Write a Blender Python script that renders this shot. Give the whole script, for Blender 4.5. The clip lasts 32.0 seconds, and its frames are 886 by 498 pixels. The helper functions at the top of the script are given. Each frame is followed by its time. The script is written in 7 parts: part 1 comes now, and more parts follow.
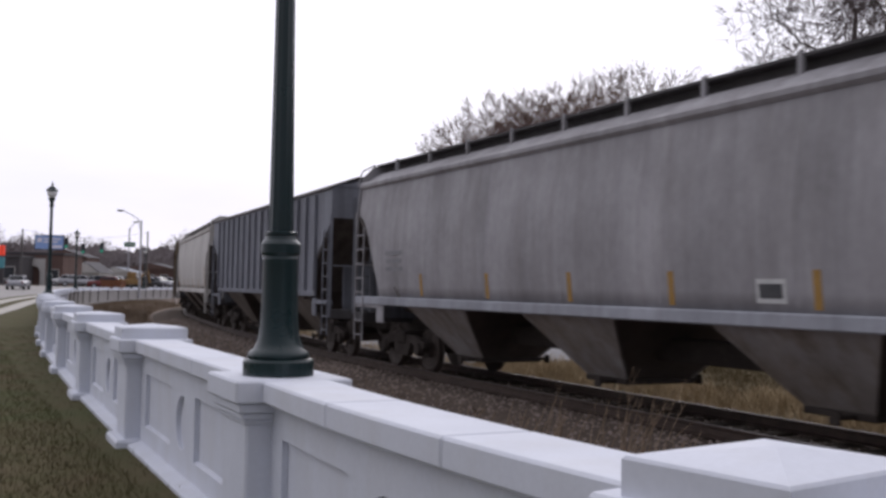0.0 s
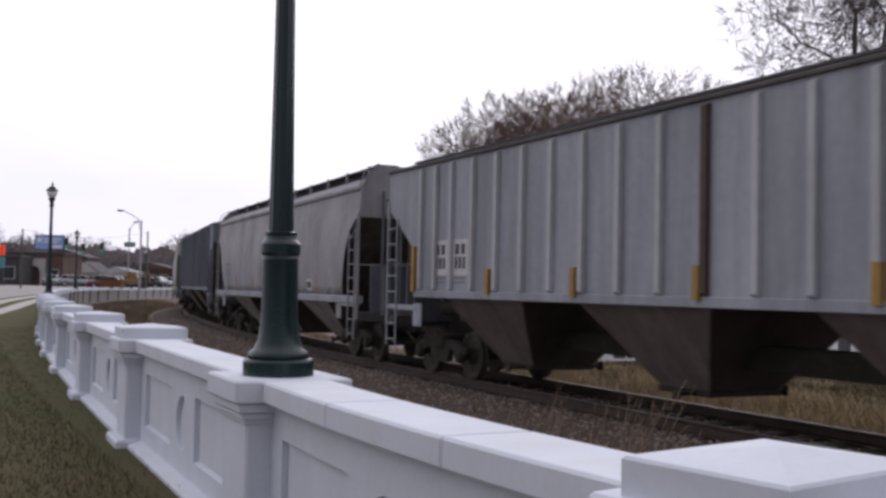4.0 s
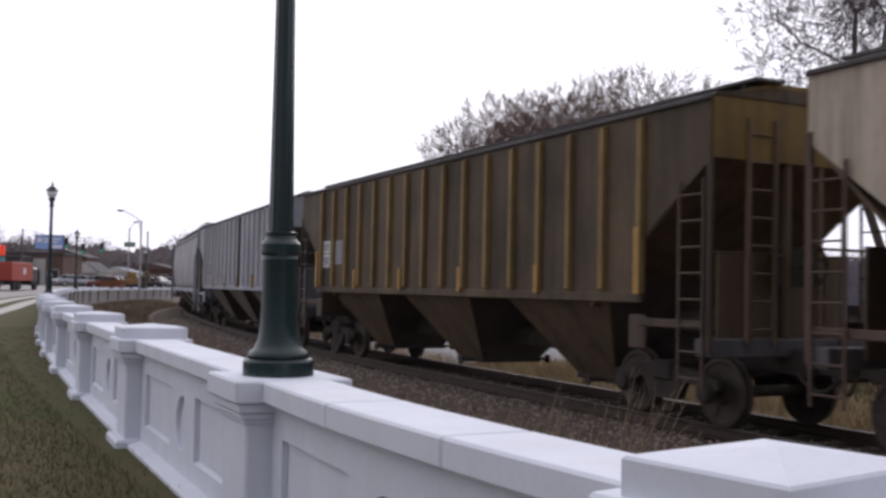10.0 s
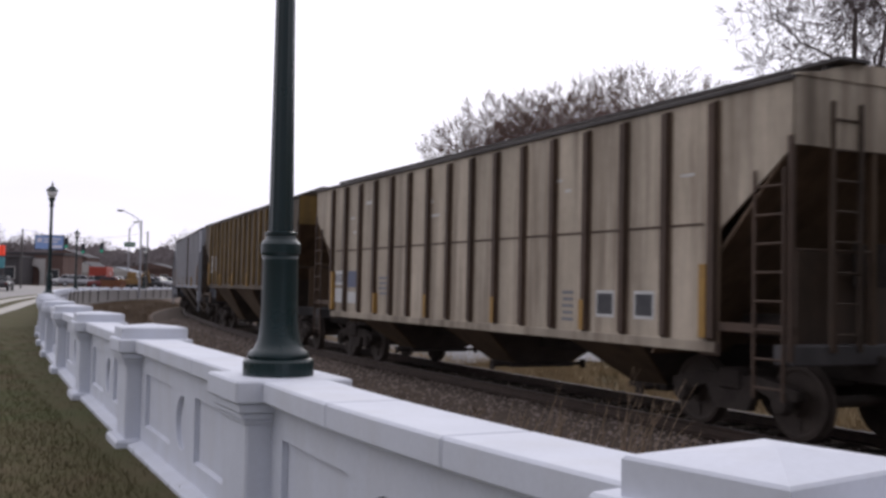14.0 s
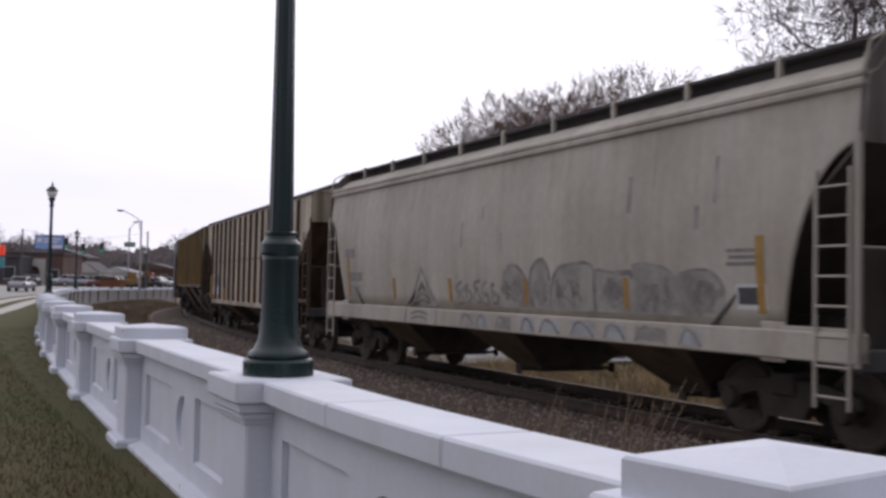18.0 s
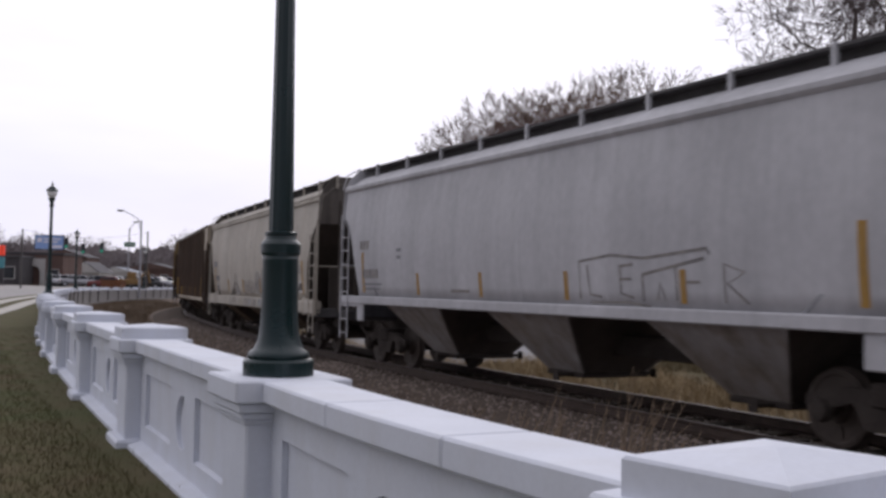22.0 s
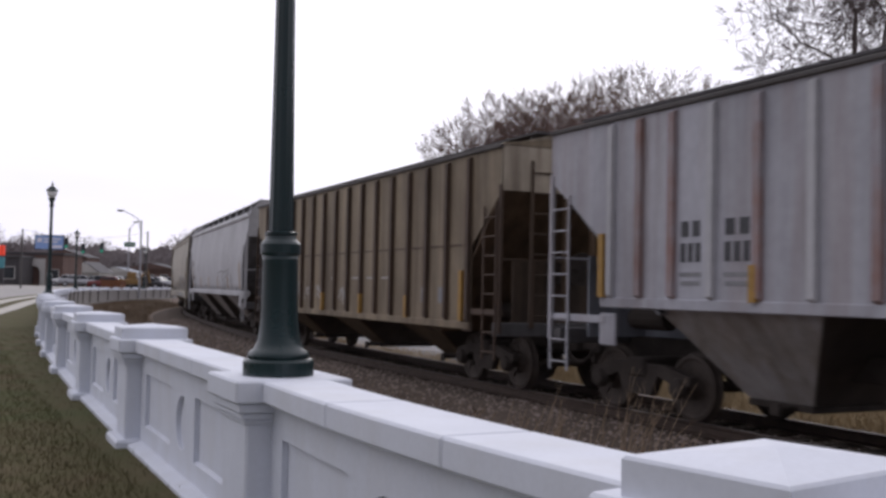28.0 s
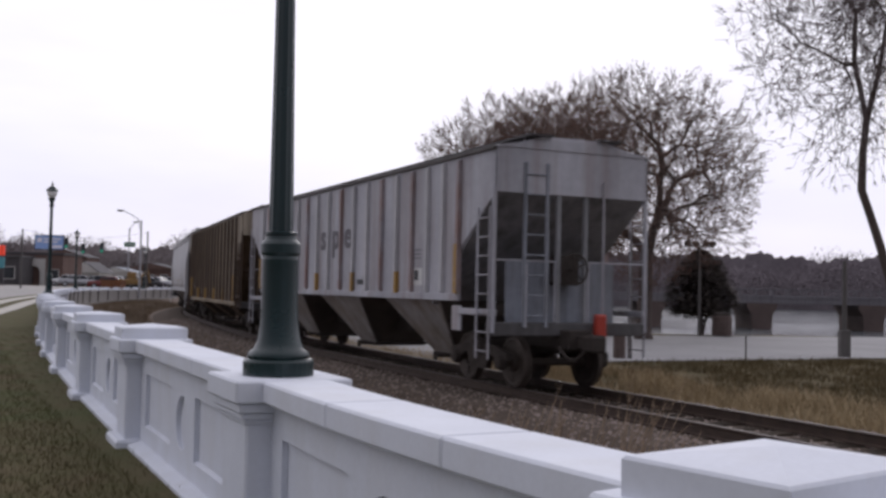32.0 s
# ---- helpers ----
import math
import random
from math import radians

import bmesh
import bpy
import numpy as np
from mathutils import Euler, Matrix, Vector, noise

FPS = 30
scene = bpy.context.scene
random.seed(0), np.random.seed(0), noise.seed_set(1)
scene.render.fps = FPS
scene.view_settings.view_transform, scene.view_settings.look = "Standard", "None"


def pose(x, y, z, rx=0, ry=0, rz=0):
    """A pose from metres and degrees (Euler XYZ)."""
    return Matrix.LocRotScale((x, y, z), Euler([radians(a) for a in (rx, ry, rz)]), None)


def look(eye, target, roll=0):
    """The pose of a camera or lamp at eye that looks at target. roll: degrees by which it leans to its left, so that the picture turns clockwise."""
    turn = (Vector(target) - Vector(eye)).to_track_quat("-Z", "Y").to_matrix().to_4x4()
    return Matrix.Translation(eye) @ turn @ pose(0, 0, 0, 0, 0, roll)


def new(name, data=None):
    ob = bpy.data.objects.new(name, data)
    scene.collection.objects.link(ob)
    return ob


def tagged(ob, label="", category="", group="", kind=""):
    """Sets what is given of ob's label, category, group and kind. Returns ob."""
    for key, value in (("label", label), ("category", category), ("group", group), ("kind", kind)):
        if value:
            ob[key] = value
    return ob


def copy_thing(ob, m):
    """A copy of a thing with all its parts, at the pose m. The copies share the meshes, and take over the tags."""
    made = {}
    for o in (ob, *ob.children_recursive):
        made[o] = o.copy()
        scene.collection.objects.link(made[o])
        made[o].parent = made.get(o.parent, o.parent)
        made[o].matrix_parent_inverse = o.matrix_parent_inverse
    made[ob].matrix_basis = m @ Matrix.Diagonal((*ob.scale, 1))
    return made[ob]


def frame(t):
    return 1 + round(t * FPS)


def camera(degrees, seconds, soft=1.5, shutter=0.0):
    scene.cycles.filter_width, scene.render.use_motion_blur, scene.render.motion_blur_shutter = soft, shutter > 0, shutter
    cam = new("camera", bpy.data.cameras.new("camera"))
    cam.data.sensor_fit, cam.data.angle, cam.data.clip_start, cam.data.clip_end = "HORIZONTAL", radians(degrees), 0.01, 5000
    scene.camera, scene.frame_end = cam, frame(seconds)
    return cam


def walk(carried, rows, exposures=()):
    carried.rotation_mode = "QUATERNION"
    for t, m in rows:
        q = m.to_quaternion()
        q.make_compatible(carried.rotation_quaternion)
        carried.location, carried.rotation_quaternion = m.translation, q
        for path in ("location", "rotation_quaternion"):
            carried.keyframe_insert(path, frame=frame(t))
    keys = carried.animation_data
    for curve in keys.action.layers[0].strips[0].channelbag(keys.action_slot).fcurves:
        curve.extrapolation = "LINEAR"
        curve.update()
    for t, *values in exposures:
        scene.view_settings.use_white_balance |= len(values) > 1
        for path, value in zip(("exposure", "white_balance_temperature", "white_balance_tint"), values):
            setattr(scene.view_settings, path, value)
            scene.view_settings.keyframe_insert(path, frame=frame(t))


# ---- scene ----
EYE = (0.0, 0.0, 1.716)
PITCH, ROLL = 2.324, 1.207
cam = camera(47.44, 32.0, soft=3.0, shutter=0.5)
aim = (0.0, math.cos(radians(PITCH)), EYE[2] + math.sin(radians(PITCH)))
walk(cam, [(0.0, look(EYE, aim, ROLL)), (32.0, look(EYE, aim, ROLL))], exposures=[(t, e, 6500, 10) for t, e in ((0, -0.02), (6, -0.05), (8, 0.0), (10, 0.11), (12, 0.10), (14, 0.02), (17, 0.02), (18, -0.04), (20, -0.09), (24, -0.11), (26, -0.03), (30, 0.02), (31, -0.06), (32, -0.12))])

# ---------------------------------------------------------------- light: bright overcast evening
world = bpy.data.worlds.new("overcast_sky")
scene.world = world
world.use_nodes = True
wt = world.node_tree
wt.nodes.clear()
w_out = wt.nodes.new("ShaderNodeOutputWorld")
w_bg = wt.nodes.new("ShaderNodeBackground")
w_sky = wt.nodes.new("ShaderNodeTexSky")
w_sky.sky_type, w_sky.sun_disc = "NISHITA", False
w_sky.sun_elevation, w_sky.sun_rotation = radians(25), radians(3)
w_gain = wt.nodes.new("ShaderNodeMix")
w_gain.data_type, w_gain.blend_type = "RGBA", "MULTIPLY"
w_gain.inputs[0].default_value = 1.0
w_gain.inputs[7].default_value = (0.10, 0.10, 0.10, 1)
w_tc = wt.nodes.new("ShaderNodeTexCoord")
w_map = wt.nodes.new("ShaderNodeMapping")
w_map.inputs["Scale"].default_value = (2.0, 2.0, 9.0)
w_noise = wt.nodes.new("ShaderNodeTexNoise")
w_noise.inputs["Scale"].default_value, w_noise.inputs["Detail"].default_value = 1.6, 5
w_ramp = wt.nodes.new("ShaderNodeValToRGB")
w_ramp.color_ramp.elements[0].position, w_ramp.color_ramp.elements[0].color = 0.30, (0.93, 0.92, 0.96, 1)
w_ramp.color_ramp.elements[1].position, w_ramp.color_ramp.elements[1].color = 0.62, (1.03, 1.02, 1.04, 1)
# the cloud is brightest round the low hidden sun beyond the railway and duller on the other side
w_dir = wt.nodes.new("ShaderNodeVectorMath")
w_dir.operation = "DOT_PRODUCT"
w_dir.inputs[1].default_value = Vector((0.05, 0.90, 0.42)).normalized()
w_fall = wt.nodes.new("ShaderNodeValToRGB")
w_fall.color_ramp.interpolation = "EASE"
for e, (pos, c) in zip(w_fall.color_ramp.elements, ((0.0, (0.29, 0.295, 0.345, 1)), (0.86, (1.13, 1.12, 1.22, 1)))):
    e.position, e.color = pos, c
w_half = wt.nodes.new("ShaderNodeMapRange")
w_half.inputs["From Min"].default_value = -1.0
w_both = wt.nodes.new("ShaderNodeMix")
w_both.data_type, w_both.blend_type = "RGBA", "MULTIPLY"
w_both.inputs[0].default_value = 1.0
w_mix = wt.nodes.new("ShaderNodeMix")
w_mix.data_type = "RGBA"
w_mix.inputs[0].default_value = 0.95
wt.links.new(w_tc.outputs["Generated"], w_map.inputs["Vector"])
wt.links.new(w_map.outputs["Vector"], w_noise.inputs["Vector"])
wt.links.new(w_noise.outputs["Fac"], w_ramp.inputs["Fac"])
wt.links.new(w_tc.outputs["Generated"], w_dir.inputs[0])
wt.links.new(w_dir.outputs["Value"], w_half.inputs["Value"])
wt.links.new(w_half.outputs["Result"], w_fall.inputs["Fac"])
wt.links.new(w_ramp.outputs["Color"], w_both.inputs[6])
wt.links.new(w_fall.outputs["Color"], w_both.inputs[7])
wt.links.new(w_sky.outputs["Color"], w_gain.inputs[6])
wt.links.new(w_gain.outputs[2], w_mix.inputs[6])
w_sep = wt.nodes.new("ShaderNodeSeparateXYZ")
w_low = wt.nodes.new("ShaderNodeValToRGB")
w_low.color_ramp.elements[0].position, w_low.color_ramp.elements[0].color = 0.0, (0.80, 0.80, 0.855, 1)
w_low.color_ramp.elements[1].position, w_low.color_ramp.elements[1].color = 0.20, (1.0, 1.0, 1.0, 1)
w_tint = wt.nodes.new("ShaderNodeMix")
w_tint.data_type, w_tint.blend_type = "RGBA", "MULTIPLY"
w_tint.inputs[0].default_value = 1.0
wt.links.new(w_tc.outputs["Generated"], w_sep.inputs[0])
wt.links.new(w_sep.outputs["Z"], w_low.inputs["Fac"])
wt.links.new(w_both.outputs[2], w_tint.inputs[6])
wt.links.new(w_low.outputs["Color"], w_tint.inputs[7])
wt.links.new(w_tint.outputs[2], w_mix.inputs[7])
wt.links.new(w_mix.outputs[2], w_bg.inputs["Color"])
w_bg.inputs["Strength"].default_value = 1.0
wt.links.new(w_bg.outputs["Background"], w_out.inputs["Surface"])

sun = new("sun", bpy.data.lights.new("sun", "SUN"))
sun.data.energy, sun.data.angle, sun.data.color = 0.5, radians(30), (1.0, 0.96, 0.95)
sun.matrix_world = look((3, 50, 24), (0, 0, 0))


# ---------------------------------------------------------------- helpers
def part(name, bm, material, parent=None, label="", smooth=False):
    """One mesh object from a bmesh, under a thing or a part."""
    me = bpy.data.meshes.new(name)
    bm.normal_update()
    bm.to_mesh(me)
    bm.free()
    if smooth:
        for p in me.polygons:
            p.use_smooth = True
    me.materials.append(material)
    ob = new(name, me)
    if parent is not None:
        ob.parent = parent
    if label:
        ob["label"] = label
    return ob


def raw(name, verts, faces, material, parent=None, smooth=False):
    me = bpy.data.meshes.new(name)
    me.from_pydata([tuple(map(float, v)) for v in verts], [], [tuple(f) for f in faces])
    me.update()
    if smooth:
        for p in me.polygons:
            p.use_smooth = True
    me.materials.append(material)
    ob = new(name, me)
    if parent is not None:
        ob.parent = parent
    return ob


def share(ob, parent, m):
    """Another object on the same mesh."""
    o = new(ob.name.split(".")[0], ob.data)
    o.parent = parent
    o.matrix_basis = m
    for k in ("label",):
        if k in ob:
            o[k] = ob[k]
    return o


def empty(name, m=None):
    ob = new(name)
    ob.empty_display_size = 0.3
    if m is not None:
        ob.matrix_basis = m
    return ob


def box(bm, x0, x1, y0, y1, z0, z1, m=None):
    vs = [bm.verts.new((x, y, z)) for x in (x0, x1) for y in (y0, y1) for z in (z0, z1)]
    if m is not None:
        for v in vs:
            v.co = m @ v.co
    for f in ((0, 1, 3, 2), (4, 6, 7, 5), (0, 4, 5, 1), (2, 3, 7, 6), (0, 2, 6, 4), (1, 5, 7, 3)):
        bm.faces.new([vs[i] for i in f])
    return vs


def bbox(bm, x0, x1, y0, y1, z0, z1, r=0.01):
    """A box with chamfered edges."""
    b2 = bmesh.new()
    box(b2, x0, x1, y0, y1, z0, z1)
    bmesh.ops.bevel(b2, geom=b2.edges[:], offset=r, segments=1, affect="EDGES")
    me = bpy.data.meshes.new("tmp")
    b2.to_mesh(me)
    b2.free()
    bm.from_mesh(me)
    bpy.data.meshes.remove(me)


def prism(bm, pts, y0, y1):
    """A polygon given in (x, z), drawn out from y0 to y1."""
    a = [bm.verts.new((x, y0, z)) for x, z in pts]
    b = [bm.verts.new((x, y1, z)) for x, z in pts]
    n = len(pts)
    bm.faces.new(a)
    bm.faces.new(b[::-1])
    for i in range(n):
        j = (i + 1) % n
        bm.faces.new((a[j], a[i], b[i], b[j]))


def prism_x(bm, pts, x0, x1):
    """A polygon given in (y, z), drawn out from x0 to x1."""
    a = [bm.verts.new((x0, y, z)) for y, z in pts]
    b = [bm.verts.new((x1, y, z)) for y, z in pts]
    n = len(pts)
    bm.faces.new(a[::-1])
    bm.faces.new(b)
    for i in range(n):
        j = (i + 1) % n
        bm.faces.new((a[i], a[j], b[j], b[i]))


def tube(bm, p0, p1, r0, r1=None, n=8):
    r1 = r0 if r1 is None else r1
    p0, p1 = Vector(p0), Vector(p1)
    d = (p1 - p0).normalized()
    u = d.cross((0, 0, 1)) if abs(d.z) < 0.95 else d.cross((1, 0, 0))
    u.normalize()
    w = d.cross(u)
    a = [bm.verts.new(p0 + r0 * (math.cos(k * math.tau / n) * u + math.sin(k * math.tau / n) * w)) for k in range(n)]
    b = [bm.verts.new(p1 + r1 * (math.cos(k * math.tau / n) * u + math.sin(k * math.tau / n) * w)) for k in range(n)]
    for k in range(n):
        j = (k + 1) % n
        bm.faces.new((a[k], a[j], b[j], b[k]))
    bm.faces.new(a[::-1])
    bm.faces.new(b)


def lathe(bm, profile, n=24, flute=0.0):
    """A turned body about z from (radius, height) pairs."""
    rings = []
    for r, z in profile:
        rings.append([bm.verts.new(((r - (flute * r if k % 2 else 0)) * math.cos(k * math.tau / n), (r - (flute * r if k % 2 else 0)) * math.sin(k * math.tau / n), z)) for k in range(n)])
    for a, b in zip(rings, rings[1:]):
        for k in range(n):
            j = (k + 1) % n
            bm.faces.new((a[k], a[j], b[j], b[k]))
    bm.faces.new(rings[0][::-1])
    bm.faces.new(rings[-1])


def lathe_y(bm, profile, n=24, y_sign=1):
    """A turned body about y from (radius, y) pairs."""
    rings = [[bm.verts.new((r * math.cos(k * math.tau / n), y, r * math.sin(k * math.tau / n))) for k in range(n)] for r, y in profile]
    for a, b in zip(rings, rings[1:]):
        for k in range(n):
            j = (k + 1) % n
            bm.faces.new((a[k], b[k], b[j], a[j]))
    bm.faces.new(rings[0])
    bm.faces.new(rings[-1][::-1])


# ---------------------------------------------------------------- materials
def surface(name, base, other=None, rough=0.7, metal=0.0, scale=3.0, fine=60.0, amount=0.6, bump=0.15, streak=None, streak_amount=0.5,
            streak_scale=(5.0, 5.0, 0.35), vary=0.0, spec=0.4, space="Object", grain=0.55, bands=0.0):
    """A procedural surface: two scales of noise between base and other, optional upright streaks of dirt, fine relief."""
    m = bpy.data.materials.new(name)
    m.use_nodes = True
    nt = m.node_tree
    bsdf = nt.nodes["Principled BSDF"]
    link = nt.links.new
    other = other or tuple(0.72 * c for c in base)
    tc = nt.nodes.new("ShaderNodeTexCoord")
    out = tc.outputs[space]
    n1 = nt.nodes.new("ShaderNodeTexNoise")
    n1.inputs["Scale"].default_value, n1.inputs["Detail"].default_value, n1.inputs["Roughness"].default_value = scale, 6, 0.62
    n2 = nt.nodes.new("ShaderNodeTexNoise")
    n2.inputs["Scale"].default_value, n2.inputs["Detail"].default_value = fine, 3
    link(out, n1.inputs["Vector"])
    link(out, n2.inputs["Vector"])
    r1 = nt.nodes.new("ShaderNodeMapRange")
    r1.inputs["From Min"].default_value, r1.inputs["From Max"].default_value = 0.38, 0.66
    r1.inputs["To Max"].default_value = amount
    link(n1.outputs["Fac"], r1.inputs["Value"])
    mix = nt.nodes.new("ShaderNodeMix")
    mix.data_type = "RGBA"
    mix.inputs[6].default_value, mix.inputs[7].default_value = (*base, 1), (*other, 1)
    link(r1.outputs["Result"], mix.inputs[0])
    fine_mix = nt.nodes.new("ShaderNodeMix")
    fine_mix.data_type, fine_mix.blend_type = "RGBA", "MULTIPLY"
    fine_mix.inputs[0].default_value = grain
    fr = nt.nodes.new("ShaderNodeMapRange")
    fr.inputs["From Min"].default_value, fr.inputs["From Max"].default_value = 0.3, 0.7
    fr.inputs["To Min"].default_value, fr.inputs["To Max"].default_value = 0.72, 1.12
    link(n2.outputs["Fac"], fr.inputs["Value"])
    link(mix.outputs[2], fine_mix.inputs[6])
    link(fr.outputs["Result"], fine_mix.inputs[7])
    colour = fine_mix.outputs[2]
    if streak:
        mp = nt.nodes.new("ShaderNodeMapping")
        mp.inputs["Scale"].default_value = streak_scale
        n3 = nt.nodes.new("ShaderNodeTexNoise")
        n3.inputs["Scale"].default_value, n3.inputs["Detail"].default_value, n3.inputs["Roughness"].default_value = 1.0, 4, 0.6
        link(out, mp.inputs["Vector"])
        link(mp.outputs["Vector"], n3.inputs["Vector"])
        r3 = nt.nodes.new("ShaderNodeMapRange")
        r3.inputs["From Min"].default_value, r3.inputs["From Max"].default_value = 0.45, 0.72
        r3.inputs["To Max"].default_value = streak_amount
        link(n3.outputs["Fac"], r3.inputs["Value"])
        sm = nt.nodes.new("ShaderNodeMix")
        sm.data_type = "RGBA"
        sm.inputs[7].default_value = (*streak, 1)
        link(r3.outputs["Result"], sm.inputs[0])
        link(colour, sm.inputs[6])
        colour = sm.outputs[2]
    if bands:
        # broad upright bands of weathering that run down the sheet
        mb = nt.nodes.new("ShaderNodeMapping")
        mb.inputs["Scale"].default_value = (1.1, 1.1, 0.10)
        n4 = nt.nodes.new("ShaderNodeTexNoise")
        n4.inputs["Scale"].default_value, n4.inputs["Detail"].default_value, n4.inputs["Roughness"].default_value = 1.0, 5, 0.7
        link(out, mb.inputs["Vector"])
        link(mb.outputs["Vector"], n4.inputs["Vector"])
        r4 = nt.nodes.new("ShaderNodeMapRange")
        r4.inputs["From Min"].default_value, r4.inputs["From Max"].default_value = 0.32, 0.68
        r4.inputs["To Min"].default_value, r4.inputs["To Max"].default_value = 1 - bands, 1 + 0.6 * bands
        link(n4.outputs["Fac"], r4.inputs["Value"])
        bmx = nt.nodes.new("ShaderNodeMix")
        bmx.data_type, bmx.blend_type = "RGBA", "MULTIPLY"
        bmx.inputs[0].default_value = 1.0
        link(colour, bmx.inputs[6])
        link(r4.outputs["Result"], bmx.inputs[7])
        colour = bmx.outputs[2]
    if vary:
        info = nt.nodes.new("ShaderNodeObjectInfo")
        vr = nt.nodes.new("ShaderNodeMapRange")
        vr.inputs["To Min"].default_value, vr.inputs["To Max"].default_value = 1 - vary, 1 + vary
        link(info.outputs["Random"], vr.inputs["Value"])
        vm = nt.nodes.new("ShaderNodeMix")
        vm.data_type, vm.blend_type = "RGBA", "MULTIPLY"
        vm.inputs[0].default_value = 1.0
        link(colour, vm.inputs[6])
        link(vr.outputs["Result"], vm.inputs[7])
        colour = vm.outputs[2]
    link(colour, bsdf.inputs["Base Color"])
    rr = nt.nodes.new("ShaderNodeMapRange")
    rr.inputs["To Min"].default_value, rr.inputs["To Max"].default_value = max(0.05, rough - 0.12), min(1.0, rough + 0.12)
    link(n1.outputs["Fac"], rr.inputs["Value"])
    link(rr.outputs["Result"], bsdf.inputs["Roughness"])
    bsdf.inputs["Metallic"].default_value = metal
    bsdf.inputs["Specular IOR Level"].default_value = spec
    if bump:
        bp = nt.nodes.new("ShaderNodeBump")
        bp.inputs["Strength"].default_value, bp.inputs["Distance"].default_value = bump, 0.02
        link(n2.outputs["Fac"], bp.inputs["Height"])
        link(bp.outputs["Normal"], bsdf.inputs["Normal"])
    return m


def glow(name, colour, strength):
    m = bpy.data.materials.new(name)
    m.use_nodes = True
    b = m.node_tree.nodes["Principled BSDF"]
    b.inputs["Base Color"].default_value = (*colour, 1)
    b.inputs["Emission Color"].default_value = (*colour, 1)
    b.inputs["Emission Strength"].default_value = strength
    return m


M_WALL = surface("white_painted_concrete", (0.705, 0.728, 0.792), (0.612, 0.63, 0.685), 0.75, scale=1.6, fine=45, amount=0.5, bump=0.02, streak=(0.55, 0.54, 0.53), streak_amount=0.30, streak_scale=(3, 3, 0.6), grain=0.12)
# wall colour with the far stretch's shade painted in, plus stain streaks
M_WALLSHADE = surface("bare_grey_concrete", (0.35, 0.335, 0.33), (0.27, 0.258, 0.25), 0.9, scale=0.8, fine=20, amount=0.7, bump=0.1, streak=(0.14, 0.125, 0.115), streak_amount=0.5)
M_LAMP = surface("dark_green_iron", (0.004, 0.021, 0.022), (0.008, 0.017, 0.019), 0.30, scale=4, amount=0.5, bump=0.05, spec=0.5)
M_GLOBE = surface("milky_lamp_glass", (0.94, 0.94, 0.93), (0.9, 0.9, 0.9), 0.2, scale=2, amount=0.2, bump=0)
M_LAWN = surface("lawn_soil", (0.078, 0.080, 0.034), (0.122, 0.092, 0.056), 0.95, scale=0.8, fine=30, amount=0.8, bump=0.5, spec=0.08)
M_BLADE = surface("lawn_blade", (0.088, 0.092, 0.038), (0.138, 0.106, 0.064), 0.8, scale=0.8, fine=5, amount=0.9, bump=0, spec=0.08)
M_DRY = surface("dry_grass_soil", (0.125, 0.10, 0.055), (0.085, 0.07, 0.04), 0.95, scale=0.6, fine=20, amount=0.8, bump=0.5, spec=0.08)
M_OLIVE = surface("dull_olive_grass", (0.118, 0.094, 0.052), (0.165, 0.125, 0.07), 0.9, scale=0.5, fine=4, amount=0.9, bump=0, spec=0.08)
M_STRAW = surface("dry_straw", (0.47, 0.365, 0.225), (0.30, 0.23, 0.135), 0.85, scale=0.8, fine=4, amount=0.9, bump=0, spec=0.08)
M_STALK = surface("brown_dead_stalks", (0.36, 0.27, 0.19), (0.22, 0.165, 0.115), 0.9, scale=1.2, fine=4, amount=0.9, bump=0, spec=0.08)
M_WEED = surface("dead_weeds", (0.24, 0.185, 0.13), (0.14, 0.105, 0.075), 0.9, scale=1.2, fine=4, amount=0.9, bump=0, spec=0.08)
M_BALLAST = surface("ballast_stone", (0.115, 0.09, 0.072), (0.065, 0.05, 0.042), 0.95, scale=2.0, fine=26, amount=0.7, bump=1.0, spec=0.08)
M_STONE = surface("ballast_piece", (0.34, 0.275, 0.245), (0.16, 0.128, 0.112), 0.95, scale=5, fine=30, amount=0.8, bump=0.4, spec=0.08)
M_TIE = surface("creosoted_timber", (0.055, 0.042, 0.032), (0.03, 0.024, 0.02), 0.9, scale=4, fine=40, bump=0.4, vary=0.25, spec=0.08)
M_RAIL = surface("rusty_rail_steel", (0.075, 0.05, 0.038), (0.045, 0.032, 0.026), 0.6, metal=0.3, scale=5, bump=0.15)
M_RAILTOP = surface("worn_rail_head", (0.14, 0.115, 0.105), (0.10, 0.085, 0.078), 0.5, metal=0.4, scale=5, bump=0.05)
M_ASPHALT = surface("pale_asphalt", (0.30, 0.29, 0.29), (0.24, 0.235, 0.235), 0.9, scale=0.3, fine=30, amount=0.7, bump=0.2)
M_ROAD = surface("road_concrete", (0.36, 0.34, 0.32), (0.28, 0.27, 0.26), 0.9, scale=0.25, fine=25, amount=0.7, bump=0.2)
M_PAVE = surface("pavement_concrete", (0.50, 0.47, 0.42), (0.40, 0.38, 0.34), 0.9, scale=0.6, fine=25, amount=0.6, bump=0.2)
M_WATER = surface("river_water", (0.10, 0.11, 0.12), (0.08, 0.09, 0.10), 0.12, scale=0.05, fine=0.8, amount=0.4, bump=0.10, spec=0.8)
M_BRIDGE = surface("weathered_bridge_concrete", (0.20, 0.185, 0.195), (0.14, 0.13, 0.14), 0.9, scale=0.3, fine=6, bump=0.2, streak=(0.07, 0.065, 0.065))
M_PIERB = surface("bridge_pier_stone", (0.13, 0.095, 0.085), (0.08, 0.06, 0.055), 0.95, scale=0.4, fine=5, bump=0.4)
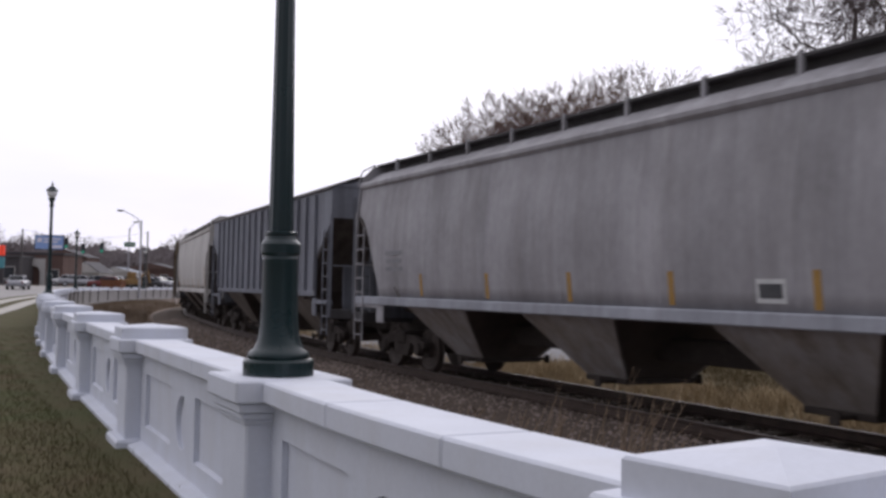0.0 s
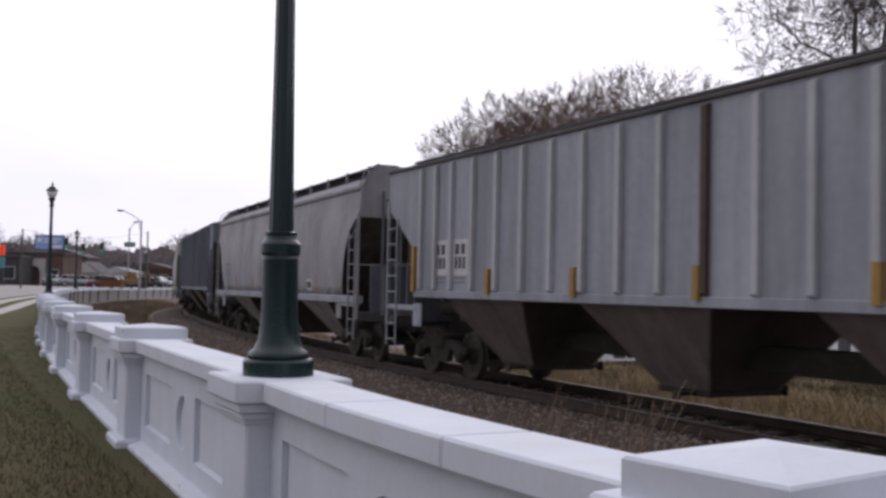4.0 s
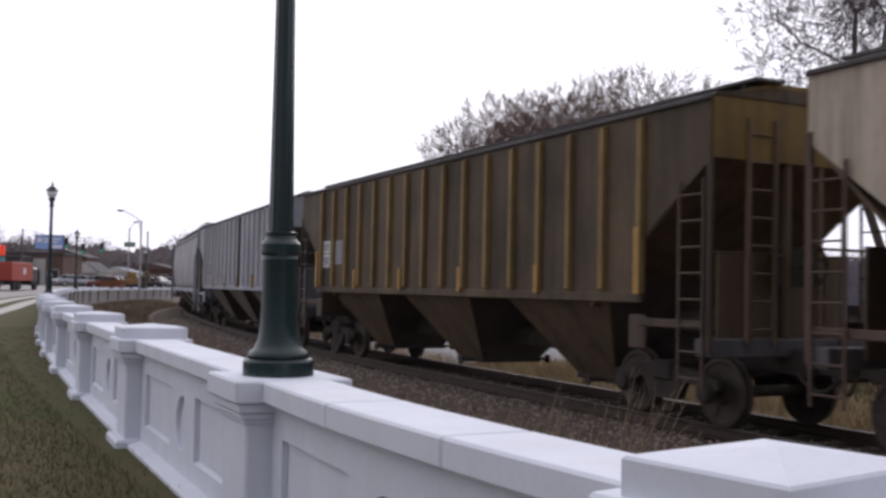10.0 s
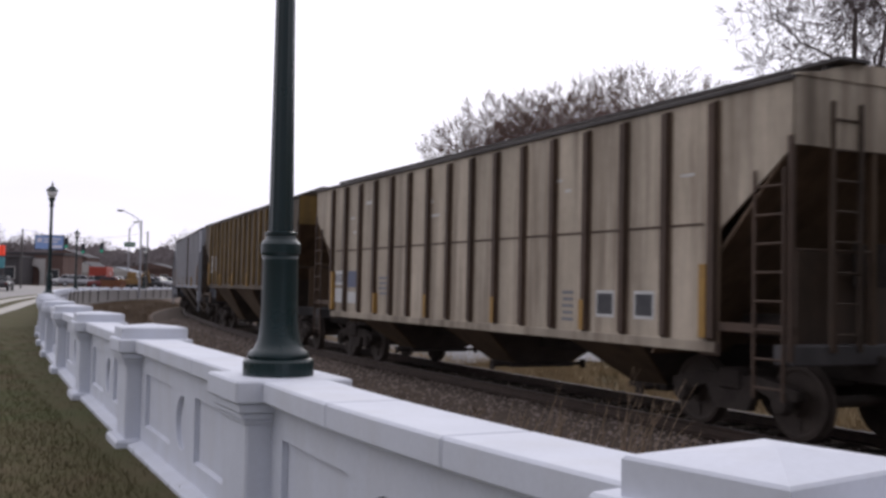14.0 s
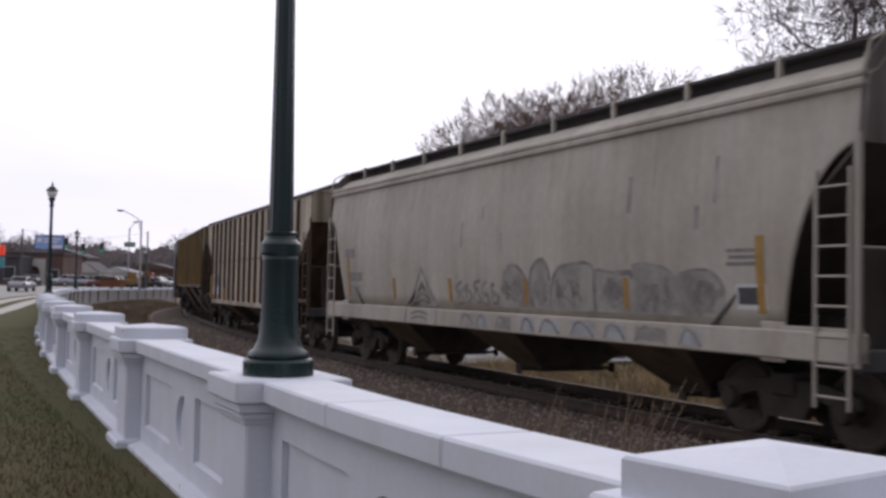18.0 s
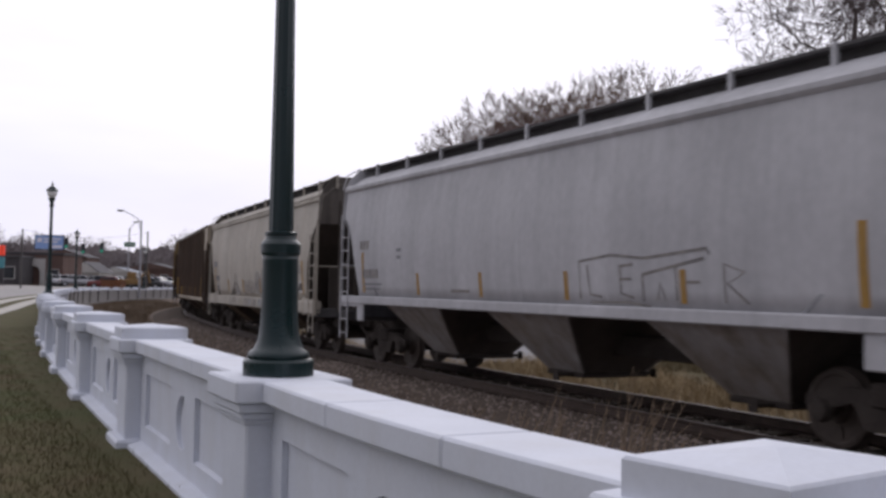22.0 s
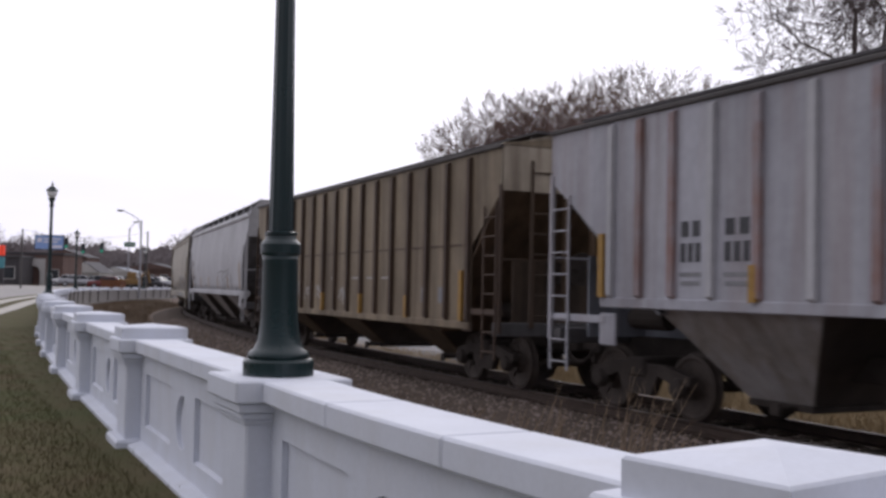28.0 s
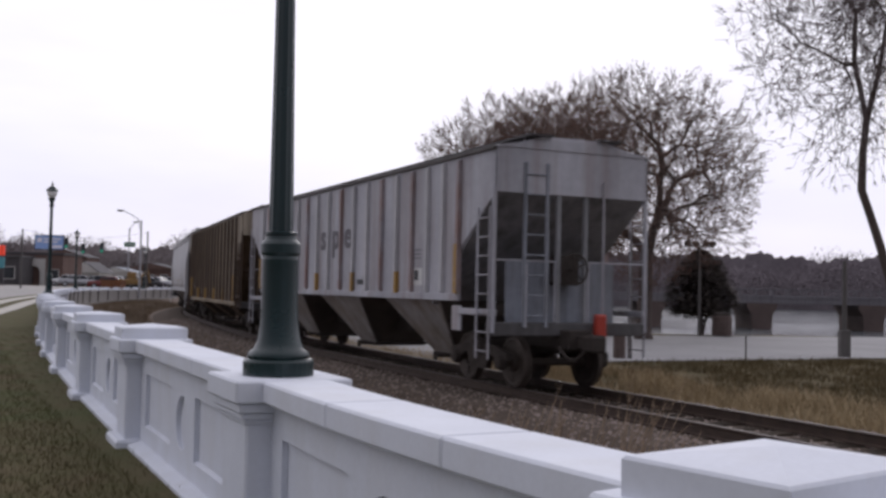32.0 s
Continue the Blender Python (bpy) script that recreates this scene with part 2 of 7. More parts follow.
M_WEEDSOIL = surface("weedy_cinder_soil", (0.215, 0.168, 0.14), (0.125, 0.098, 0.08), 0.95, scale=1.2, fine=22, amount=0.8, bump=0.8, spec=0.08)
M_BARK = surface("grey_brown_bark", (0.125, 0.10, 0.09), (0.075, 0.06, 0.055), 0.95, scale=5, fine=40, bump=0.6, spec=0.08)
M_TWIGGREY = surface("pale_grey_twigs", (0.20, 0.165, 0.17), (0.13, 0.105, 0.108), 0.95, scale=1, fine=5, bump=0, spec=0.08)
M_TWIG = surface("brown_twigs", (0.19, 0.14, 0.12), (0.12, 0.088, 0.078), 0.95, scale=1, fine=5, bump=0, spec=0.08)
M_BUD = surface("reddish_buds", (0.19, 0.11, 0.085), (0.10, 0.062, 0.052), 0.9, scale=0.7, fine=5, bump=0, spec=0.08)
M_NEEDLE = surface("dark_conifer_needles", (0.095, 0.080, 0.072), (0.12, 0.10, 0.088), 0.9, scale=1, fine=8, bump=0, spec=0.08)
# distance haze is painted into both woods colours as a paler mauve-grey
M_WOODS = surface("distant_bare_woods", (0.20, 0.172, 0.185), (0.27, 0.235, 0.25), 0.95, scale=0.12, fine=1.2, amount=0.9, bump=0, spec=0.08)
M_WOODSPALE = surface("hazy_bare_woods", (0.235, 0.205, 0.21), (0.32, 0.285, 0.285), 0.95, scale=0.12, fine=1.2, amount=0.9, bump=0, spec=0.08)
M_POLE = surface("grey_timber_pole", (0.13, 0.12, 0.115), (0.08, 0.075, 0.07), 0.9, scale=2, fine=30, bump=0.3)
M_STEELGREY = surface("galvanised_steel", (0.42, 0.42, 0.44), (0.34, 0.34, 0.36), 0.5, metal=0.4, scale=2, bump=0.03)
M_RUNNING = surface("grimy_running_gear", (0.062, 0.052, 0.046), (0.036, 0.030, 0.027), 0.8, scale=3, fine=20, bump=0.3, spec=0.08)
M_WHEEL = surface("rusty_wheel_steel", (0.072, 0.055, 0.045), (0.042, 0.033, 0.028), 0.7, metal=0.2, scale=4, bump=0.15)
M_GRATE = surface("dark_roof_grating", (0.085, 0.078, 0.078), (0.052, 0.048, 0.048), 0.8, scale=3, fine=50, bump=0.3)
M_YELLOW = surface("faded_yellow_reflector", (0.38, 0.215, 0.045), (0.26, 0.15, 0.04), 0.6, scale=6, bump=0.05)
M_PATCH = surface("white_stencil_patch", (0.62, 0.62, 0.60), (0.5, 0.5, 0.48), 0.7, scale=5, bump=0)
M_INK = surface("black_stencil_paint", (0.05, 0.05, 0.055), (0.09, 0.09, 0.09), 0.7, scale=6, amount=0.7, bump=0)
M_FADED = surface("faded_stencil_paint", (0.20, 0.20, 0.21), (0.28, 0.28, 0.28), 0.7, scale=6, amount=0.7, bump=0)
M_GRAF = surface("grey_graffiti_paint", (0.155, 0.145, 0.14), (0.31, 0.285, 0.255), 0.7, scale=4, amount=1.0, bump=0)
M_GRAFPALE = surface("pale_graffiti_paint", (0.36, 0.335, 0.295), (0.20, 0.188, 0.175), 0.7, scale=2.4, amount=1.0, bump=0)
M_GRAFBLUE = surface("bluish_graffiti_paint", (0.40, 0.42, 0.43), (0.22, 0.225, 0.23), 0.7, scale=3, amount=0.8, bump=0)
M_RED = surface("red_marker_paint", (0.42, 0.045, 0.025), (0.32, 0.04, 0.025), 0.5, scale=6, bump=0.05)


# ---------------------------------------------------------------- the line of the track
STEP = 0.5


def curvature(s):
    if s < 0:
        return 0.00051
    if s < 30:
        return 0.00051 - 0.00637 * s / 30
    if s < 52:
        return -0.00586 + 0.00865 * (s - 30) / 30
    return -0.0050


def build_line():
    head, x, y = radians(26.583), 7.207, 8.0
    pts = {0: (x, y, head)}
    for sign in (1, -1):
        hx, hy, hh = x, y, head
        for i in range(1, 561):
            s = sign * (i - 0.5) * STEP
            hh += sign * STEP * curvature(s)
            hx += sign * STEP * -math.sin(hh)
            hy += sign * STEP * math.cos(hh)
            pts[sign * i] = (hx, hy, hh)
    return pts


LINE = build_line()


def on_line(s, side=0.0):
    """Place and heading on the track s metres along it; side: metres to the left."""
    k = s / STEP
    i = math.floor(k)
    f = k - i
    a, b = LINE[max(-560, min(560, i))], LINE[max(-560, min(560, i + 1))]
    x, y, h = (p + f * (q - p) for p, q in zip(a, b))
    return x - math.cos(h) * side, y - math.sin(h) * side, h


def travelled(t):
    u, g = t - 16.0, lambda w: 0.5 * 0.01539 * w * w + 0.0012606 * (w ** 3 / 3 - 85 * w)
    return 4.2602 * t + g(u) - g(-16.0)


# ---------------------------------------------------------------- ground
LAMP_PIER = Vector((-0.943, 5.89, 0))
BAY = 4.2
LAWN_Z = 0.10


def left_rise(x, y):
    """The street and its verge climb slightly away from the viewer."""
    return 1.15 * max(0.0, min(1.0, (y - 58) / 65.0))


def side_of_line(x, y):
    """Signed distance to the track's centre, positive on the viewer's side."""
    best = 1e9
    val = 0
    for i in range(-60, 240, 6):
        px, py, h = LINE[i]
        d = (x - px) ** 2 + (y - py) ** 2
        if d < best:
            best = d
            val = -(math.cos(h) * (x - px) + math.sin(h) * (y - py))
    return val


def ground_height(x, y):
    w = side_of_line(x, y)
    if w > 4.5:
        z = LAWN_Z - 0.08 + left_rise(x, y)
    elif w > 2.2:
        f = (w - 2.2) / 2.3
        z = -0.42 + f * (0.44 + left_rise(x, y) * 0.6)
    elif w > -3:
        z = -0.42
    else:
        far = max(0.0, min(1.0, (y - 0.2 * x - 52) / 10.0))
        z = -0.36 - 2.6 * far if x > -20 else -0.36
    return z


def make_ground():
    xs = np.concatenate([np.linspace(-1500, -80, 14), np.arange(-76, 60, 1.6), np.linspace(64, 1500, 16)])
    ys = np.concatenate([np.linspace(-1500, -20, 12), np.arange(-18, 96, 1.6), np.linspace(100, 300, 16), np.linspace(360, 2500, 10)])
    vs = [(x, y, ground_height(x, y) - (0.40 + left_rise(x, y) if 1.5 < side_of_line(x, y) < 8.3 and -16 < y < 130 else 0.02)) for y in ys for x in xs]
    nx = len(xs)
    fs = [(j * nx + i, j * nx + i + 1, (j + 1) * nx + i + 1, (j + 1) * nx + i) for j in range(len(ys) - 1) for i in range(nx - 1)]
    gr = raw("ground", vs, fs, M_DRY, smooth=True)
    gr.data.materials.append(M_WEEDSOIL)
    for p in gr.data.polygons:
        if -20 < p.center.y < 135 and p.center.x < 20 and side_of_line(p.center.x, p.center.y) > 1.0:
            p.material_index = 1
    tagged(gr, "dry tan grass ground beside the railway", "ground", kind="structure")


def strip(name, pts_a, pts_b, material, label, category, thick=0.0):
    vs = list(pts_a) + list(pts_b)
    n = len(pts_a)
    fs = [(i, i + 1, n + i + 1, n + i) for i in range(n - 1)]
    if thick:
        vs += [(x, y, z - thick) for x, y, z in vs]
        m = 2 * n
        fs += [(i + 1, i, m + i, m + i + 1) for i in range(n - 1)] + [(n + i, n + i + 1, m + n + i + 1, m + n + i) for i in range(n - 1)]
        fs += [(0, n, m + n, m), (n - 1, m + n - 1, m + 2 * n - 1, 2 * n - 1)]
    return tagged(raw(name, vs, fs, material), label, category, kind="structure")


def wall_line(d):
    """Centre of the wall d metres past the lamp pier, bending gently to follow the railway."""
    p, h, r = LAMP_PIER.copy(), radians(26.25), abs(d)
    sign = 1 if d > 0 else -1
    done = 0.0
    while r > 1e-9:
        k = min(0.7, r)
        turn = radians(0.167 if done < 34 else 0.13 if done < 67 else 0.55 if done < 86 else 0.0) * k
        h -= sign * turn / 2
        p = p + sign * k * Vector((-math.sin(h), math.cos(h), 0))
        h -= sign * turn / 2
        r -= k
        done += k
    return p, h


def lawn_rise(d, o=0.0):
    """The lawn climbs a little towards the foot of the wall; d: metres past the lamp pier, o: metres from the wall."""
    wide = 2.45 if d > 34 else 2.45 + (34 - d) * 0.9
    return 0.125 * max(0.0, 1 - max(0.0, d) / 40) * max(0.0, 1 - o / wide)


make_ground()

# lawn between the wall and the street
ds = [d * 2.0 for d in range(-8, 46)]
lawn_a, lawn_b = [], []
near_wall = [(Vector((9.84, -11.42, 0)), radians(27)), (Vector((7.93, -7.67, 0)), radians(27)), (Vector((6.02, -3.93, 0)), radians(30)), (Vector((3.92, -0.29, 0)), radians(40)), (Vector((0.852, 2.57, 0)), radians(37.3))]
for p, h in near_wall:
    lawn_a.append((p.x, p.y, LAWN_Z + 0.125))
    lawn_b.append((p.x - 40 * math.cos(h), p.y - 40 * math.sin(h), LAWN_Z))
for d in ds:
    if d < 0:
        continue
    p, h = wall_line(d)
    n = Vector((-math.cos(h), -math.sin(h), 0))
    a, b = p + n * 0.0, p + n * (2.45 if d > 34 else 2.45 + (34 - d) * 0.9)
    lawn_a.append((a.x, a.y, LAWN_Z + left_rise(a.x, a.y) + lawn_rise(d)))
    lawn_b.append((b.x, b.y, LAWN_Z + left_rise(b.x, b.y)))
strip("lawn", lawn_a, lawn_b, M_LAWN, "olive green and brown early spring lawn along the wall", "lawn")


def verge(o0, o1, dz, name, material, label, category, d0=30, d1=110, thick=0.0):
    a, b = [], []
    for k in range(int((d1 - d0) / 4) + 1):
        p, h = wall_line(d0 + 4.0 * k)
        n = Vector((-math.cos(h), -math.sin(h), 0))
        for off, lst in ((o0, a), (o1, b)):
            q = p + n * off
            lst.append((q.x, q.y, LAWN_Z + left_rise(q.x, q.y) + dz))
    return strip(name, a, b, material, label, category, thick)


verge(2.4, 3.4, 0.03, "pavement", M_PAVE, "pale concrete footpath beside the lawn", "pavement", 26, 110)
verge(3.4, 4.2, 0.015, "verge", M_LAWN, "narrow brown grass verge between two paths", "verge", 26, 110)
verge(4.2, 5.2, 0.03, "pavement", M_PAVE, "pale concrete strip along the street", "pavement", 26, 110)
verge(5.2, 5.9, 0.02, "gutter", M_LAWN, "dark gutter strip along the street", "gutter", 26, 110)
verge(5.9, 30.0, -0.06, "road", M_ROAD, "wide pale concrete street", "road", 20, 124)

# cinders and weeds between the wall and the ballast
bank = [(s * 2.0) for s in range(-8, 62)]
bank_offs = (2.7, 3.4, 4.4, 5.6, 7.0, 8.4)
bank_z = (-0.42, -0.40, -0.22, -0.05, 0.02, 0.05)
bv = [(*on_line(q, o)[:2], z + 0.03 * math.sin(q * 1.7 + o * 3)) for q in bank for o, z in zip(bank_offs, bank_z)]
bf = [(i * 6 + k, i * 6 + k + 1, i * 6 + k + 7, i * 6 + k + 6) for i in range(len(bank) - 1) for k in range(5)]
tagged(raw("cinder_bank", bv, bf, M_WEEDSOIL, smooth=True), "dark brown cinder and weed bank between wall and track", "bank", kind="structure")

# car park and river on the far side of the track
lot = [(-2, 27.5), (6, 31.0), (20, 37.3), (60, 55)]
lot_far = [(-6, 46), (9, 50), (22, 54), (60, 66)]
strip("parking_lot", [(x, y, -0.335) for x, y in lot], [(x, y, -0.335) for x, y in lot_far], M_ASPHALT, "pale grey asphalt car park beside the river", "parking lot")
tagged(raw("water", [(-40, 50, -2.3), (900, 50, -2.3), (900, 900, -2.3), (-40, 900, -2.3)], [(0, 1, 2, 3)], M_WATER), "flat grey river reflecting the overcast sky", "river", kind="structure")


# track bed, ties and rails
def make_track():
    prof = [(2.9, -0.46), (1.95, -0.185), (1.0, -0.160), (0.85, -0.20), (-0.85, -0.20), (-1.0, -0.16), (-1.75, -0.19), (-2.9, -0.46)]
    ss = [s * 2.0 for s in range(-12, 80)]
    vs, fs = [], []
    for s in ss:
        for o, z in prof:
            x, y, h = on_line(s, o)
            vs.append((x, y, z))
    n = len(prof)
    for i in range(len(ss) - 1):
        for k in range(n - 1):
            fs.append((i * n + k, i * n + k + 1, (i + 1) * n + k + 1, (i + 1) * n + k))
    tagged(raw("track_bed", vs, fs, M_BALLAST), "brown crushed stone railway ballast bed", "track bed", kind="structure")
    rail_prof = [(-0.07, -0.17), (0.07, -0.17), (0.07, -0.155), (0.012, -0.135), (0.012, -0.045), (0.036, -0.03), (0.036, -0.006), (0.028, 0.0), (-0.028, 0.0), (-0.036, -0.006), (-0.036, -0.03), (-0.012, -0.045), (-0.012, -0.135), (-0.07, -0.155)]
    for side in (0.7525, -0.7525):
        vs, fs = [], []
        m = len(rail_prof)
        for s in ss:
            for o, z in rail_prof:
                x, y, h = on_line(s, side - o)
                vs.append((x, y, z))
        for i in range(len(ss) - 1):
            for k in range(m):
                j = (k + 1) % m
                fs.append((i * m + k, i * m + j, (i + 1) * m + j, (i + 1) * m + k))
        rail = tagged(raw("rail", vs, fs, M_RAIL), "rust-brown steel rail on timber ties", "rail", group="rails of the track", kind="structure")
        rail.data.materials.append(M_RAILTOP)
        for p in rail.data.polygons:
            if p.index % m in (6, 7, 8):
                p.material_index = 1
    bm = bmesh.new()
    bbox(bm, -1.3, 1.3, -0.115, 0.115, -0.36, -0.172, 0.012)
    ties = tagged(empty("railway_ties"), "dark creosoted timber ties under the rails", "railway ties", kind="structure")
    first = None
    rng = random.Random(4)
    for i in range(150):
        s = -8 + i * 0.54
        x, y, h = on_line(s)
        m = Matrix.LocRotScale((x, y, rng.uniform(-0.012, 0.008)), Euler((0, 0, h + rng.uniform(-0.02, 0.02))), None)
        if first is None:
            first = part("tie", bm, M_TIE, ties)
            first.matrix_basis = m
        else:
            share(first, ties, m)


make_track()


# ---------------------------------------------------------------- white concrete balustrade wall
COPING_Z = 1.20


def pier_at(parent, m, block, bare=False):
    """One pier of the wall: plinth, shaft, neck mouldings, cap and, where no lamp stands on it, a low pyramid block."""
    parts = []
    # bare piers take the grey that has the track side's shade painted in
    lower = M_WALLSHADE if bare else M_WALL
    if not bare:
        bm = bmesh.new()
        bbox(bm, -0.335, 0.335, -0.335, 0.335, -0.05, 0.285, 0.02)
        parts.append(part("plinth", bm, lower))
    bm = bmesh.new()
    deep = 0.17 if bare else 0.25
    bbox(bm, -0.25, 0.25, -deep, deep, 0.0 if bare else 0.17, 0.98, 0.012)
    parts.append(part("shaft", bm, lower))
    bm = bmesh.new()
    bbox(bm, -0.268, 0.268, -0.268, 0.268, 0.955, 0.985, 0.008)
    bbox(bm, -0.285, 0.285, -0.285, 0.285, 0.985, 1.02, 0.008)
    bbox(bm, -0.305, 0.305, -0.305, 0.305, 1.02, 1.075, 0.01)
    parts.append(part("neck_moulding", bm, lower))
    bm = bmesh.new()
    bbox(bm, -0.335, 0.335, -0.335, 0.335, 1.075, COPING_Z + 0.002, 0.012)
    parts.append(part("cap", bm, M_WALL))
    if block:
        bm = bmesh.new()
        h, w = 0.245, 0.30
        vs = [bm.verts.new(p) for p in ((-w, -h, COPING_Z), (w, -h, COPING_Z), (w, h, COPING_Z), (-w, h, COPING_Z), (-w, -h, COPING_Z + 0.105), (w, -h, COPING_Z + 0.105), (w, h, COPING_Z + 0.105), (-w, h, COPING_Z + 0.105), (0, 0, COPING_Z + 0.14))]
        for f in ((0, 1, 5, 4), (1, 2, 6, 5), (2, 3, 7, 6), (3, 0, 4, 7), (4, 5, 8), (5, 6, 8), (6, 7, 8), (7, 4, 8), (3, 2, 1, 0)):
            bm.faces.new([vs[i] for i in f])
        bmesh.ops.bevel(bm, geom=[e for e in bm.edges if abs(e.verts[0].co.z - e.verts[1].co.z) < 1e-6 and e.verts[0].co.z > COPING_Z + 0.1], offset=0.008, segments=1, affect="EDGES")
        parts.append(part("pyramid_block", bm, M_WALL))
    for p in parts:
        p.parent = parent
        p.matrix_basis = m


def bowed(bm, half, bow):
    """Bends a straight bay into a shallow arc."""
    for k in range(1, 10):
        bmesh.ops.bisect_plane(bm, geom=bm.verts[:] + bm.edges[:] + bm.faces[:], plane_co=(-half + k * half / 5, 0, 0), plane_no=(1, 0, 0))
    for v in bm.verts:
        v.co.y += bow * (1 - (v.co.x / half) ** 2)


def panel_mesh(parent, m, length, bare=False, bow=0.0):
    """The bay between two piers: core, plinth, two coping stones, a face with two sunk fields and a round recess."""
    g = []
    half = length / 2
    bm = bmesh.new()
    box(bm, -half, half, -0.080, 0.080, 0.0, 1.085)
    # bare bays use the same shade-grey below their white coping
    lower = M_WALLSHADE if bare else M_WALL
    g.append(part("core", bm, lower))
    bm = bmesh.new()
    prism_x(bm, [(-0.235, 0.0), (0.235, 0.0), (0.235, 0.245), (0.116, 0.275), (-0.116, 0.275), (-0.235, 0.245)], -half, half)
    g.append(part("plinth", bm, lower))
    cuts = [-half, -half * 0.36, half * 0.30, half]
    for a, b in zip(cuts, cuts[1:]):
        bm = bmesh.new()
        bbox(bm, a + 0.002, b - 0.002, -0.195, 0.195, 1.08, COPING_Z, 0.012)
        g.append(part("coping_stone", bm, M_WALL))
    # faces with recesses, on both sides
    f0, f1, z0, z1 = half * 0.24, half * 0.86, 0.43, 0.90
    for sy in (1, -1):
        bm = bmesh.new()
        ya, yb = sorted((sy * 0.080, sy * 0.115))
        if bare:
            # the far stretch is plain
            box(bm, -half, half, *sorted((sy * 0.080, sy * 0.160)), 0.15, 1.08)
            g.append(part("panel_face", bm, lower))
            continue
        box(bm, -half, half, ya, yb, z1, 1.08)
        box(bm, -half, half, ya, yb, 0.15, z0)
        box(bm, -half, -f1, ya, yb, z0, z1)
        box(bm, f1, half, ya, yb, z0, z1)
        # the square around the roundel
        n = 32
        zc, r = 0.665, 0.205
        loops = []
        for y in (ya, yb):
            out, inn = [], []
            for k in range(n):
                a = (k + 0.5) * math.tau / n
                c, s = math.cos(a), math.sin(a)
                q = min(f0 / abs(c), (z1 - zc if s > 0 else zc - z0) / abs(s))
                out.append(bm.verts.new((c * q, y, zc + s * q)))
                inn.append(bm.verts.new((c * r, y, zc + s * r)))
            for cx in (-f0, f0):
                for cz in (z0, z1):
                    v = min(out, key=lambda q: (q.co.x - cx) ** 2 + (q.co.z - cz) ** 2)
                    v.co.x, v.co.z = cx, cz
            loops.append((out, inn))
        for sx in (-1, 1):
            xa, xb = sorted((sx * f0, sx * (f0 - 0.004)))
            box(bm, xa, xb, ya, yb, z0, z1)
        for k in range(n):
            j = (k + 1) % n
            for out, inn in loops:
                bm.faces.new((out[k], out[j], inn[j], inn[k]))
            bm.faces.new((loops[0][1][k], loops[0][1][j], loops[1][1][j], loops[1][1][k]))
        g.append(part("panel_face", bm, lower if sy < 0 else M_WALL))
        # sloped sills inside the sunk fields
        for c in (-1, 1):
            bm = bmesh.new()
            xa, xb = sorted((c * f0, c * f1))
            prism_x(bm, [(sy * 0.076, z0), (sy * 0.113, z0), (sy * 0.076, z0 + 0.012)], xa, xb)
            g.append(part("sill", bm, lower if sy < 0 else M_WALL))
    for p in g:
        if bow:
            arc = bmesh.new()
            arc.from_mesh(p.data)
            bowed(arc, half, bow)
            arc.to_mesh(p.data)
            arc.free()
        p.parent = parent
        p.matrix_basis = m


LAMP_SPOTS = []


def make_wall():
    wall = tagged(empty("wall_balustrade"), "white painted concrete balustrade wall with panelled bays and capped piers", "wall", kind="structure")
    spots = []
    for k in range(0, 33):
        p, h = wall_line(k * BAY)
        spots.append((p, h, k))
    turn = radians(37.3)
    near = Vector((0.852, 2.57, 0))
    spots.insert(0, (near, turn, -1))
    back = near - Vector((-math.sin(radians(47)), math.cos(radians(47)), 0)) * BAY
    spots.insert(0, (back, radians(47), -2))
    for k, turn_ in ((-3, 30), (-4, 27), (-5, 27)):
        back = back - Vector((-math.sin(radians(turn_)), math.cos(radians(turn_)), 0)) * BAY
        spots.insert(0, (back, radians(turn_), k))
    for p, h, k in spots:
        lamp = k % 8 == 0
        z = LAWN_Z - 0.10
        pier_at(wall, Matrix.LocRotScale((p.x, p.y, z), Euler((0, 0, h)), None), not lamp, k > 13)
        if lamp:
            LAMP_SPOTS.append((p.x, p.y, z + COPING_Z + 0.002, h))
    for (a, ha, ka), (b, hb, kb) in zip(spots, spots[1:]):
        d = b - a
        mid = (a + b) / 2
        z = LAWN_Z - 0.10
        panel_mesh(wall, Matrix.LocRotScale((mid.x, mid.y, z), Euler((0, 0, math.atan2(d.y, d.x))), None), d.length - 0.49, ka > 12, 0.075 if ka == -1 else 0.0)


make_wall()


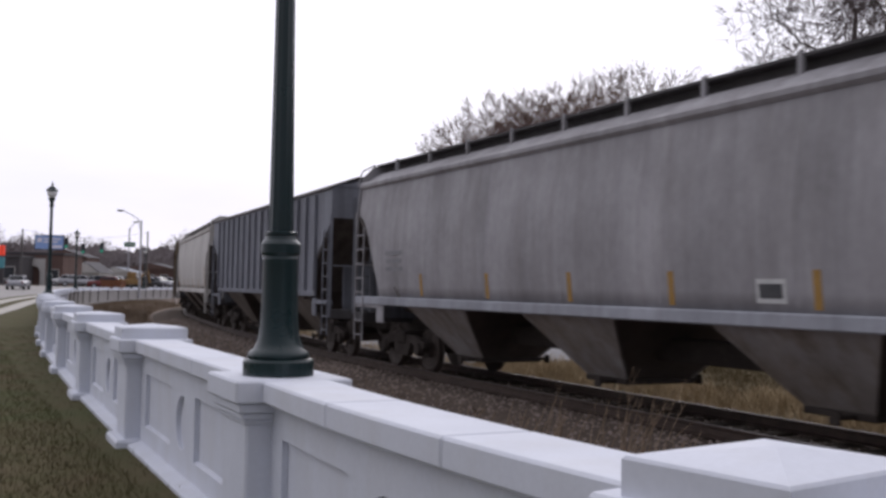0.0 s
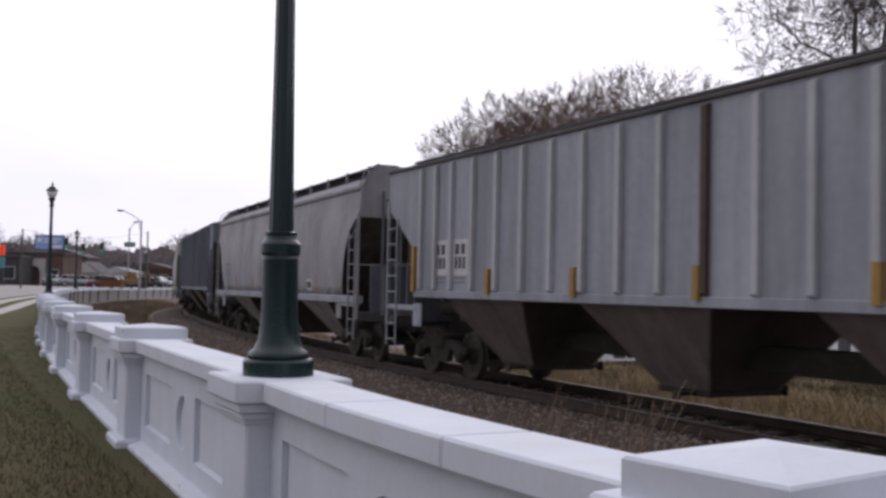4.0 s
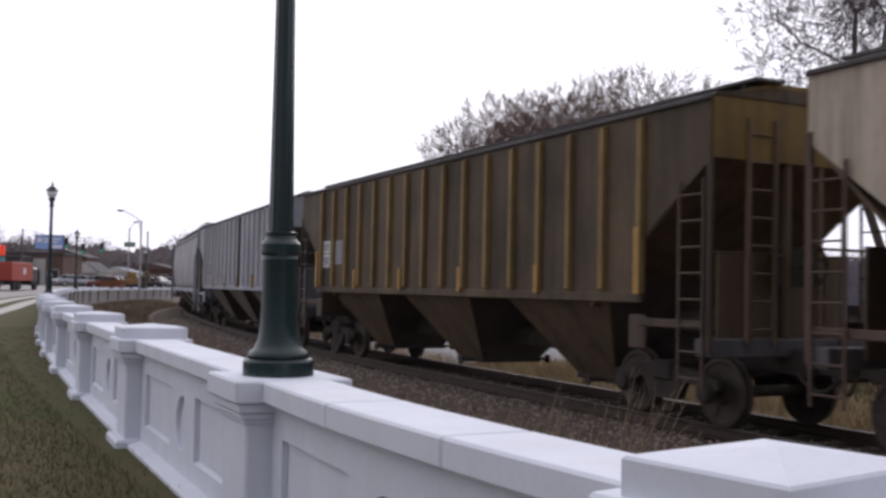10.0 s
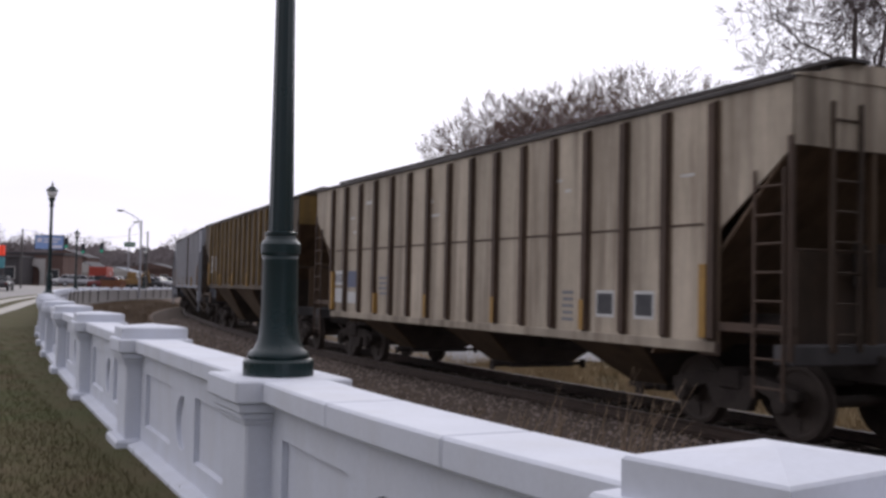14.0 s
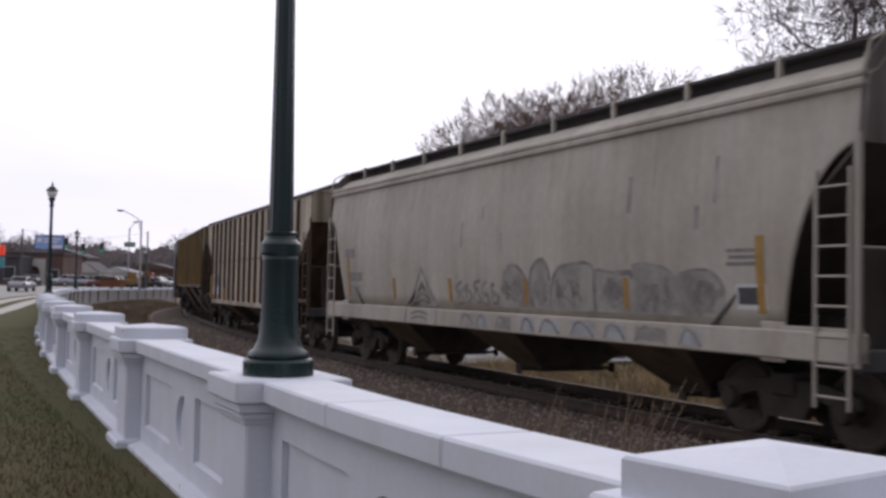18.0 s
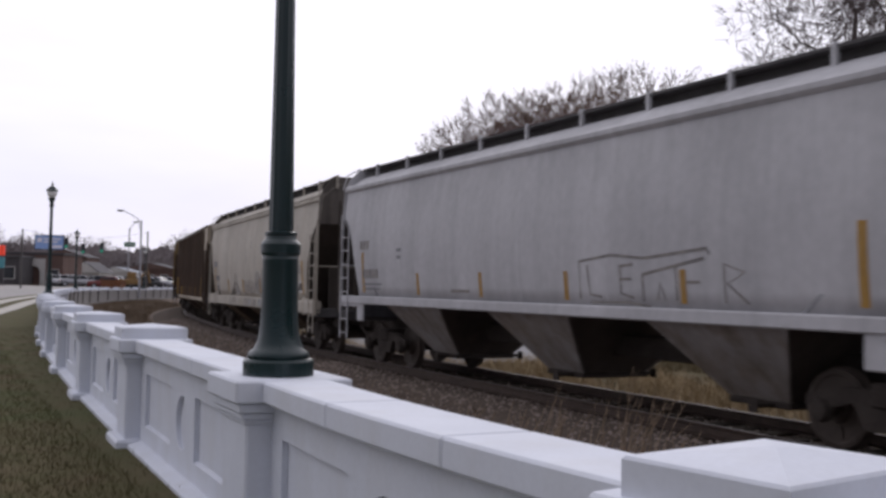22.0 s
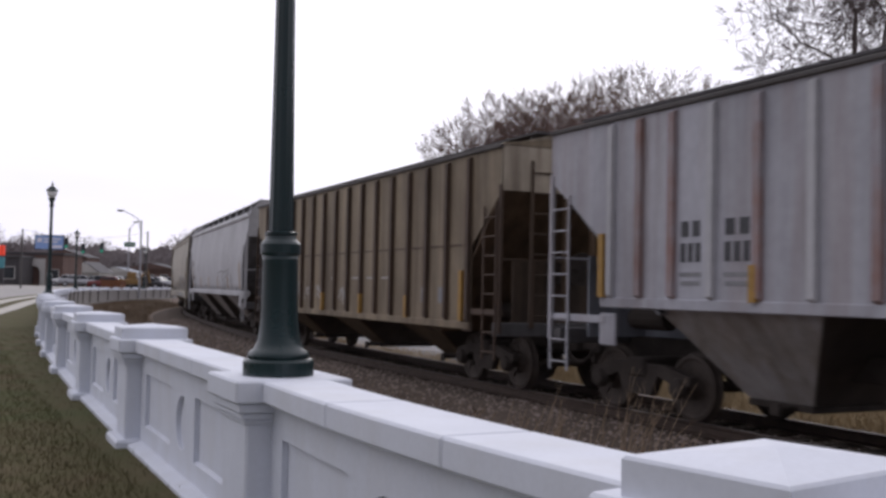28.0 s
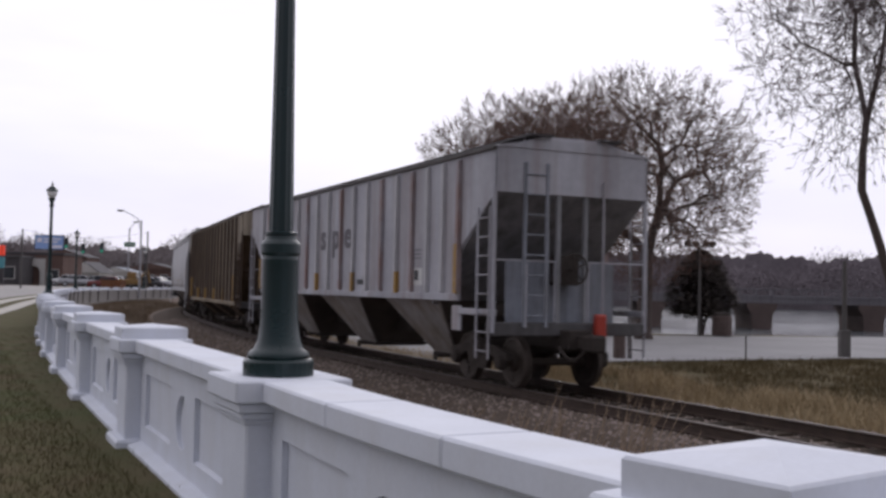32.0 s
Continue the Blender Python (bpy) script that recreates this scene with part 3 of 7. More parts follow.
def make_lamp():
    lamp = empty("street_lamp")
    bm = bmesh.new()
    lathe(bm, [(0.204, 0.0), (0.204, 0.081), (0.195, 0.095), (0.18, 0.10)], 32)
    part("base_ring", bm, M_LAMP, lamp)
    bm = bmesh.new()
    lathe(bm, [(0.18, 0.10), (0.18, 0.119), (0.171, 0.138), (0.147, 0.152), (0.13, 0.185), (0.118, 0.238), (0.11, 0.314), (0.106, 0.428), (0.103, 0.665), (0.106, 0.694)], 32, 0.02)
    part("pedestal", bm, M_LAMP, lamp, smooth=True)
    bm = bmesh.new()
    lathe(bm, [(0.106, 0.694), (0.116, 0.708), (0.116, 0.76), (0.106, 0.774), (0.093, 0.789), (0.087, 0.808), (0.095, 0.815), (0.095, 0.828), (0.075, 0.836)], 32)
    part("collar", bm, M_LAMP, lamp)
    bm = bmesh.new()
    lathe(bm, [(0.0735, 0.836), (0.058, 2.2), (0.050, 3.25)], 24, 0.06)
    part("shaft", bm, M_LAMP, lamp)
    bm = bmesh.new()
    lathe(bm, [(0.054, 3.22), (0.085, 3.26), (0.085, 3.30), (0.065, 3.34), (0.07, 3.42), (0.115, 3.50), (0.12, 3.56), (0.10, 3.57)], 24)
    part("fitter", bm, M_LAMP, lamp)
    bm = bmesh.new()
    lathe(bm, [(0.10, 3.57), (0.15, 3.64), (0.175, 3.73), (0.17, 3.80), (0.16, 3.83)], 24)
    part("globe", bm, M_GLOBE, lamp, "milky white glass globe", True)
    bm = bmesh.new()
    lathe(bm, [(0.215, 3.82), (0.22, 3.84), (0.17, 3.90), (0.10, 3.97), (0.05, 4.01), (0.03, 4.06), (0.035, 4.09), (0.012, 4.13), (0.004, 4.20)], 24)
    part("finial_cap", bm, M_LAMP, lamp)
    return tagged(lamp, "dark green cast-iron street lamp with acorn globe on the wall pier", "street lamp", "street lamps on the wall")


def pose_z(x, y, z, h):
    return Matrix.LocRotScale((x, y, z), Euler((0, 0, h)), None)


the_lamp = make_lamp()
the_lamp.matrix_basis = pose_z(*LAMP_SPOTS[0]) @ pose(0, 0, 0, 0, -0.45, 0)
for spot in LAMP_SPOTS[1:]:
    copy_thing(the_lamp, pose_z(*spot))


# ---------------------------------------------------------------- the train: covered hopper cars
W2 = 1.56          # half width
EAVE = 4.17
WHEEL_R = 0.457
WHEELSETS = []
CARS = []


def ladder(name, parent, material, p, along, z0, z1, width=0.42, rungs=8):
    """Two upright rails and rungs; p: foot of the first rail, along: unit direction of its width."""
    a = Vector(p)
    b = a + Vector(along) * width
    lad = None
    bm = bmesh.new()
    for q in (a, b):
        box(bm, q.x - 0.017, q.x + 0.017, q.y - 0.014, q.y + 0.014, z0, z1)
    lad = part(name, bm, material, parent)
    bm = bmesh.new()
    tube(bm, a, b, 0.015, n=6)
    first = part("rung", bm, material, lad)
    for i in range(rungs):
        m = Matrix.Translation((0, 0, z0 + (i + 0.4) * (z1 - z0) / rungs))
        if i == 0:
            first.matrix_basis = m
        else:
            share(first, lad, m)
    return lad


def truck(parent, x):
    """A two-axle bogie: side frames, bolster, springs and two turning wheelsets."""
    tr = empty("truck")
    tr.parent = parent
    tr.matrix_basis = Matrix.Translation((x, 0, 0))
    for sy in (1, -1):
        bm = bmesh.new()
        y0, y1 = sorted((sy * 0.93, sy * 1.06))
        prism(bm, [(-1.12, 0.50), (-1.12, 0.62), (-0.55, 0.74), (0.55, 0.74), (1.12, 0.62), (1.12, 0.50), (0.72, 0.50), (0.45, 0.58), (0.30, 0.30), (-0.30, 0.30), (-0.45, 0.58), (-0.72, 0.50)], y0, y1)
        part("side_frame", bm, M_RUNNING, tr)
        for k in (-0.14, 0.0, 0.14):
            bm = bmesh.new()
            tube(bm, (k, sy * 1.0, 0.32), (k, sy * 1.0, 0.60), 0.062, n=8)
            part("spring", bm, M_RUNNING, tr)
        for k in (-0.89, 0.89):
            bm = bmesh.new()
            lathe_y(bm, [(0.13, -0.05), (0.15, 0.0), (0.12, 0.09), (0.05, 0.10)], 12)
            o = part("bearing_cap", bm, M_RUNNING, tr)
            o.matrix_basis = Matrix.LocRotScale((k, sy * 1.04, WHEEL_R), Euler((0, 0, 0 if sy > 0 else math.pi)), None)
    bm = bmesh.new()
    bbox(bm, -0.2, 0.2, -1.1, 1.1, 0.55, 0.82, 0.03)
    part("bolster", bm, M_RUNNING, tr)
    for k in (-0.89, 0.89):
        bm = bmesh.new()
        for sy in (1, -1):
            prof = [(0.08, 0.66), (0.14, 0.66), (0.17, 0.70), (0.36, 0.705), (0.39, 0.69), (0.485, 0.69), (0.485, 0.715), (WHEEL_R, 0.735), (WHEEL_R - 0.005, 0.81), (0.40, 0.82), (0.37, 0.80), (0.17, 0.79), (0.14, 0.86), (0.08, 0.86)]
            b2 = bmesh.new()
            lathe_y(b2, prof, 28)
            me = bpy.data.meshes.new("tmp")
            if sy < 0:
                bmesh.ops.rotate(b2, verts=b2.verts[:], cent=(0, 0, 0), matrix=Matrix.Rotation(math.pi, 3, "Z"))
            b2.to_mesh(me)
            b2.free()
            bm.from_mesh(me)
            bpy.data.meshes.remove(me)
        tube(bm, (0, -1.08, 0), (0, 1.08, 0), 0.075, n=12)
        # casting holes marks, so that the turning shows
        for j in range(3):
            a = j * math.tau / 3
            for sy in (1, -1):
                box(bm, -0.03, 0.03, sy * 0.80 - 0.012, sy * 0.80 + 0.012, 0.2, 0.34, Matrix.Rotation(a, 4, "Y"))
        w = part("wheelset", bm, M_WHEEL, tr)
        w.matrix_basis = Matrix.Translation((k, 0, WHEEL_R))
        WHEELSETS.append((w, k))
    return tr


def hopper_bays(parent, half, sill, material, m_slope, bottom=0.42):
    """Three outlet bays: side panels that lean in below the sill, slope sheets that rise to ridges inside the body, gates."""
    pitch = 4.47 * half / 8.3
    foot, low_y = (0.50, 0.62) if sill > 1.3 else (0.40, 0.60)
    for xc in (-pitch, 0.0, pitch):
        def wide(z):
            return foot + (z - bottom) * 0.80

        bm = bmesh.new()
        rings = []
        for z, y in ((sill + 0.75, 1.44), (sill, 1.44), (bottom, low_y)):
            a = wide(z)
            rings.append([bm.verts.new(p) for p in ((xc - a, -y, z), (xc + a, -y, z), (xc + a, y, z), (xc - a, y, z))])
        bm.faces.new(rings[0])
        bm.faces.new(rings[-1][::-1])
        for t, l in zip(rings, rings[1:]):
            for k in range(4):
                j = (k + 1) % 4
                bm.faces.new((t[j], t[k], l[k], l[j]))
        # slope sheets get a dark tone that paints in the shade under the body
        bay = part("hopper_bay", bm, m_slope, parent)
        for sy in (1, -1):
            bm = bmesh.new()
            face = [Vector(p) for p in ((-wide(sill), 1.44, sill), (wide(sill), 1.44, sill), (foot, low_y, bottom), (-foot, low_y, bottom))]
            rows_ = [[bm.verts.new((xc + p.x, sy * (p.y + o), p.z)) for p in face] for o in (0.002, 0.016)]
            bm.faces.new(rows_[0])
            bm.faces.new(rows_[1][::-1])
            for k in range(4):
                j = (k + 1) % 4
                bm.faces.new((rows_[0][j], rows_[0][k], rows_[1][k], rows_[1][j]))
            bmesh.ops.recalc_face_normals(bm, faces=bm.faces[:])
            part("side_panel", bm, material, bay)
            # folded edges of the side panel
            for sx in (1, -1):
                bm = bmesh.new()
                p0, p1 = Vector((xc + sx * wide(sill), sy * 1.445, sill)), Vector((xc + sx * foot, sy * (low_y + 0.005), bottom))
                tube(bm, p0, p1, 0.022, n=5)
                part("edge_flange", bm, material, bay)
        bm = bmesh.new()
        bbox(bm, xc - foot - 0.04, xc + foot + 0.04, -0.66, 0.66, bottom - 0.09, bottom - 0.002, 0.012)
        part("outlet_gate", bm, M_RUNNING, bay)
        for sy in (1, -1):
            bm = bmesh.new()
            tube(bm, (xc - 0.25, sy * 0.66, bottom - 0.05), (xc - 0.25, sy * 0.98, bottom - 0.05), 0.032, n=8)
            bbox(bm, xc - 0.33, xc - 0.17, sy * 0.98 - 0.02, sy * 0.98 + 0.02, bottom - 0.13, bottom + 0.03, 0.01)
            part("gate_capstan", bm, M_RUNNING, bay)


def couplers(parent, half, material):
    bm = bmesh.new()
    bbox(bm, -half - 0.3, half + 0.3, -0.24, 0.24, 0.72, 1.06, 0.02)
    part("centre_sill", bm, M_RUNNING, parent)
    for sx in (1, -1):
        bm = bmesh.new()
        box(bm, min(sx * (half + 0.28), sx * (half + 0.62)), max(sx * (half + 0.28), sx * (half + 0.62)), -0.09, 0.09, 0.76, 0.96)
        bbox(bm, min(sx * (half + 0.58), sx * (half + 0.86)), max(sx * (half + 0.58), sx * (half + 0.86)), -0.17, 0.17, 0.70, 1.0, 0.04)
        part("coupler", bm, M_RUNNING, parent)
        bm = bmesh.new()
        pts = [Vector((sx * (half + 0.3 + 0.1 * k), 0.45 - 0.05 * k, 0.78 - 0.22 * math.sin(k * math.pi / 5))) for k in range(6)]
        for a, b in zip(pts, pts[1:]):
            tube(bm, a, b, 0.028, n=6)
        part("brake_hose", bm, M_RUNNING, parent)


def ends(parent, half, sill, zc1, zc2, cut, m_side, m_end, m_rail, m_top, m_plate=None, hood=None):
    """Both ends of a car: end sheet, slope sheet, end plate, posts, ladders, end sill and handrails."""
    for sx in (1, -1):
        def x(v):
            return sx * (half - v)

        bm = bmesh.new()
        crest = [(W2, EAVE), (W2 * 0.4, EAVE + 0.26)] if hood is None else [(1.52, 4.02), (1.40, 4.30), (1.16, hood)]
        prism_x(bm, [(-W2, zc2), (W2, zc2)] + crest + [(-y, z) for y, z in crest[::-1]], min(x(0), x(0.03)), max(x(0), x(0.03)))
        part("end_sheet", bm, m_top, parent)
        bm = bmesh.new()
        a = [bm.verts.new(p) for p in ((x(0.02), -W2 + 0.02, zc2), (x(0.02), W2 - 0.02, zc2), (x(cut + 1.25), W2 - 0.02, sill - 0.1), (x(cut + 1.25), -W2 + 0.02, sill - 0.1))]
        b = [bm.verts.new(v.co + Vector((-sx * 0.03, 0, 0.03))) for v in a]
        bm.faces.new(a)
        bm.faces.new(b[::-1])
        for k in range(4):
            bm.faces.new((a[(k + 1) % 4], a[k], b[k], b[(k + 1) % 4]))
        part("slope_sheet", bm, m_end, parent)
        # upright end plate and its braces
        bm = bmesh.new()
        prism(bm, [(x(0.35), 1.0), (x(cut + 0.3), 1.0), (x(cut + 0.3), sill + 0.3), (x(0.35), 2.32)], -0.04, 0.04)
        box(bm, min(x(0.38), x(0.42)), max(x(0.38), x(0.42)), -1.12, 1.12, 1.05, 2.28)
        part("end_plate", bm, m_plate or P_PLATE, parent)
        for sy in (1, -1):
            bm = bmesh.new()
            box(bm, min(x(0.0), x(0.07)), max(x(0.0), x(0.07)), sy * W2 - 0.028, sy * W2 + 0.028, 1.0, zc2 + 0.1)
            part("corner_post", bm, m_rail, parent)
            bm = bmesh.new()
            y0, y1 = sorted((sy * (W2 - 0.06), sy * (W2 + 0.012)))
            bbox(bm, min(x(0), x(cut + 0.1)), max(x(0), x(cut + 0.1)), y0, y1, 1.29, 1.40, 0.01)
            part("end_side_sill", bm, m_rail, parent)
            bm = bmesh.new()
            y0, y1 = sorted((sy * (W2 - 0.05), sy * (W2 + 0.0)))
            bbox(bm, min(x(cut - 0.05), x(cut + 0.33)), max(x(cut - 0.05), x(cut + 0.33)), y0, y1, 0.98, 1.44, 0.02)
            part("jacking_pad", bm, m_rail, parent)
            ladder("side_ladder", parent, m_rail, (min(x(0.10), x(0.56)), sy * (W2 + 0.045), 0), (1, 0, 0), 0.55, zc2 - 0.25, 0.46, 8)
            # crosswise handrail and end ladder
            bm = bmesh.new()
            tube(bm, (x(0.03), sy * 0.35, 2.25), (x(0.03), sy * W2, 2.25), 0.018, n=6)
            tube(bm, (x(0.03), sy * 0.35, 1.2), (x(0.03), sy * 0.35, 2.25), 0.018, n=6)
            part("handrail", bm, m_rail, parent)
        # end ladder on the left side
        bm = bmesh.new()
        for yy in (0.98, 0.54):
            box(bm, min(x(-0.03), x(0.02)), max(x(-0.03), x(0.02)), sx * -yy - 0.025, sx * -yy + 0.025, 1.1, 3.95)
        for i in range(8):
            tube(bm, (x(-0.01), sx * -0.98, 1.3 + 0.35 * i), (x(-0.01), sx * -0.54, 1.3 + 0.35 * i), 0.016, n=6)
        part("end_ladder", bm, m_plate or P_PLATE, parent)
        bm = bmesh.new()
        for yy in (-0.28, 0.28):
            box(bm, min(x(0.02), x(0.10)), max(x(0.02), x(0.10)), sx * yy - 0.035, sx * yy + 0.035, 1.05, zc2 + 0.1)
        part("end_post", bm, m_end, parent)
        if sx < 0:
            bm = bmesh.new()
            ring = [Vector((x(-0.14), 0.05 + 0.27 * math.cos(a * math.tau / 14), 2.12 + 0.27 * math.sin(a * math.tau / 14))) for a in range(14)]
            for a in range(14):
                tube(bm, ring[a], ring[(a + 1) % 14], 0.022, n=5)
            for a in range(0, 14, 3):
                tube(bm, ring[a], (x(-0.14), 0.05, 2.12), 0.014, n=5)
            tube(bm, (x(-0.15), 0.05, 2.12), (x(0.4), 0.05, 2.12), 0.03, n=8)
            box(bm, x(0.05), x(0.36), -0.16, 0.26, 1.85, 2.36)
            part("brake_wheel", bm, M_RUNNING, parent)
            for yy in (-0.62, 0.95):
                bm = bmesh.new()
                tube(bm, (x(-0.02), yy, 1.1), (x(-0.02), yy, 3.7 if yy < 0 else 2.2), 0.024, n=6)
                part("grab_iron", bm, m_rail, parent)
        bm = bmesh.new()
        bbox(bm, min(x(0.0), x(0.30)), max(x(0.0), x(0.30)), -W2, W2, 0.95, 1.18, 0.015)
        part("end_sill", bm, P_ENDSILL, parent)
        bm = bmesh.new()
        bbox(bm, min(x(0.45), x(0.85)), max(x(0.45), x(0.85)), -0.75, -0.15, 1.25, 1.62, 0.04)
        part("brake_valve", bm, M_RUNNING, parent)
        bm = bmesh.new()
        tube(bm, (x(0.9), 0.6, 1.35), (x(1.7), 0.6, 1.35), 0.16, n=12)
        part("air_reservoir", bm, M_RUNNING, parent)


def flat_y(z):
    return W2


def bulged_y(z):
    f = max(0.0, min(1.0, (z - 1.42) / 2.5))
    return 1.50 + 0.10 * math.sin(math.pi * min(1.0, f * 1.05)) - 0.02 * f if z > 1.42 else 1.60


def sill_y(z):
    return 1.60


def patch(parent, name, mat, x, z, w, h, y_of, proud=0.004, side=1):
    """A painted or stuck-on rectangle that follows the section of the side."""
    bm = bmesh.new()
    n = 4 if h > 0.3 else 1
    rows = []
    for k in range(n + 1):
        zz = z - h / 2 + h * k / n
        y = side * (y_of(zz) + proud)
        yi = side * (y_of(zz) - 0.004)
        rows.append([bm.verts.new((x - w / 2, y, zz)), bm.verts.new((x + w / 2, y, zz)), bm.verts.new((x + w / 2, yi, zz)), bm.verts.new((x - w / 2, yi, zz))])
    for p, q in zip(rows, rows[1:]):
        for i in range(4):
            j = (i + 1) % 4
            bm.faces.new((p[i], p[j], q[j], q[i]))
    bm.faces.new(rows[0])
    bm.faces.new(rows[-1][::-1])
    bmesh.ops.recalc_face_normals(bm, faces=bm.faces[:])
    return part(name, bm, mat, parent)


def rounded(pts):
    """The corners of a painted line, cut twice."""
    for k in range(2):
        out = [pts[0]]
        for (ax, az), (bx, bz) in zip(pts, pts[1:]):
            out += [(0.75 * ax + 0.25 * bx, 0.75 * az + 0.25 * bz), (0.25 * ax + 0.75 * bx, 0.25 * az + 0.75 * bz)]
        pts = out + [pts[-1]]
    return pts


def stroke(parent, name, mat, pts, width, y_of, proud=0.005):
    """A painted line through points (x, z) on the viewer's side, one ribbon."""
    bm = bmesh.new()
    front, rear = [], []
    n = len(pts)
    for i, (x, z) in enumerate(pts):
        a, b = pts[max(0, i - 1)], pts[min(n - 1, i + 1)]
        d = Vector((b[0] - a[0], b[1] - a[1]))
        d = d.normalized() if d.length > 1e-4 else Vector((1, 0))
        o = Vector((-d.y, d.x)) * width / 2
        pair = ((x + o.x, z + o.y), (x - o.x, z - o.y))
        front.append([bm.verts.new((u, y_of(v) + proud, v)) for u, v in pair])
        rear.append([bm.verts.new((u, y_of(v) - 0.004, v)) for u, v in pair])
    for i in range(n - 1):
        bm.faces.new((front[i][0], front[i + 1][0], front[i + 1][1], front[i][1]))
        bm.faces.new((front[i][0], rear[i][0], rear[i + 1][0], front[i + 1][0]))
        bm.faces.new((front[i][1], front[i + 1][1], rear[i + 1][1], rear[i][1]))
    bmesh.ops.recalc_face_normals(bm, faces=bm.faces[:])
    return part(name, bm, mat, parent)


def fill(parent, name, mat, cols, y_of, proud=0.004):
    """A painted area between a lower and an upper edge, given as x, low, high from one end to the other."""
    bm = bmesh.new()
    n = 5
    grid = [[bm.verts.new((x, y_of(lo + (hi - lo) * k / n) + proud, lo + (hi - lo) * k / n)) for k in range(n + 1)] for x, lo, hi in cols]
    for p, q in zip(grid, grid[1:]):
        for k in range(n):
            bm.faces.new((p[k], p[k + 1], q[k + 1], q[k]))
    rim = bmesh.ops.extrude_face_region(bm, geom=bm.faces[:])
    for v in rim["geom"]:
        if isinstance(v, bmesh.types.BMVert):
            v.co.y -= proud + 0.003
    bmesh.ops.recalc_face_normals(bm, faces=bm.faces[:])
    return part(name, bm, mat, parent)


def stencil(parent, x, z, w, h, y_of, n=3, ink=None, proud=0.009):
    """A line of stencilled characters as plain bars."""
    pitch = w / n
    for k in range(n):
        patch(parent, "stencil_bar", ink or M_INK, x + w / 2 - (k + 0.5) * pitch, z, pitch * 0.64, h, y_of, proud)


def fine_print(parent, x, z, w, h, y_of, lines=3, ink=None):
    for k in range(lines):
        patch(parent, "stencil_line", ink or M_FADED, x, z + h / 2 - (k + 0.5) * h / lines, w * (0.95 - 0.12 * (k % 2)), h / lines * 0.5, y_of, 0.006)


def reflectors(parent, half, z, y_of, proud=0.006, tall=True, at=(-4.08, -1.37, 1.37, 4.0)):
    for x in at:
        for side in (1, -1):
            patch(parent, "reflective_stripe", M_YELLOW, x, z, 0.11, 0.44, y_of, proud, side)
    if tall:
        for x in (-half + 1.42, half - 1.42):
            for side in (1, -1):
                patch(parent, "reflective_stripe", M_YELLOW, x, z + 0.25, 0.12, 0.9, y_of, proud, side)


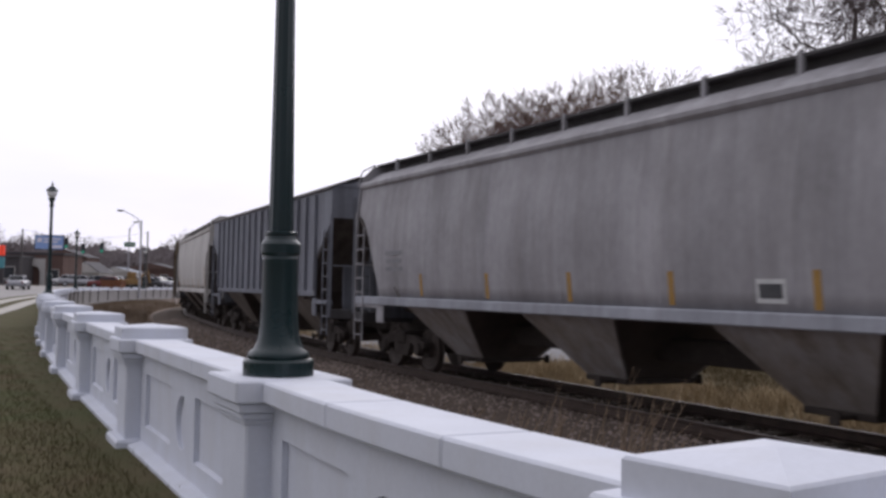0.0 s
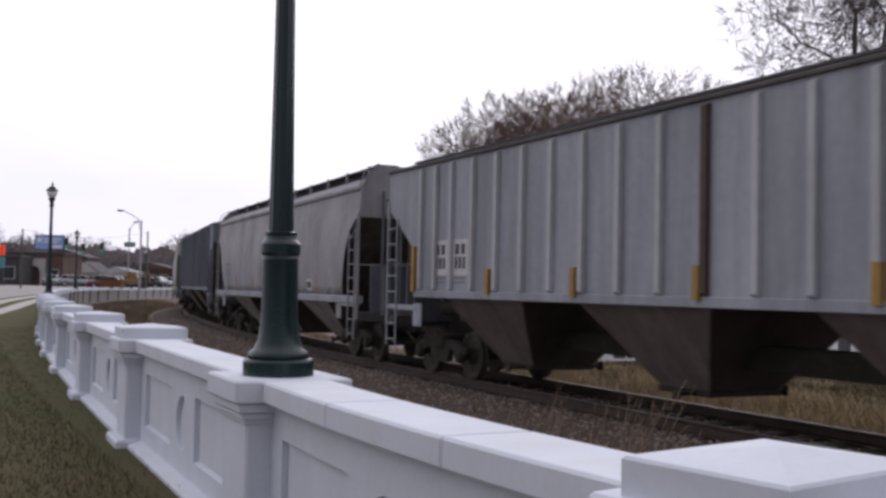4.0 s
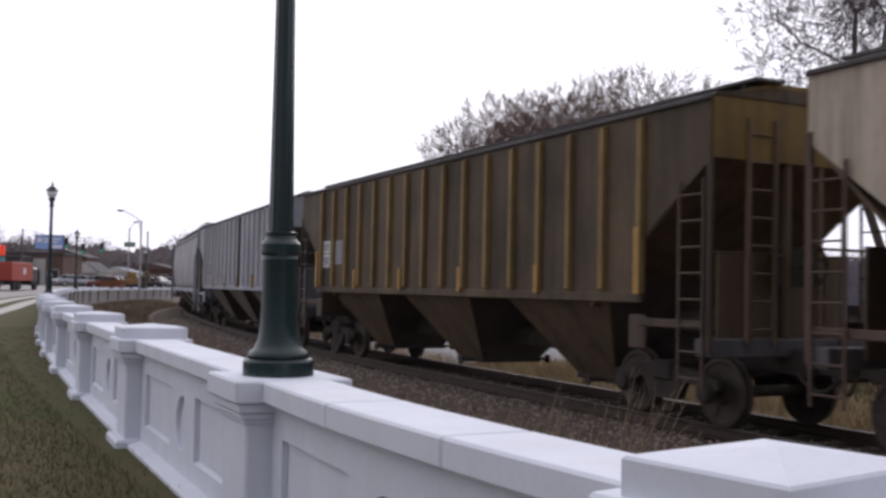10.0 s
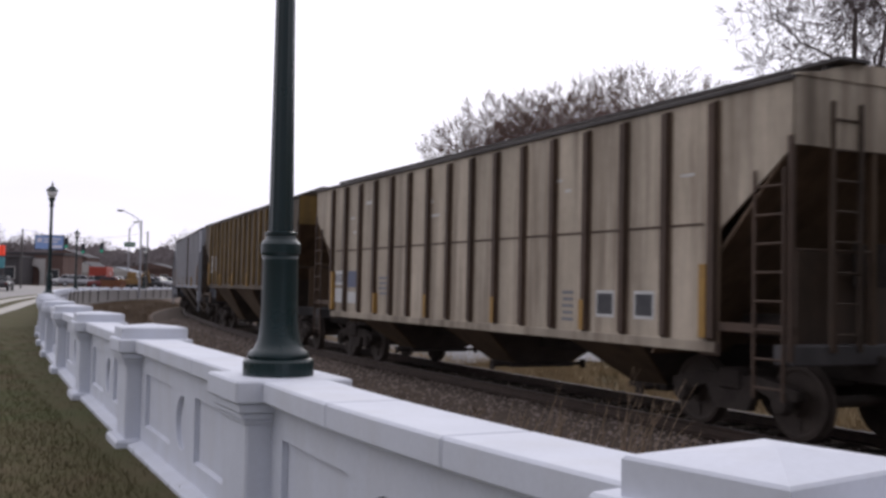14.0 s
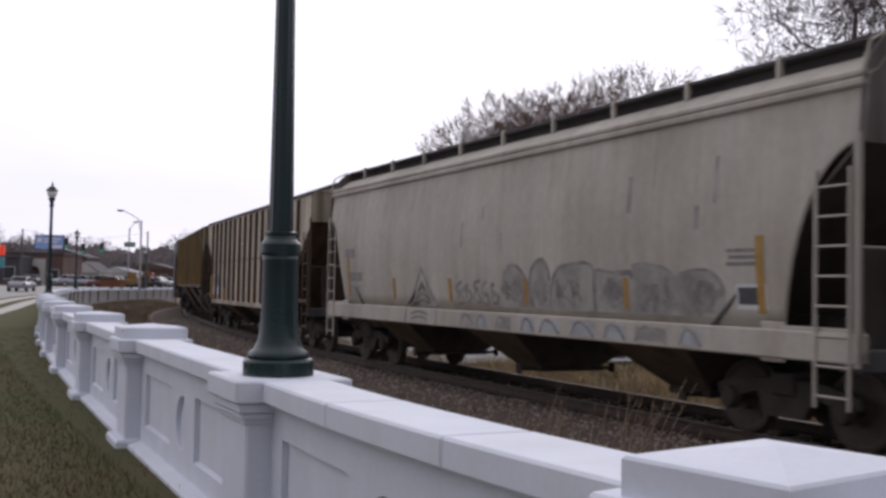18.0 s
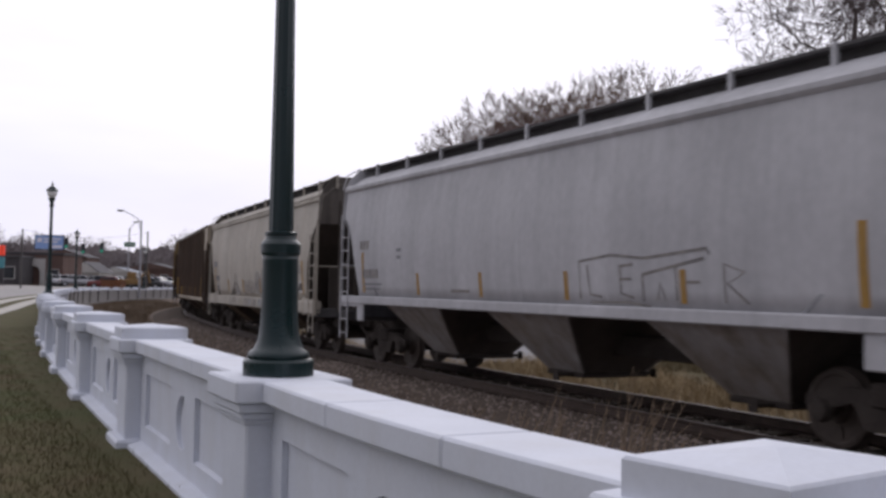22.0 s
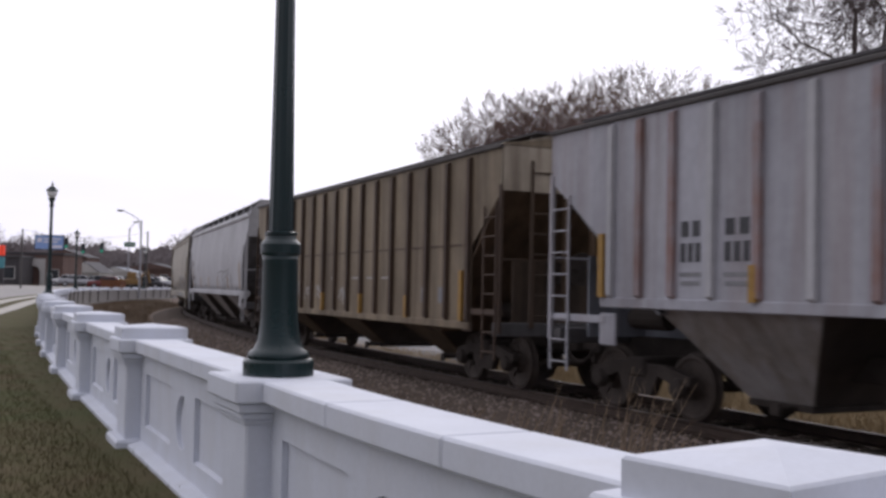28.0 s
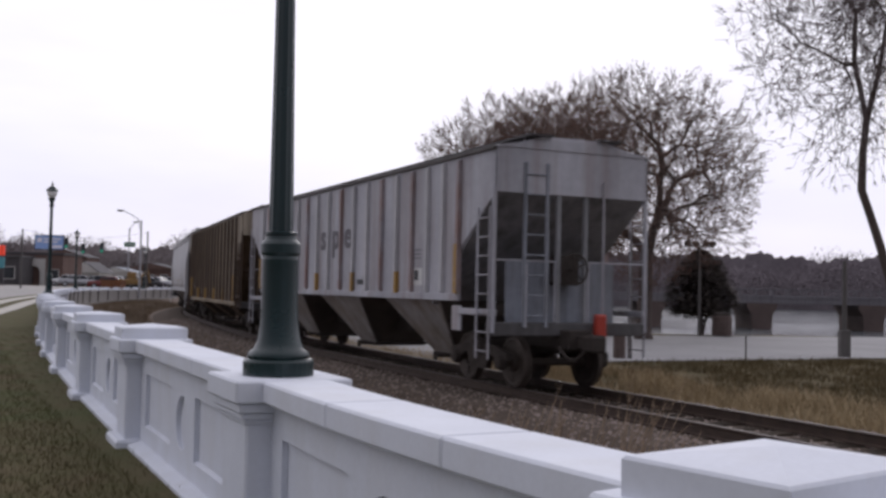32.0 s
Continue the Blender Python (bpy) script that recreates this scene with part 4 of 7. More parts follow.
def ribbed_car(spec):
    car = empty("hopper_car")
    half, sill = spec["half"], spec["sill"]
    cut, zc1, zc2 = spec.get("cut", 1.35), 2.48, 3.42
    ms, mr, me_, mh = spec["side"], spec["rib"], spec["end"], spec["bay"]
    for sy in (1, -1):
        bm = bmesh.new()
        y0, y1 = sorted((sy * (W2 - 0.03), sy * W2))
        n = spec["ribs"]
        at = spec.get("rib_at") or [-half + cut + 0.04 + i * (2 * half - 2 * cut - 0.08) / (n - 1) for i in range(n)]
        # one sheet between every two ribs, and one with a cut corner at each end
        prism(bm, [(-half + cut, sill), (at[0], sill), (at[0], EAVE), (-half, EAVE), (-half, zc2), (-half + cut, zc1)], y0, y1)
        part("side_sheet", bm, ms, car)
        bm = bmesh.new()
        prism(bm, [(at[-1], sill), (half - cut, sill), (half - cut, zc1), (half, zc2), (half, EAVE), (at[-1], EAVE)], y0, y1)
        part("side_sheet", bm, ms, car)
        for xa, xb in zip(at, at[1:]):
            bm = bmesh.new()
            box(bm, xa, xb, y0, y1, sill, EAVE)
            part("side_sheet", bm, ms, car)
        bm = bmesh.new()
        y0, y1 = sorted((sy * (W2 - 0.04), sy * (W2 + 0.05)))
        bbox(bm, -half, half, y0, y1, EAVE - 0.03, EAVE + 0.035, 0.012)
        part("top_chord", bm, spec.get("chord", P_DARKROOF), car)
        bm = bmesh.new()
        y0, y1 = sorted((sy * (W2 - 0.03), sy * (W2 + 0.03)))
        bbox(bm, -half + cut, half - cut, y0, y1, sill - 0.02, sill + 0.12, 0.012)
        part("side_sill", bm, spec.get("sill_mat", ms), car)
        for i, x in enumerate(at):
            bm = bmesh.new()
            prism_x(bm, [(sy * (W2 - 0.01), sill + 0.1), (sy * (W2 + 0.075), sill + 0.16), (sy * (W2 + 0.075), EAVE - 0.1), (sy * (W2 - 0.01), EAVE - 0.06)][::sy], x - 0.055, x + 0.055)
            if "flange" in spec:
                fl = bmesh.new()
                for u, w in ((-0.085, 0.05), (0.085, 0.065)):
                    yy = sorted((sy * (W2 - 0.004), sy * (W2 + 0.004)))
                    box(fl, x + u - w / 2, x + u + w / 2, yy[0], yy[1], sill + 0.1, EAVE - 0.08)
                part("rib_flange", fl, spec["flange"], car)
            part("rib", bm, spec["odd"] if i in spec.get("odd_ribs", ()) else mr, car)
    bm = bmesh.new()
    prism_x(bm, [(-W2, EAVE + 0.03), (W2, EAVE + 0.03), (W2 - 0.05, EAVE + 0.06), (0.5, EAVE + 0.20), (-0.5, EAVE + 0.20), (-W2 + 0.05, EAVE + 0.06)], -half - 0.02, half + 0.02)
    part("roof", bm, spec.get("roof", ms), car)
    bm = bmesh.new()
    bbox(bm, -half + 0.8, half - 0.8, -0.35, 0.35, EAVE + 0.2, EAVE + 0.30, 0.03)
    part("trough_hatch", bm, M_GRATE, car)
    for sy in (1, -1):
        bm = bmesh.new()
        y0, y1 = sorted((sy * 0.48, sy * 0.95))
        box(bm, -half - 0.1, half + 0.1, y0, y1, EAVE + 0.25, EAVE + 0.29)
        for k in range(9):
            xx = -half + 0.2 + k * (2 * half - 0.4) / 8
            box(bm, xx - 0.03, xx + 0.03, y0 + 0.05, y1 - 0.05, EAVE + 0.1, EAVE + 0.25)
        part("running_board", bm, M_GRATE, car)
    ends(car, half, sill, zc1, zc2, cut, ms, me_, spec.get("post", ms), spec.get("end_top", ms), spec.get("plate"))
    hopper_bays(car, half, sill, mh, P_SHADESHEET)
    couplers(car, half, me_)
    for sx in (1, -1):
        truck(car, sx * (half - 1.55))
    return car


def side_profile():
    """Half section of a smooth-sided car, from the sill up to the roof's middle: (y, z)."""
    pts = []
    for k in range(11):
        f = k / 10
        z = 1.42 + f * (3.92 - 1.42)
        y = 1.50 + 0.10 * math.sin(math.pi * min(1.0, f * 1.05)) - 0.02 * f
        pts.append((y, z))
    for k in range(1, 7):
        a = k / 6 * math.pi / 2
        pts.append((1.50 - 0.03 - 0.13 * (1 - math.cos(a)), 3.92 + 0.20 * math.sin(a)))
    pts += [(1.22, 4.25), (1.05, 4.36), (0.5, 4.42), (0.0, 4.43)]
    return pts


def smooth_car(spec):
    car = empty("hopper_car")
    half, base, low = spec["half"], spec.get("sill_hi", 1.53), spec.get("sill_lo", 1.36)
    sill = base
    cut, zc2 = spec.get("cut", 1.10), 3.34
    ms, me_, mh, mr = spec["side"], spec["end"], spec["bay"], spec.get("rail", spec["side"])

    def z_low(x):
        u = (half - abs(x)) / cut
        return sill if u >= 1 else sill + (zc2 - sill) * (1 - max(0.0, u) ** 2.2) ** 0.86

    prof = side_profile()
    xs = [-half + cut * (k / 12) for k in range(12)] + [-half + cut + k * (2 * half - 2 * cut) / 10 for k in range(11)] + [half - cut * (1 - k / 12) for k in range(1, 13)]
    for sy in (1, -1):
        vs, fs = [], []
        n = len(prof)
        for x in xs:
            zl = z_low(x)
            for y, z in prof:
                zz = zl + (z - 1.42) * (3.92 - zl) / 2.5 if z < 3.92 else z
                # the width belongs to the height
                yy = y if z >= 3.92 else 1.50 + 0.10 * math.sin(math.pi * min(1.0, (zz - 1.42) / 2.5 * 1.05)) - 0.02 * (zz - 1.42) / 2.5
                vs.append((x, sy * yy, zz))
        for i in range(len(xs) - 1):
            for k in range(n - 1):
                q = (i * n + k, (i + 1) * n + k, (i + 1) * n + k + 1, i * n + k + 1)
                fs.append(q if sy < 0 else q[::-1])
        ob = raw("side_sheet", vs, fs, ms, car, smooth=True)
        sol = ob.modifiers.new("thickness", "SOLIDIFY")
        sol.thickness, sol.offset = 0.02, -1
        bm = bmesh.new()
        y0, y1 = sorted((sy * 1.42, sy * 1.60))
        bbox(bm, -half, half, y0, y1, low, base + 0.01, 0.02)
        part("side_sill", bm, spec.get("sill_mat", ms), car)
        bm = bmesh.new()
        y0, y1 = sorted((sy * 1.45, sy * 1.535))
        if spec.get("double_roll"):
            bbox(bm, -half, half, y0, y1, 3.93, 4.02, 0.02)
            y0, y1 = sorted((sy * 1.38, sy * 1.515))
            bbox(bm, -half, half, y0, y1, 4.025, 4.125, 0.03)
        else:
            y0, y1 = sorted((sy * 1.36, sy * 1.535))
            bbox(bm, -half, half, y0, y1, 3.96, 4.125, 0.05)
        part("eave_roll", bm, ms, car)
        # raised walkway on posts
        bm = bmesh.new()
        y0, y1 = sorted((sy * 0.62, sy * 1.10))
        box(bm, -half + 0.02, half - 0.02, y0, y1, 4.53, 4.57)
        bm2 = bmesh.new()
        y0, y1 = sorted((sy * 0.84, sy * 0.88))
        box(bm2, -half + 0.6, half - 0.6, y0, y1, 4.34, 4.529)
        part("hatch_coaming", bm2, M_GRATE, car)
        part("running_board", bm, M_GRATE, car)
        for k in range(10):
            xx = spec.get("post_at", 7.35) - 1.68 * k
            bm = bmesh.new()
            box(bm, xx - 0.035, xx + 0.035, min(sy * 1.06, sy * 1.12), max(sy * 1.06, sy * 1.12), 4.26, 4.60)
            part("walkway_post", bm, mr, car)
        for k in range(1, 6):
            xx = -half + cut + k * (2 * half - 2 * cut) / 6
            patch(car, "weld_seam", ms, xx, 2.65, 0.03, 2.1, bulged_y, 0.005, sy)
        for sx in (1, -1):
            bm = bmesh.new()
            pts = [Vector((sx * half, sy * 1.56, 4.05)), Vector((sx * (half + 0.02), sy * 1.45, 4.40)), Vector((sx * (half + 0.02), sy * 1.12, 4.58))]
            for p, q in zip(pts, pts[1:]):
                tube(bm, p, q, 0.017, n=6)
            part("corner_rail", bm, mr, car)
    bm = bmesh.new()
    bbox(bm, -half + 0.9, half - 0.9, -0.52, 0.52, 4.42, 4.54, 0.05)
    part("trough_hatch", bm, M_GRATE, car)
    ends(car, half, base, 2.4, zc2, cut, ms, me_, mr, spec.get("end_top", ms), spec.get("plate"), 4.54)
    hopper_bays(car, half, low, mh, P_SHADESHEET)
    couplers(car, half, me_)
    for sx in (1, -1):
        truck(car, sx * (half - 1.55))
    return car


def paint(name, base, other, streak, amount=0.5, st=0.5, scale=0.5, vary=0.0, bands=0.22):
    return surface(name, base, other, 0.65, scale=scale, fine=7, amount=amount, bump=0.03, streak=streak, streak_amount=st, streak_scale=(3.4, 3.4, 0.22), grain=0.28, vary=vary, bands=bands, spec=0.22)


P_GREY = paint("weathered_grey_paint", (0.37, 0.36, 0.37), (0.275, 0.265, 0.27), (0.19, 0.175, 0.165), 0.9, 0.36, 0.8, bands=0.22)
P_WHITE = paint("chalky_white_paint", (0.52, 0.50, 0.47), (0.42, 0.40, 0.37), (0.28, 0.26, 0.24), 0.5, 0.4)
P_LIGHT = paint("light_grey_paint", (0.365, 0.38, 0.415), (0.29, 0.295, 0.32), (0.22, 0.215, 0.22), 0.6, 0.5, vary=0.06)
P_BLUEGREY = paint("blue_grey_paint", (0.22, 0.23, 0.26), (0.17, 0.175, 0.20), (0.10, 0.10, 0.11), 0.6, 0.5, vary=0.10)
P_BROWN = paint("grimy_brown_paint", (0.116, 0.081, 0.046), (0.060, 0.044, 0.028), (0.036, 0.026, 0.017), 1.0, 0.7, 0.55, vary=0.16, bands=0.3)
P_OCHRE = paint("ochre_yellow_paint", (0.27, 0.178, 0.065), (0.17, 0.115, 0.05), (0.10, 0.07, 0.038), 0.7, 0.6, 2.0)
P_OCHREDULL = paint("dull_ochre_paint", (0.20, 0.125, 0.035), (0.13, 0.085, 0.03), (0.07, 0.05, 0.03), 0.7, 0.6, 1.0)
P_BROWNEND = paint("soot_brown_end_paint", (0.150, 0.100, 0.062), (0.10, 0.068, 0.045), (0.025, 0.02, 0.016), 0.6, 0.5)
P_BEIGE = paint("dirty_beige_paint", (0.50, 0.43, 0.335), (0.38, 0.325, 0.25), (0.15, 0.115, 0.085), 0.7, 0.8, vary=0.14, bands=0.28)
P_RUSTRIB = paint("rusty_brown_rib", (0.105, 0.070, 0.050), (0.075, 0.052, 0.040), (0.05, 0.038, 0.03), 0.7, 0.5, 2.0)
P_CREAM = paint("stained_cream_paint", (0.465, 0.43, 0.37), (0.365, 0.33, 0.28), (0.26, 0.205, 0.135), 0.85, 0.32, bands=0.14)
P_PALE = paint("pale_grey_paint", (0.50, 0.495, 0.505), (0.42, 0.415, 0.425), (0.31, 0.30, 0.30), 0.7, 0.24, bands=0.14)
P_TAN = paint("brown_beige_paint", (0.28, 0.224, 0.152), (0.19, 0.15, 0.105), (0.10, 0.075, 0.052), 1.0, 0.7, 0.35, vary=0.14, bands=0.35)
P_LILAC = paint("faded_lilac_grey_paint", (0.445, 0.445, 0.478), (0.345, 0.34, 0.365), (0.25, 0.19, 0.165), 0.8, 0.55, vary=0.06)
P_REDRIB = paint("grey_rib_with_red_rust", (0.36, 0.34, 0.36), (0.28, 0.15, 0.12), (0.22, 0.12, 0.09), 0.8, 0.6, 1.5)
# end paints: mostly darker than the car sides, with dirt streaks
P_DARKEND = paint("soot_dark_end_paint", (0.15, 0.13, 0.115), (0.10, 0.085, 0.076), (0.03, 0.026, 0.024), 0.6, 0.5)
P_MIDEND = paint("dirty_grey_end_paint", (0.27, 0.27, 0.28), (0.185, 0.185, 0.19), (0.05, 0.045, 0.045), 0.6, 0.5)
P_ENDSILL = paint("grimy_end_sill_paint", (0.11, 0.105, 0.105), (0.08, 0.075, 0.075), (0.05, 0.045, 0.045), 0.6, 0.5)
P_PALEPLATE = paint("pale_blue_grey_plate", (0.32, 0.34, 0.385), (0.23, 0.24, 0.265), (0.13, 0.125, 0.125), 0.8, 0.7, 1.4, bands=0.4)
P_FLANGEBEIGE = paint("rust_stained_beige_paint", (0.25, 0.19, 0.13), (0.15, 0.105, 0.07), (0.10, 0.07, 0.048), 0.9, 0.8, 1.2, bands=0.4)
P_FLANGETAN = paint("rust_stained_tan_paint", (0.15, 0.11, 0.07), (0.10, 0.07, 0.047), (0.06, 0.044, 0.03), 0.9, 0.8, 1.2, bands=0.4)
P_PLATE = paint("dull_grey_plate", (0.21, 0.22, 0.245), (0.145, 0.15, 0.165), (0.06, 0.056, 0.055), 0.8, 0.7, 1.4, bands=0.4)
P_BROWNPLATE = paint("soot_brown_plate", (0.105, 0.074, 0.052), (0.07, 0.052, 0.04), (0.03, 0.024, 0.02), 0.7, 0.6, 1.2)
# near-black sheet colour with the shade below and between the bays put in
P_SHADESHEET = paint("sooty_slope_sheet", (0.088, 0.074, 0.064), (0.058, 0.048, 0.042), (0.11, 0.09, 0.075), 0.7, 0.5)
# bay panels: mostly darker than the sides above them, with dirt streaks
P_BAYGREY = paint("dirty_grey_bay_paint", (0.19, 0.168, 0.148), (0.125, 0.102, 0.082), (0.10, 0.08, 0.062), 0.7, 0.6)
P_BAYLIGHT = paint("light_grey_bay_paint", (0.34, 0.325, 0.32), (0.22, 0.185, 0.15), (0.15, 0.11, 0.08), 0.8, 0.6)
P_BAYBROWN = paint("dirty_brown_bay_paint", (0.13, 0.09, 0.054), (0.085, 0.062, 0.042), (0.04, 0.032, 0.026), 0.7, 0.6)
P_DARKROOF = paint("dark_roof_paint", (0.10, 0.09, 0.085), (0.07, 0.063, 0.06), (0.05, 0.045, 0.043), 0.6, 0.5)


# lead end and trailing end of each car along the train, in metres from the mark
def half_of(a, b):
    return (a - b) / 2


def even(a, b, n=16):
    return [a + (b - a) * i / (n - 1) for i in range(n)]


RIBS_LIGHT = [-7.05, -6.40, -5.70, -4.90, -4.06, -3.22, -2.37, -1.49, -0.60, 0.30, 1.19, 2.05, 2.92, 3.77, 4.63, 5.46, 6.13, 6.78]
RIBS_LAST = [-7.02, -6.34, -5.62, -4.86, -4.02, -3.16, -2.27, -1.37, -0.46, 0.48, 1.40, 2.28, 3.13, 3.95, 4.74, 5.48, 6.16, 6.80]
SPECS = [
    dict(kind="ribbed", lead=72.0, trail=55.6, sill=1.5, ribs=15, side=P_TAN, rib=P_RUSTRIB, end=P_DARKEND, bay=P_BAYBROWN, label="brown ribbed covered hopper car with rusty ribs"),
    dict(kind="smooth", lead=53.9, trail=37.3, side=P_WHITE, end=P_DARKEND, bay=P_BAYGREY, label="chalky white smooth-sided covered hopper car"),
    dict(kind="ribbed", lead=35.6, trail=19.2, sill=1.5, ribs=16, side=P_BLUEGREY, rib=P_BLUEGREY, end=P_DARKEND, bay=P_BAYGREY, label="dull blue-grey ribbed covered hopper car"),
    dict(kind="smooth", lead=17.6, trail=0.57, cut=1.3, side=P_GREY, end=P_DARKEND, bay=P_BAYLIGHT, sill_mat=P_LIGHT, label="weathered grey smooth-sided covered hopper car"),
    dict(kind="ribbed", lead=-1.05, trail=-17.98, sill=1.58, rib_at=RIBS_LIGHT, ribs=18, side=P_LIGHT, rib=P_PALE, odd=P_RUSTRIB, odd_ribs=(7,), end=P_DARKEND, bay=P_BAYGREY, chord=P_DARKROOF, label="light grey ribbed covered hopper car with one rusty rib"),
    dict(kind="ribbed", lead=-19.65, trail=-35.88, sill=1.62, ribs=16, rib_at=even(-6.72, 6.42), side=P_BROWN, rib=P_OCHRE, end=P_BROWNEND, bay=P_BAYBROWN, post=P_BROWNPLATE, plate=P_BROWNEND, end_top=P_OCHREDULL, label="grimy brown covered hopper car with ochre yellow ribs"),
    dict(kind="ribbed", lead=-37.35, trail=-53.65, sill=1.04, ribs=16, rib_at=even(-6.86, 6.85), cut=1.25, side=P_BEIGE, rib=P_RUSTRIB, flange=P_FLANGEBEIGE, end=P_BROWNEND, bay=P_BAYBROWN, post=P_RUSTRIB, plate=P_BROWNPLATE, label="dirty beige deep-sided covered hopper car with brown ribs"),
    dict(kind="smooth", lead=-55.0, trail=-71.17, sill_lo=1.03, sill_hi=1.345, side=P_CREAM, end=P_SHADESHEET, end_top=P_DARKEND, bay=P_BAYBROWN, rail=P_CREAM, post_at=6.98, double_roll=True, plate=P_SHADESHEET, label="stained cream smooth-sided covered hopper car with graffiti"),
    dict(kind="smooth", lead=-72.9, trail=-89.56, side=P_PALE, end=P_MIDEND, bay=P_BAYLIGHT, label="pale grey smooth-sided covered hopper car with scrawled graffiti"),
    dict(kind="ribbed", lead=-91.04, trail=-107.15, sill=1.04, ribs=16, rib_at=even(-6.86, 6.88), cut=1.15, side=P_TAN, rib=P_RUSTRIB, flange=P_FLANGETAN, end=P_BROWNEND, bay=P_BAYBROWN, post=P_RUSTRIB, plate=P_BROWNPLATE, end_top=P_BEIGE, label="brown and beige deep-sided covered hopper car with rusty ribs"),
    # the lilac car's ribs are paler than its sheets: highlights painted in
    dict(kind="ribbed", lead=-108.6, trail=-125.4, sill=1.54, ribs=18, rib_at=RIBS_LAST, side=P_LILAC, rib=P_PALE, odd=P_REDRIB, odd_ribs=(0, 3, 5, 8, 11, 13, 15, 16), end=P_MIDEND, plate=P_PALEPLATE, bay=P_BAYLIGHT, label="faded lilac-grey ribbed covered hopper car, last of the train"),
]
for spec in SPECS:
    spec["half"] = half_of(spec["lead"], spec["trail"])
    spec["mid"] = (spec["lead"] + spec["trail"]) / 2


def dress_white(car, sp):
    reflectors(car, sp["half"], 1.78, bulged_y)


def dress_grey(car, sp):
    reflectors(car, sp["half"], 1.80, bulged_y, at=(-5.11, -2.66, -0.28, 2.3, 5.0), tall=False)
    patch(car, "stencil_patch", M_PATCH, -4.42, 1.78, 0.46, 0.28, bulged_y)
    patch(car, "stencil_block", M_INK, -4.42, 1.78, 0.36, 0.17, bulged_y, 0.009)
    fine_print(car, 6.3, 2.3, 0.9, 0.5, bulged_y, 3)


def dress_light(car, sp):
    reflectors(car, sp["half"], 1.87, flat_y, 0.082)
    for x in (5.94, 5.13):
        patch(car, "stencil_patch", M_PATCH, x, 2.32, 0.56, 0.66, flat_y)
        stencil(car, x, 2.47, 0.46, 0.19, flat_y, 2)
        stencil(car, x, 2.22, 0.46, 0.22, flat_y, 3)
        fine_print(car, x, 1.90, 0.46, 0.16, flat_y, 2)
    patch(car, "stencil_patch", M_PATCH, -5.95, 1.87, 0.44, 0.28, flat_y)
    patch(car, "stencil_block", M_INK, -5.95, 1.88, 0.36, 0.17, flat_y, 0.009)


def dress_brown(car, sp):
    for z, h, n in ((2.72, 0.27, 3), (2.38, 0.30, 5)):
        patch(car, "stencil_patch", M_PATCH, 6.24, z, 0.74, h + 0.03, flat_y)
        stencil(car, 6.24, z, 0.62, h * 0.72, flat_y, n, M_FADED)
    patch(car, "faded_patch", P_MIDEND, 5.30, 2.57, 0.62, 0.58, flat_y)
    reflectors(car, sp["half"], 1.92, flat_y, 0.082)


def seams(car, sp, z):
    for side in (1, -1):
        bm = bmesh.new()
        y0, y1 = sorted((side * (W2 - 0.002), side * (W2 + 0.012)))
        box(bm, -sp["half"] + 1.5, sp["half"] - 1.5, y0, y1, z - 0.014, z + 0.014)
        part("weld_seam", bm, sp["rib"], car)


def dress_beige(car, sp):
    seams(car, sp, 2.60)
    reflectors(car, sp["half"], 1.40, flat_y, 0.082)
    for z in (1.95, 1.54):
        patch(car, "stencil_patch", M_PATCH, 6.41, z, 0.66, 0.34, flat_y)
    stencil(car, 6.41, 1.95, 0.54, 0.20, flat_y, 3, M_FADED)
    patch(car, "blue_patch", M_BLUEPATCH, 5.47, 1.92, 0.66, 0.38, flat_y)
    patch(car, "stencil_patch", M_PATCH, 5.47, 1.50, 0.62, 0.26, flat_y)
    fine_print(car, 3.61, 1.78, 0.56, 0.44, flat_y, 4)
    fine_print(car, -3.62, 1.52, 0.32, 0.5, flat_y, 5)
    for x in (-4.58, -5.48):
        patch(car, "stencil_patch", M_PATCH, x, 1.57, 0.44, 0.38, flat_y)
        patch(car, "stencil_block", M_INK, x, 1.57, 0.36, 0.29, flat_y, 0.009)
    rng = random.Random(61)
    for k in range(9):
        patch(car, "paint_scuff", M_PATCH, rng.choice((-6.4, -3.4, 0.4, 1.2, 2.4, 4.6, 5.5)) + rng.uniform(-0.2, 0.2), rng.uniform(3.0, 3.7), rng.uniform(0.15, 0.4), rng.uniform(0.03, 0.07), flat_y)


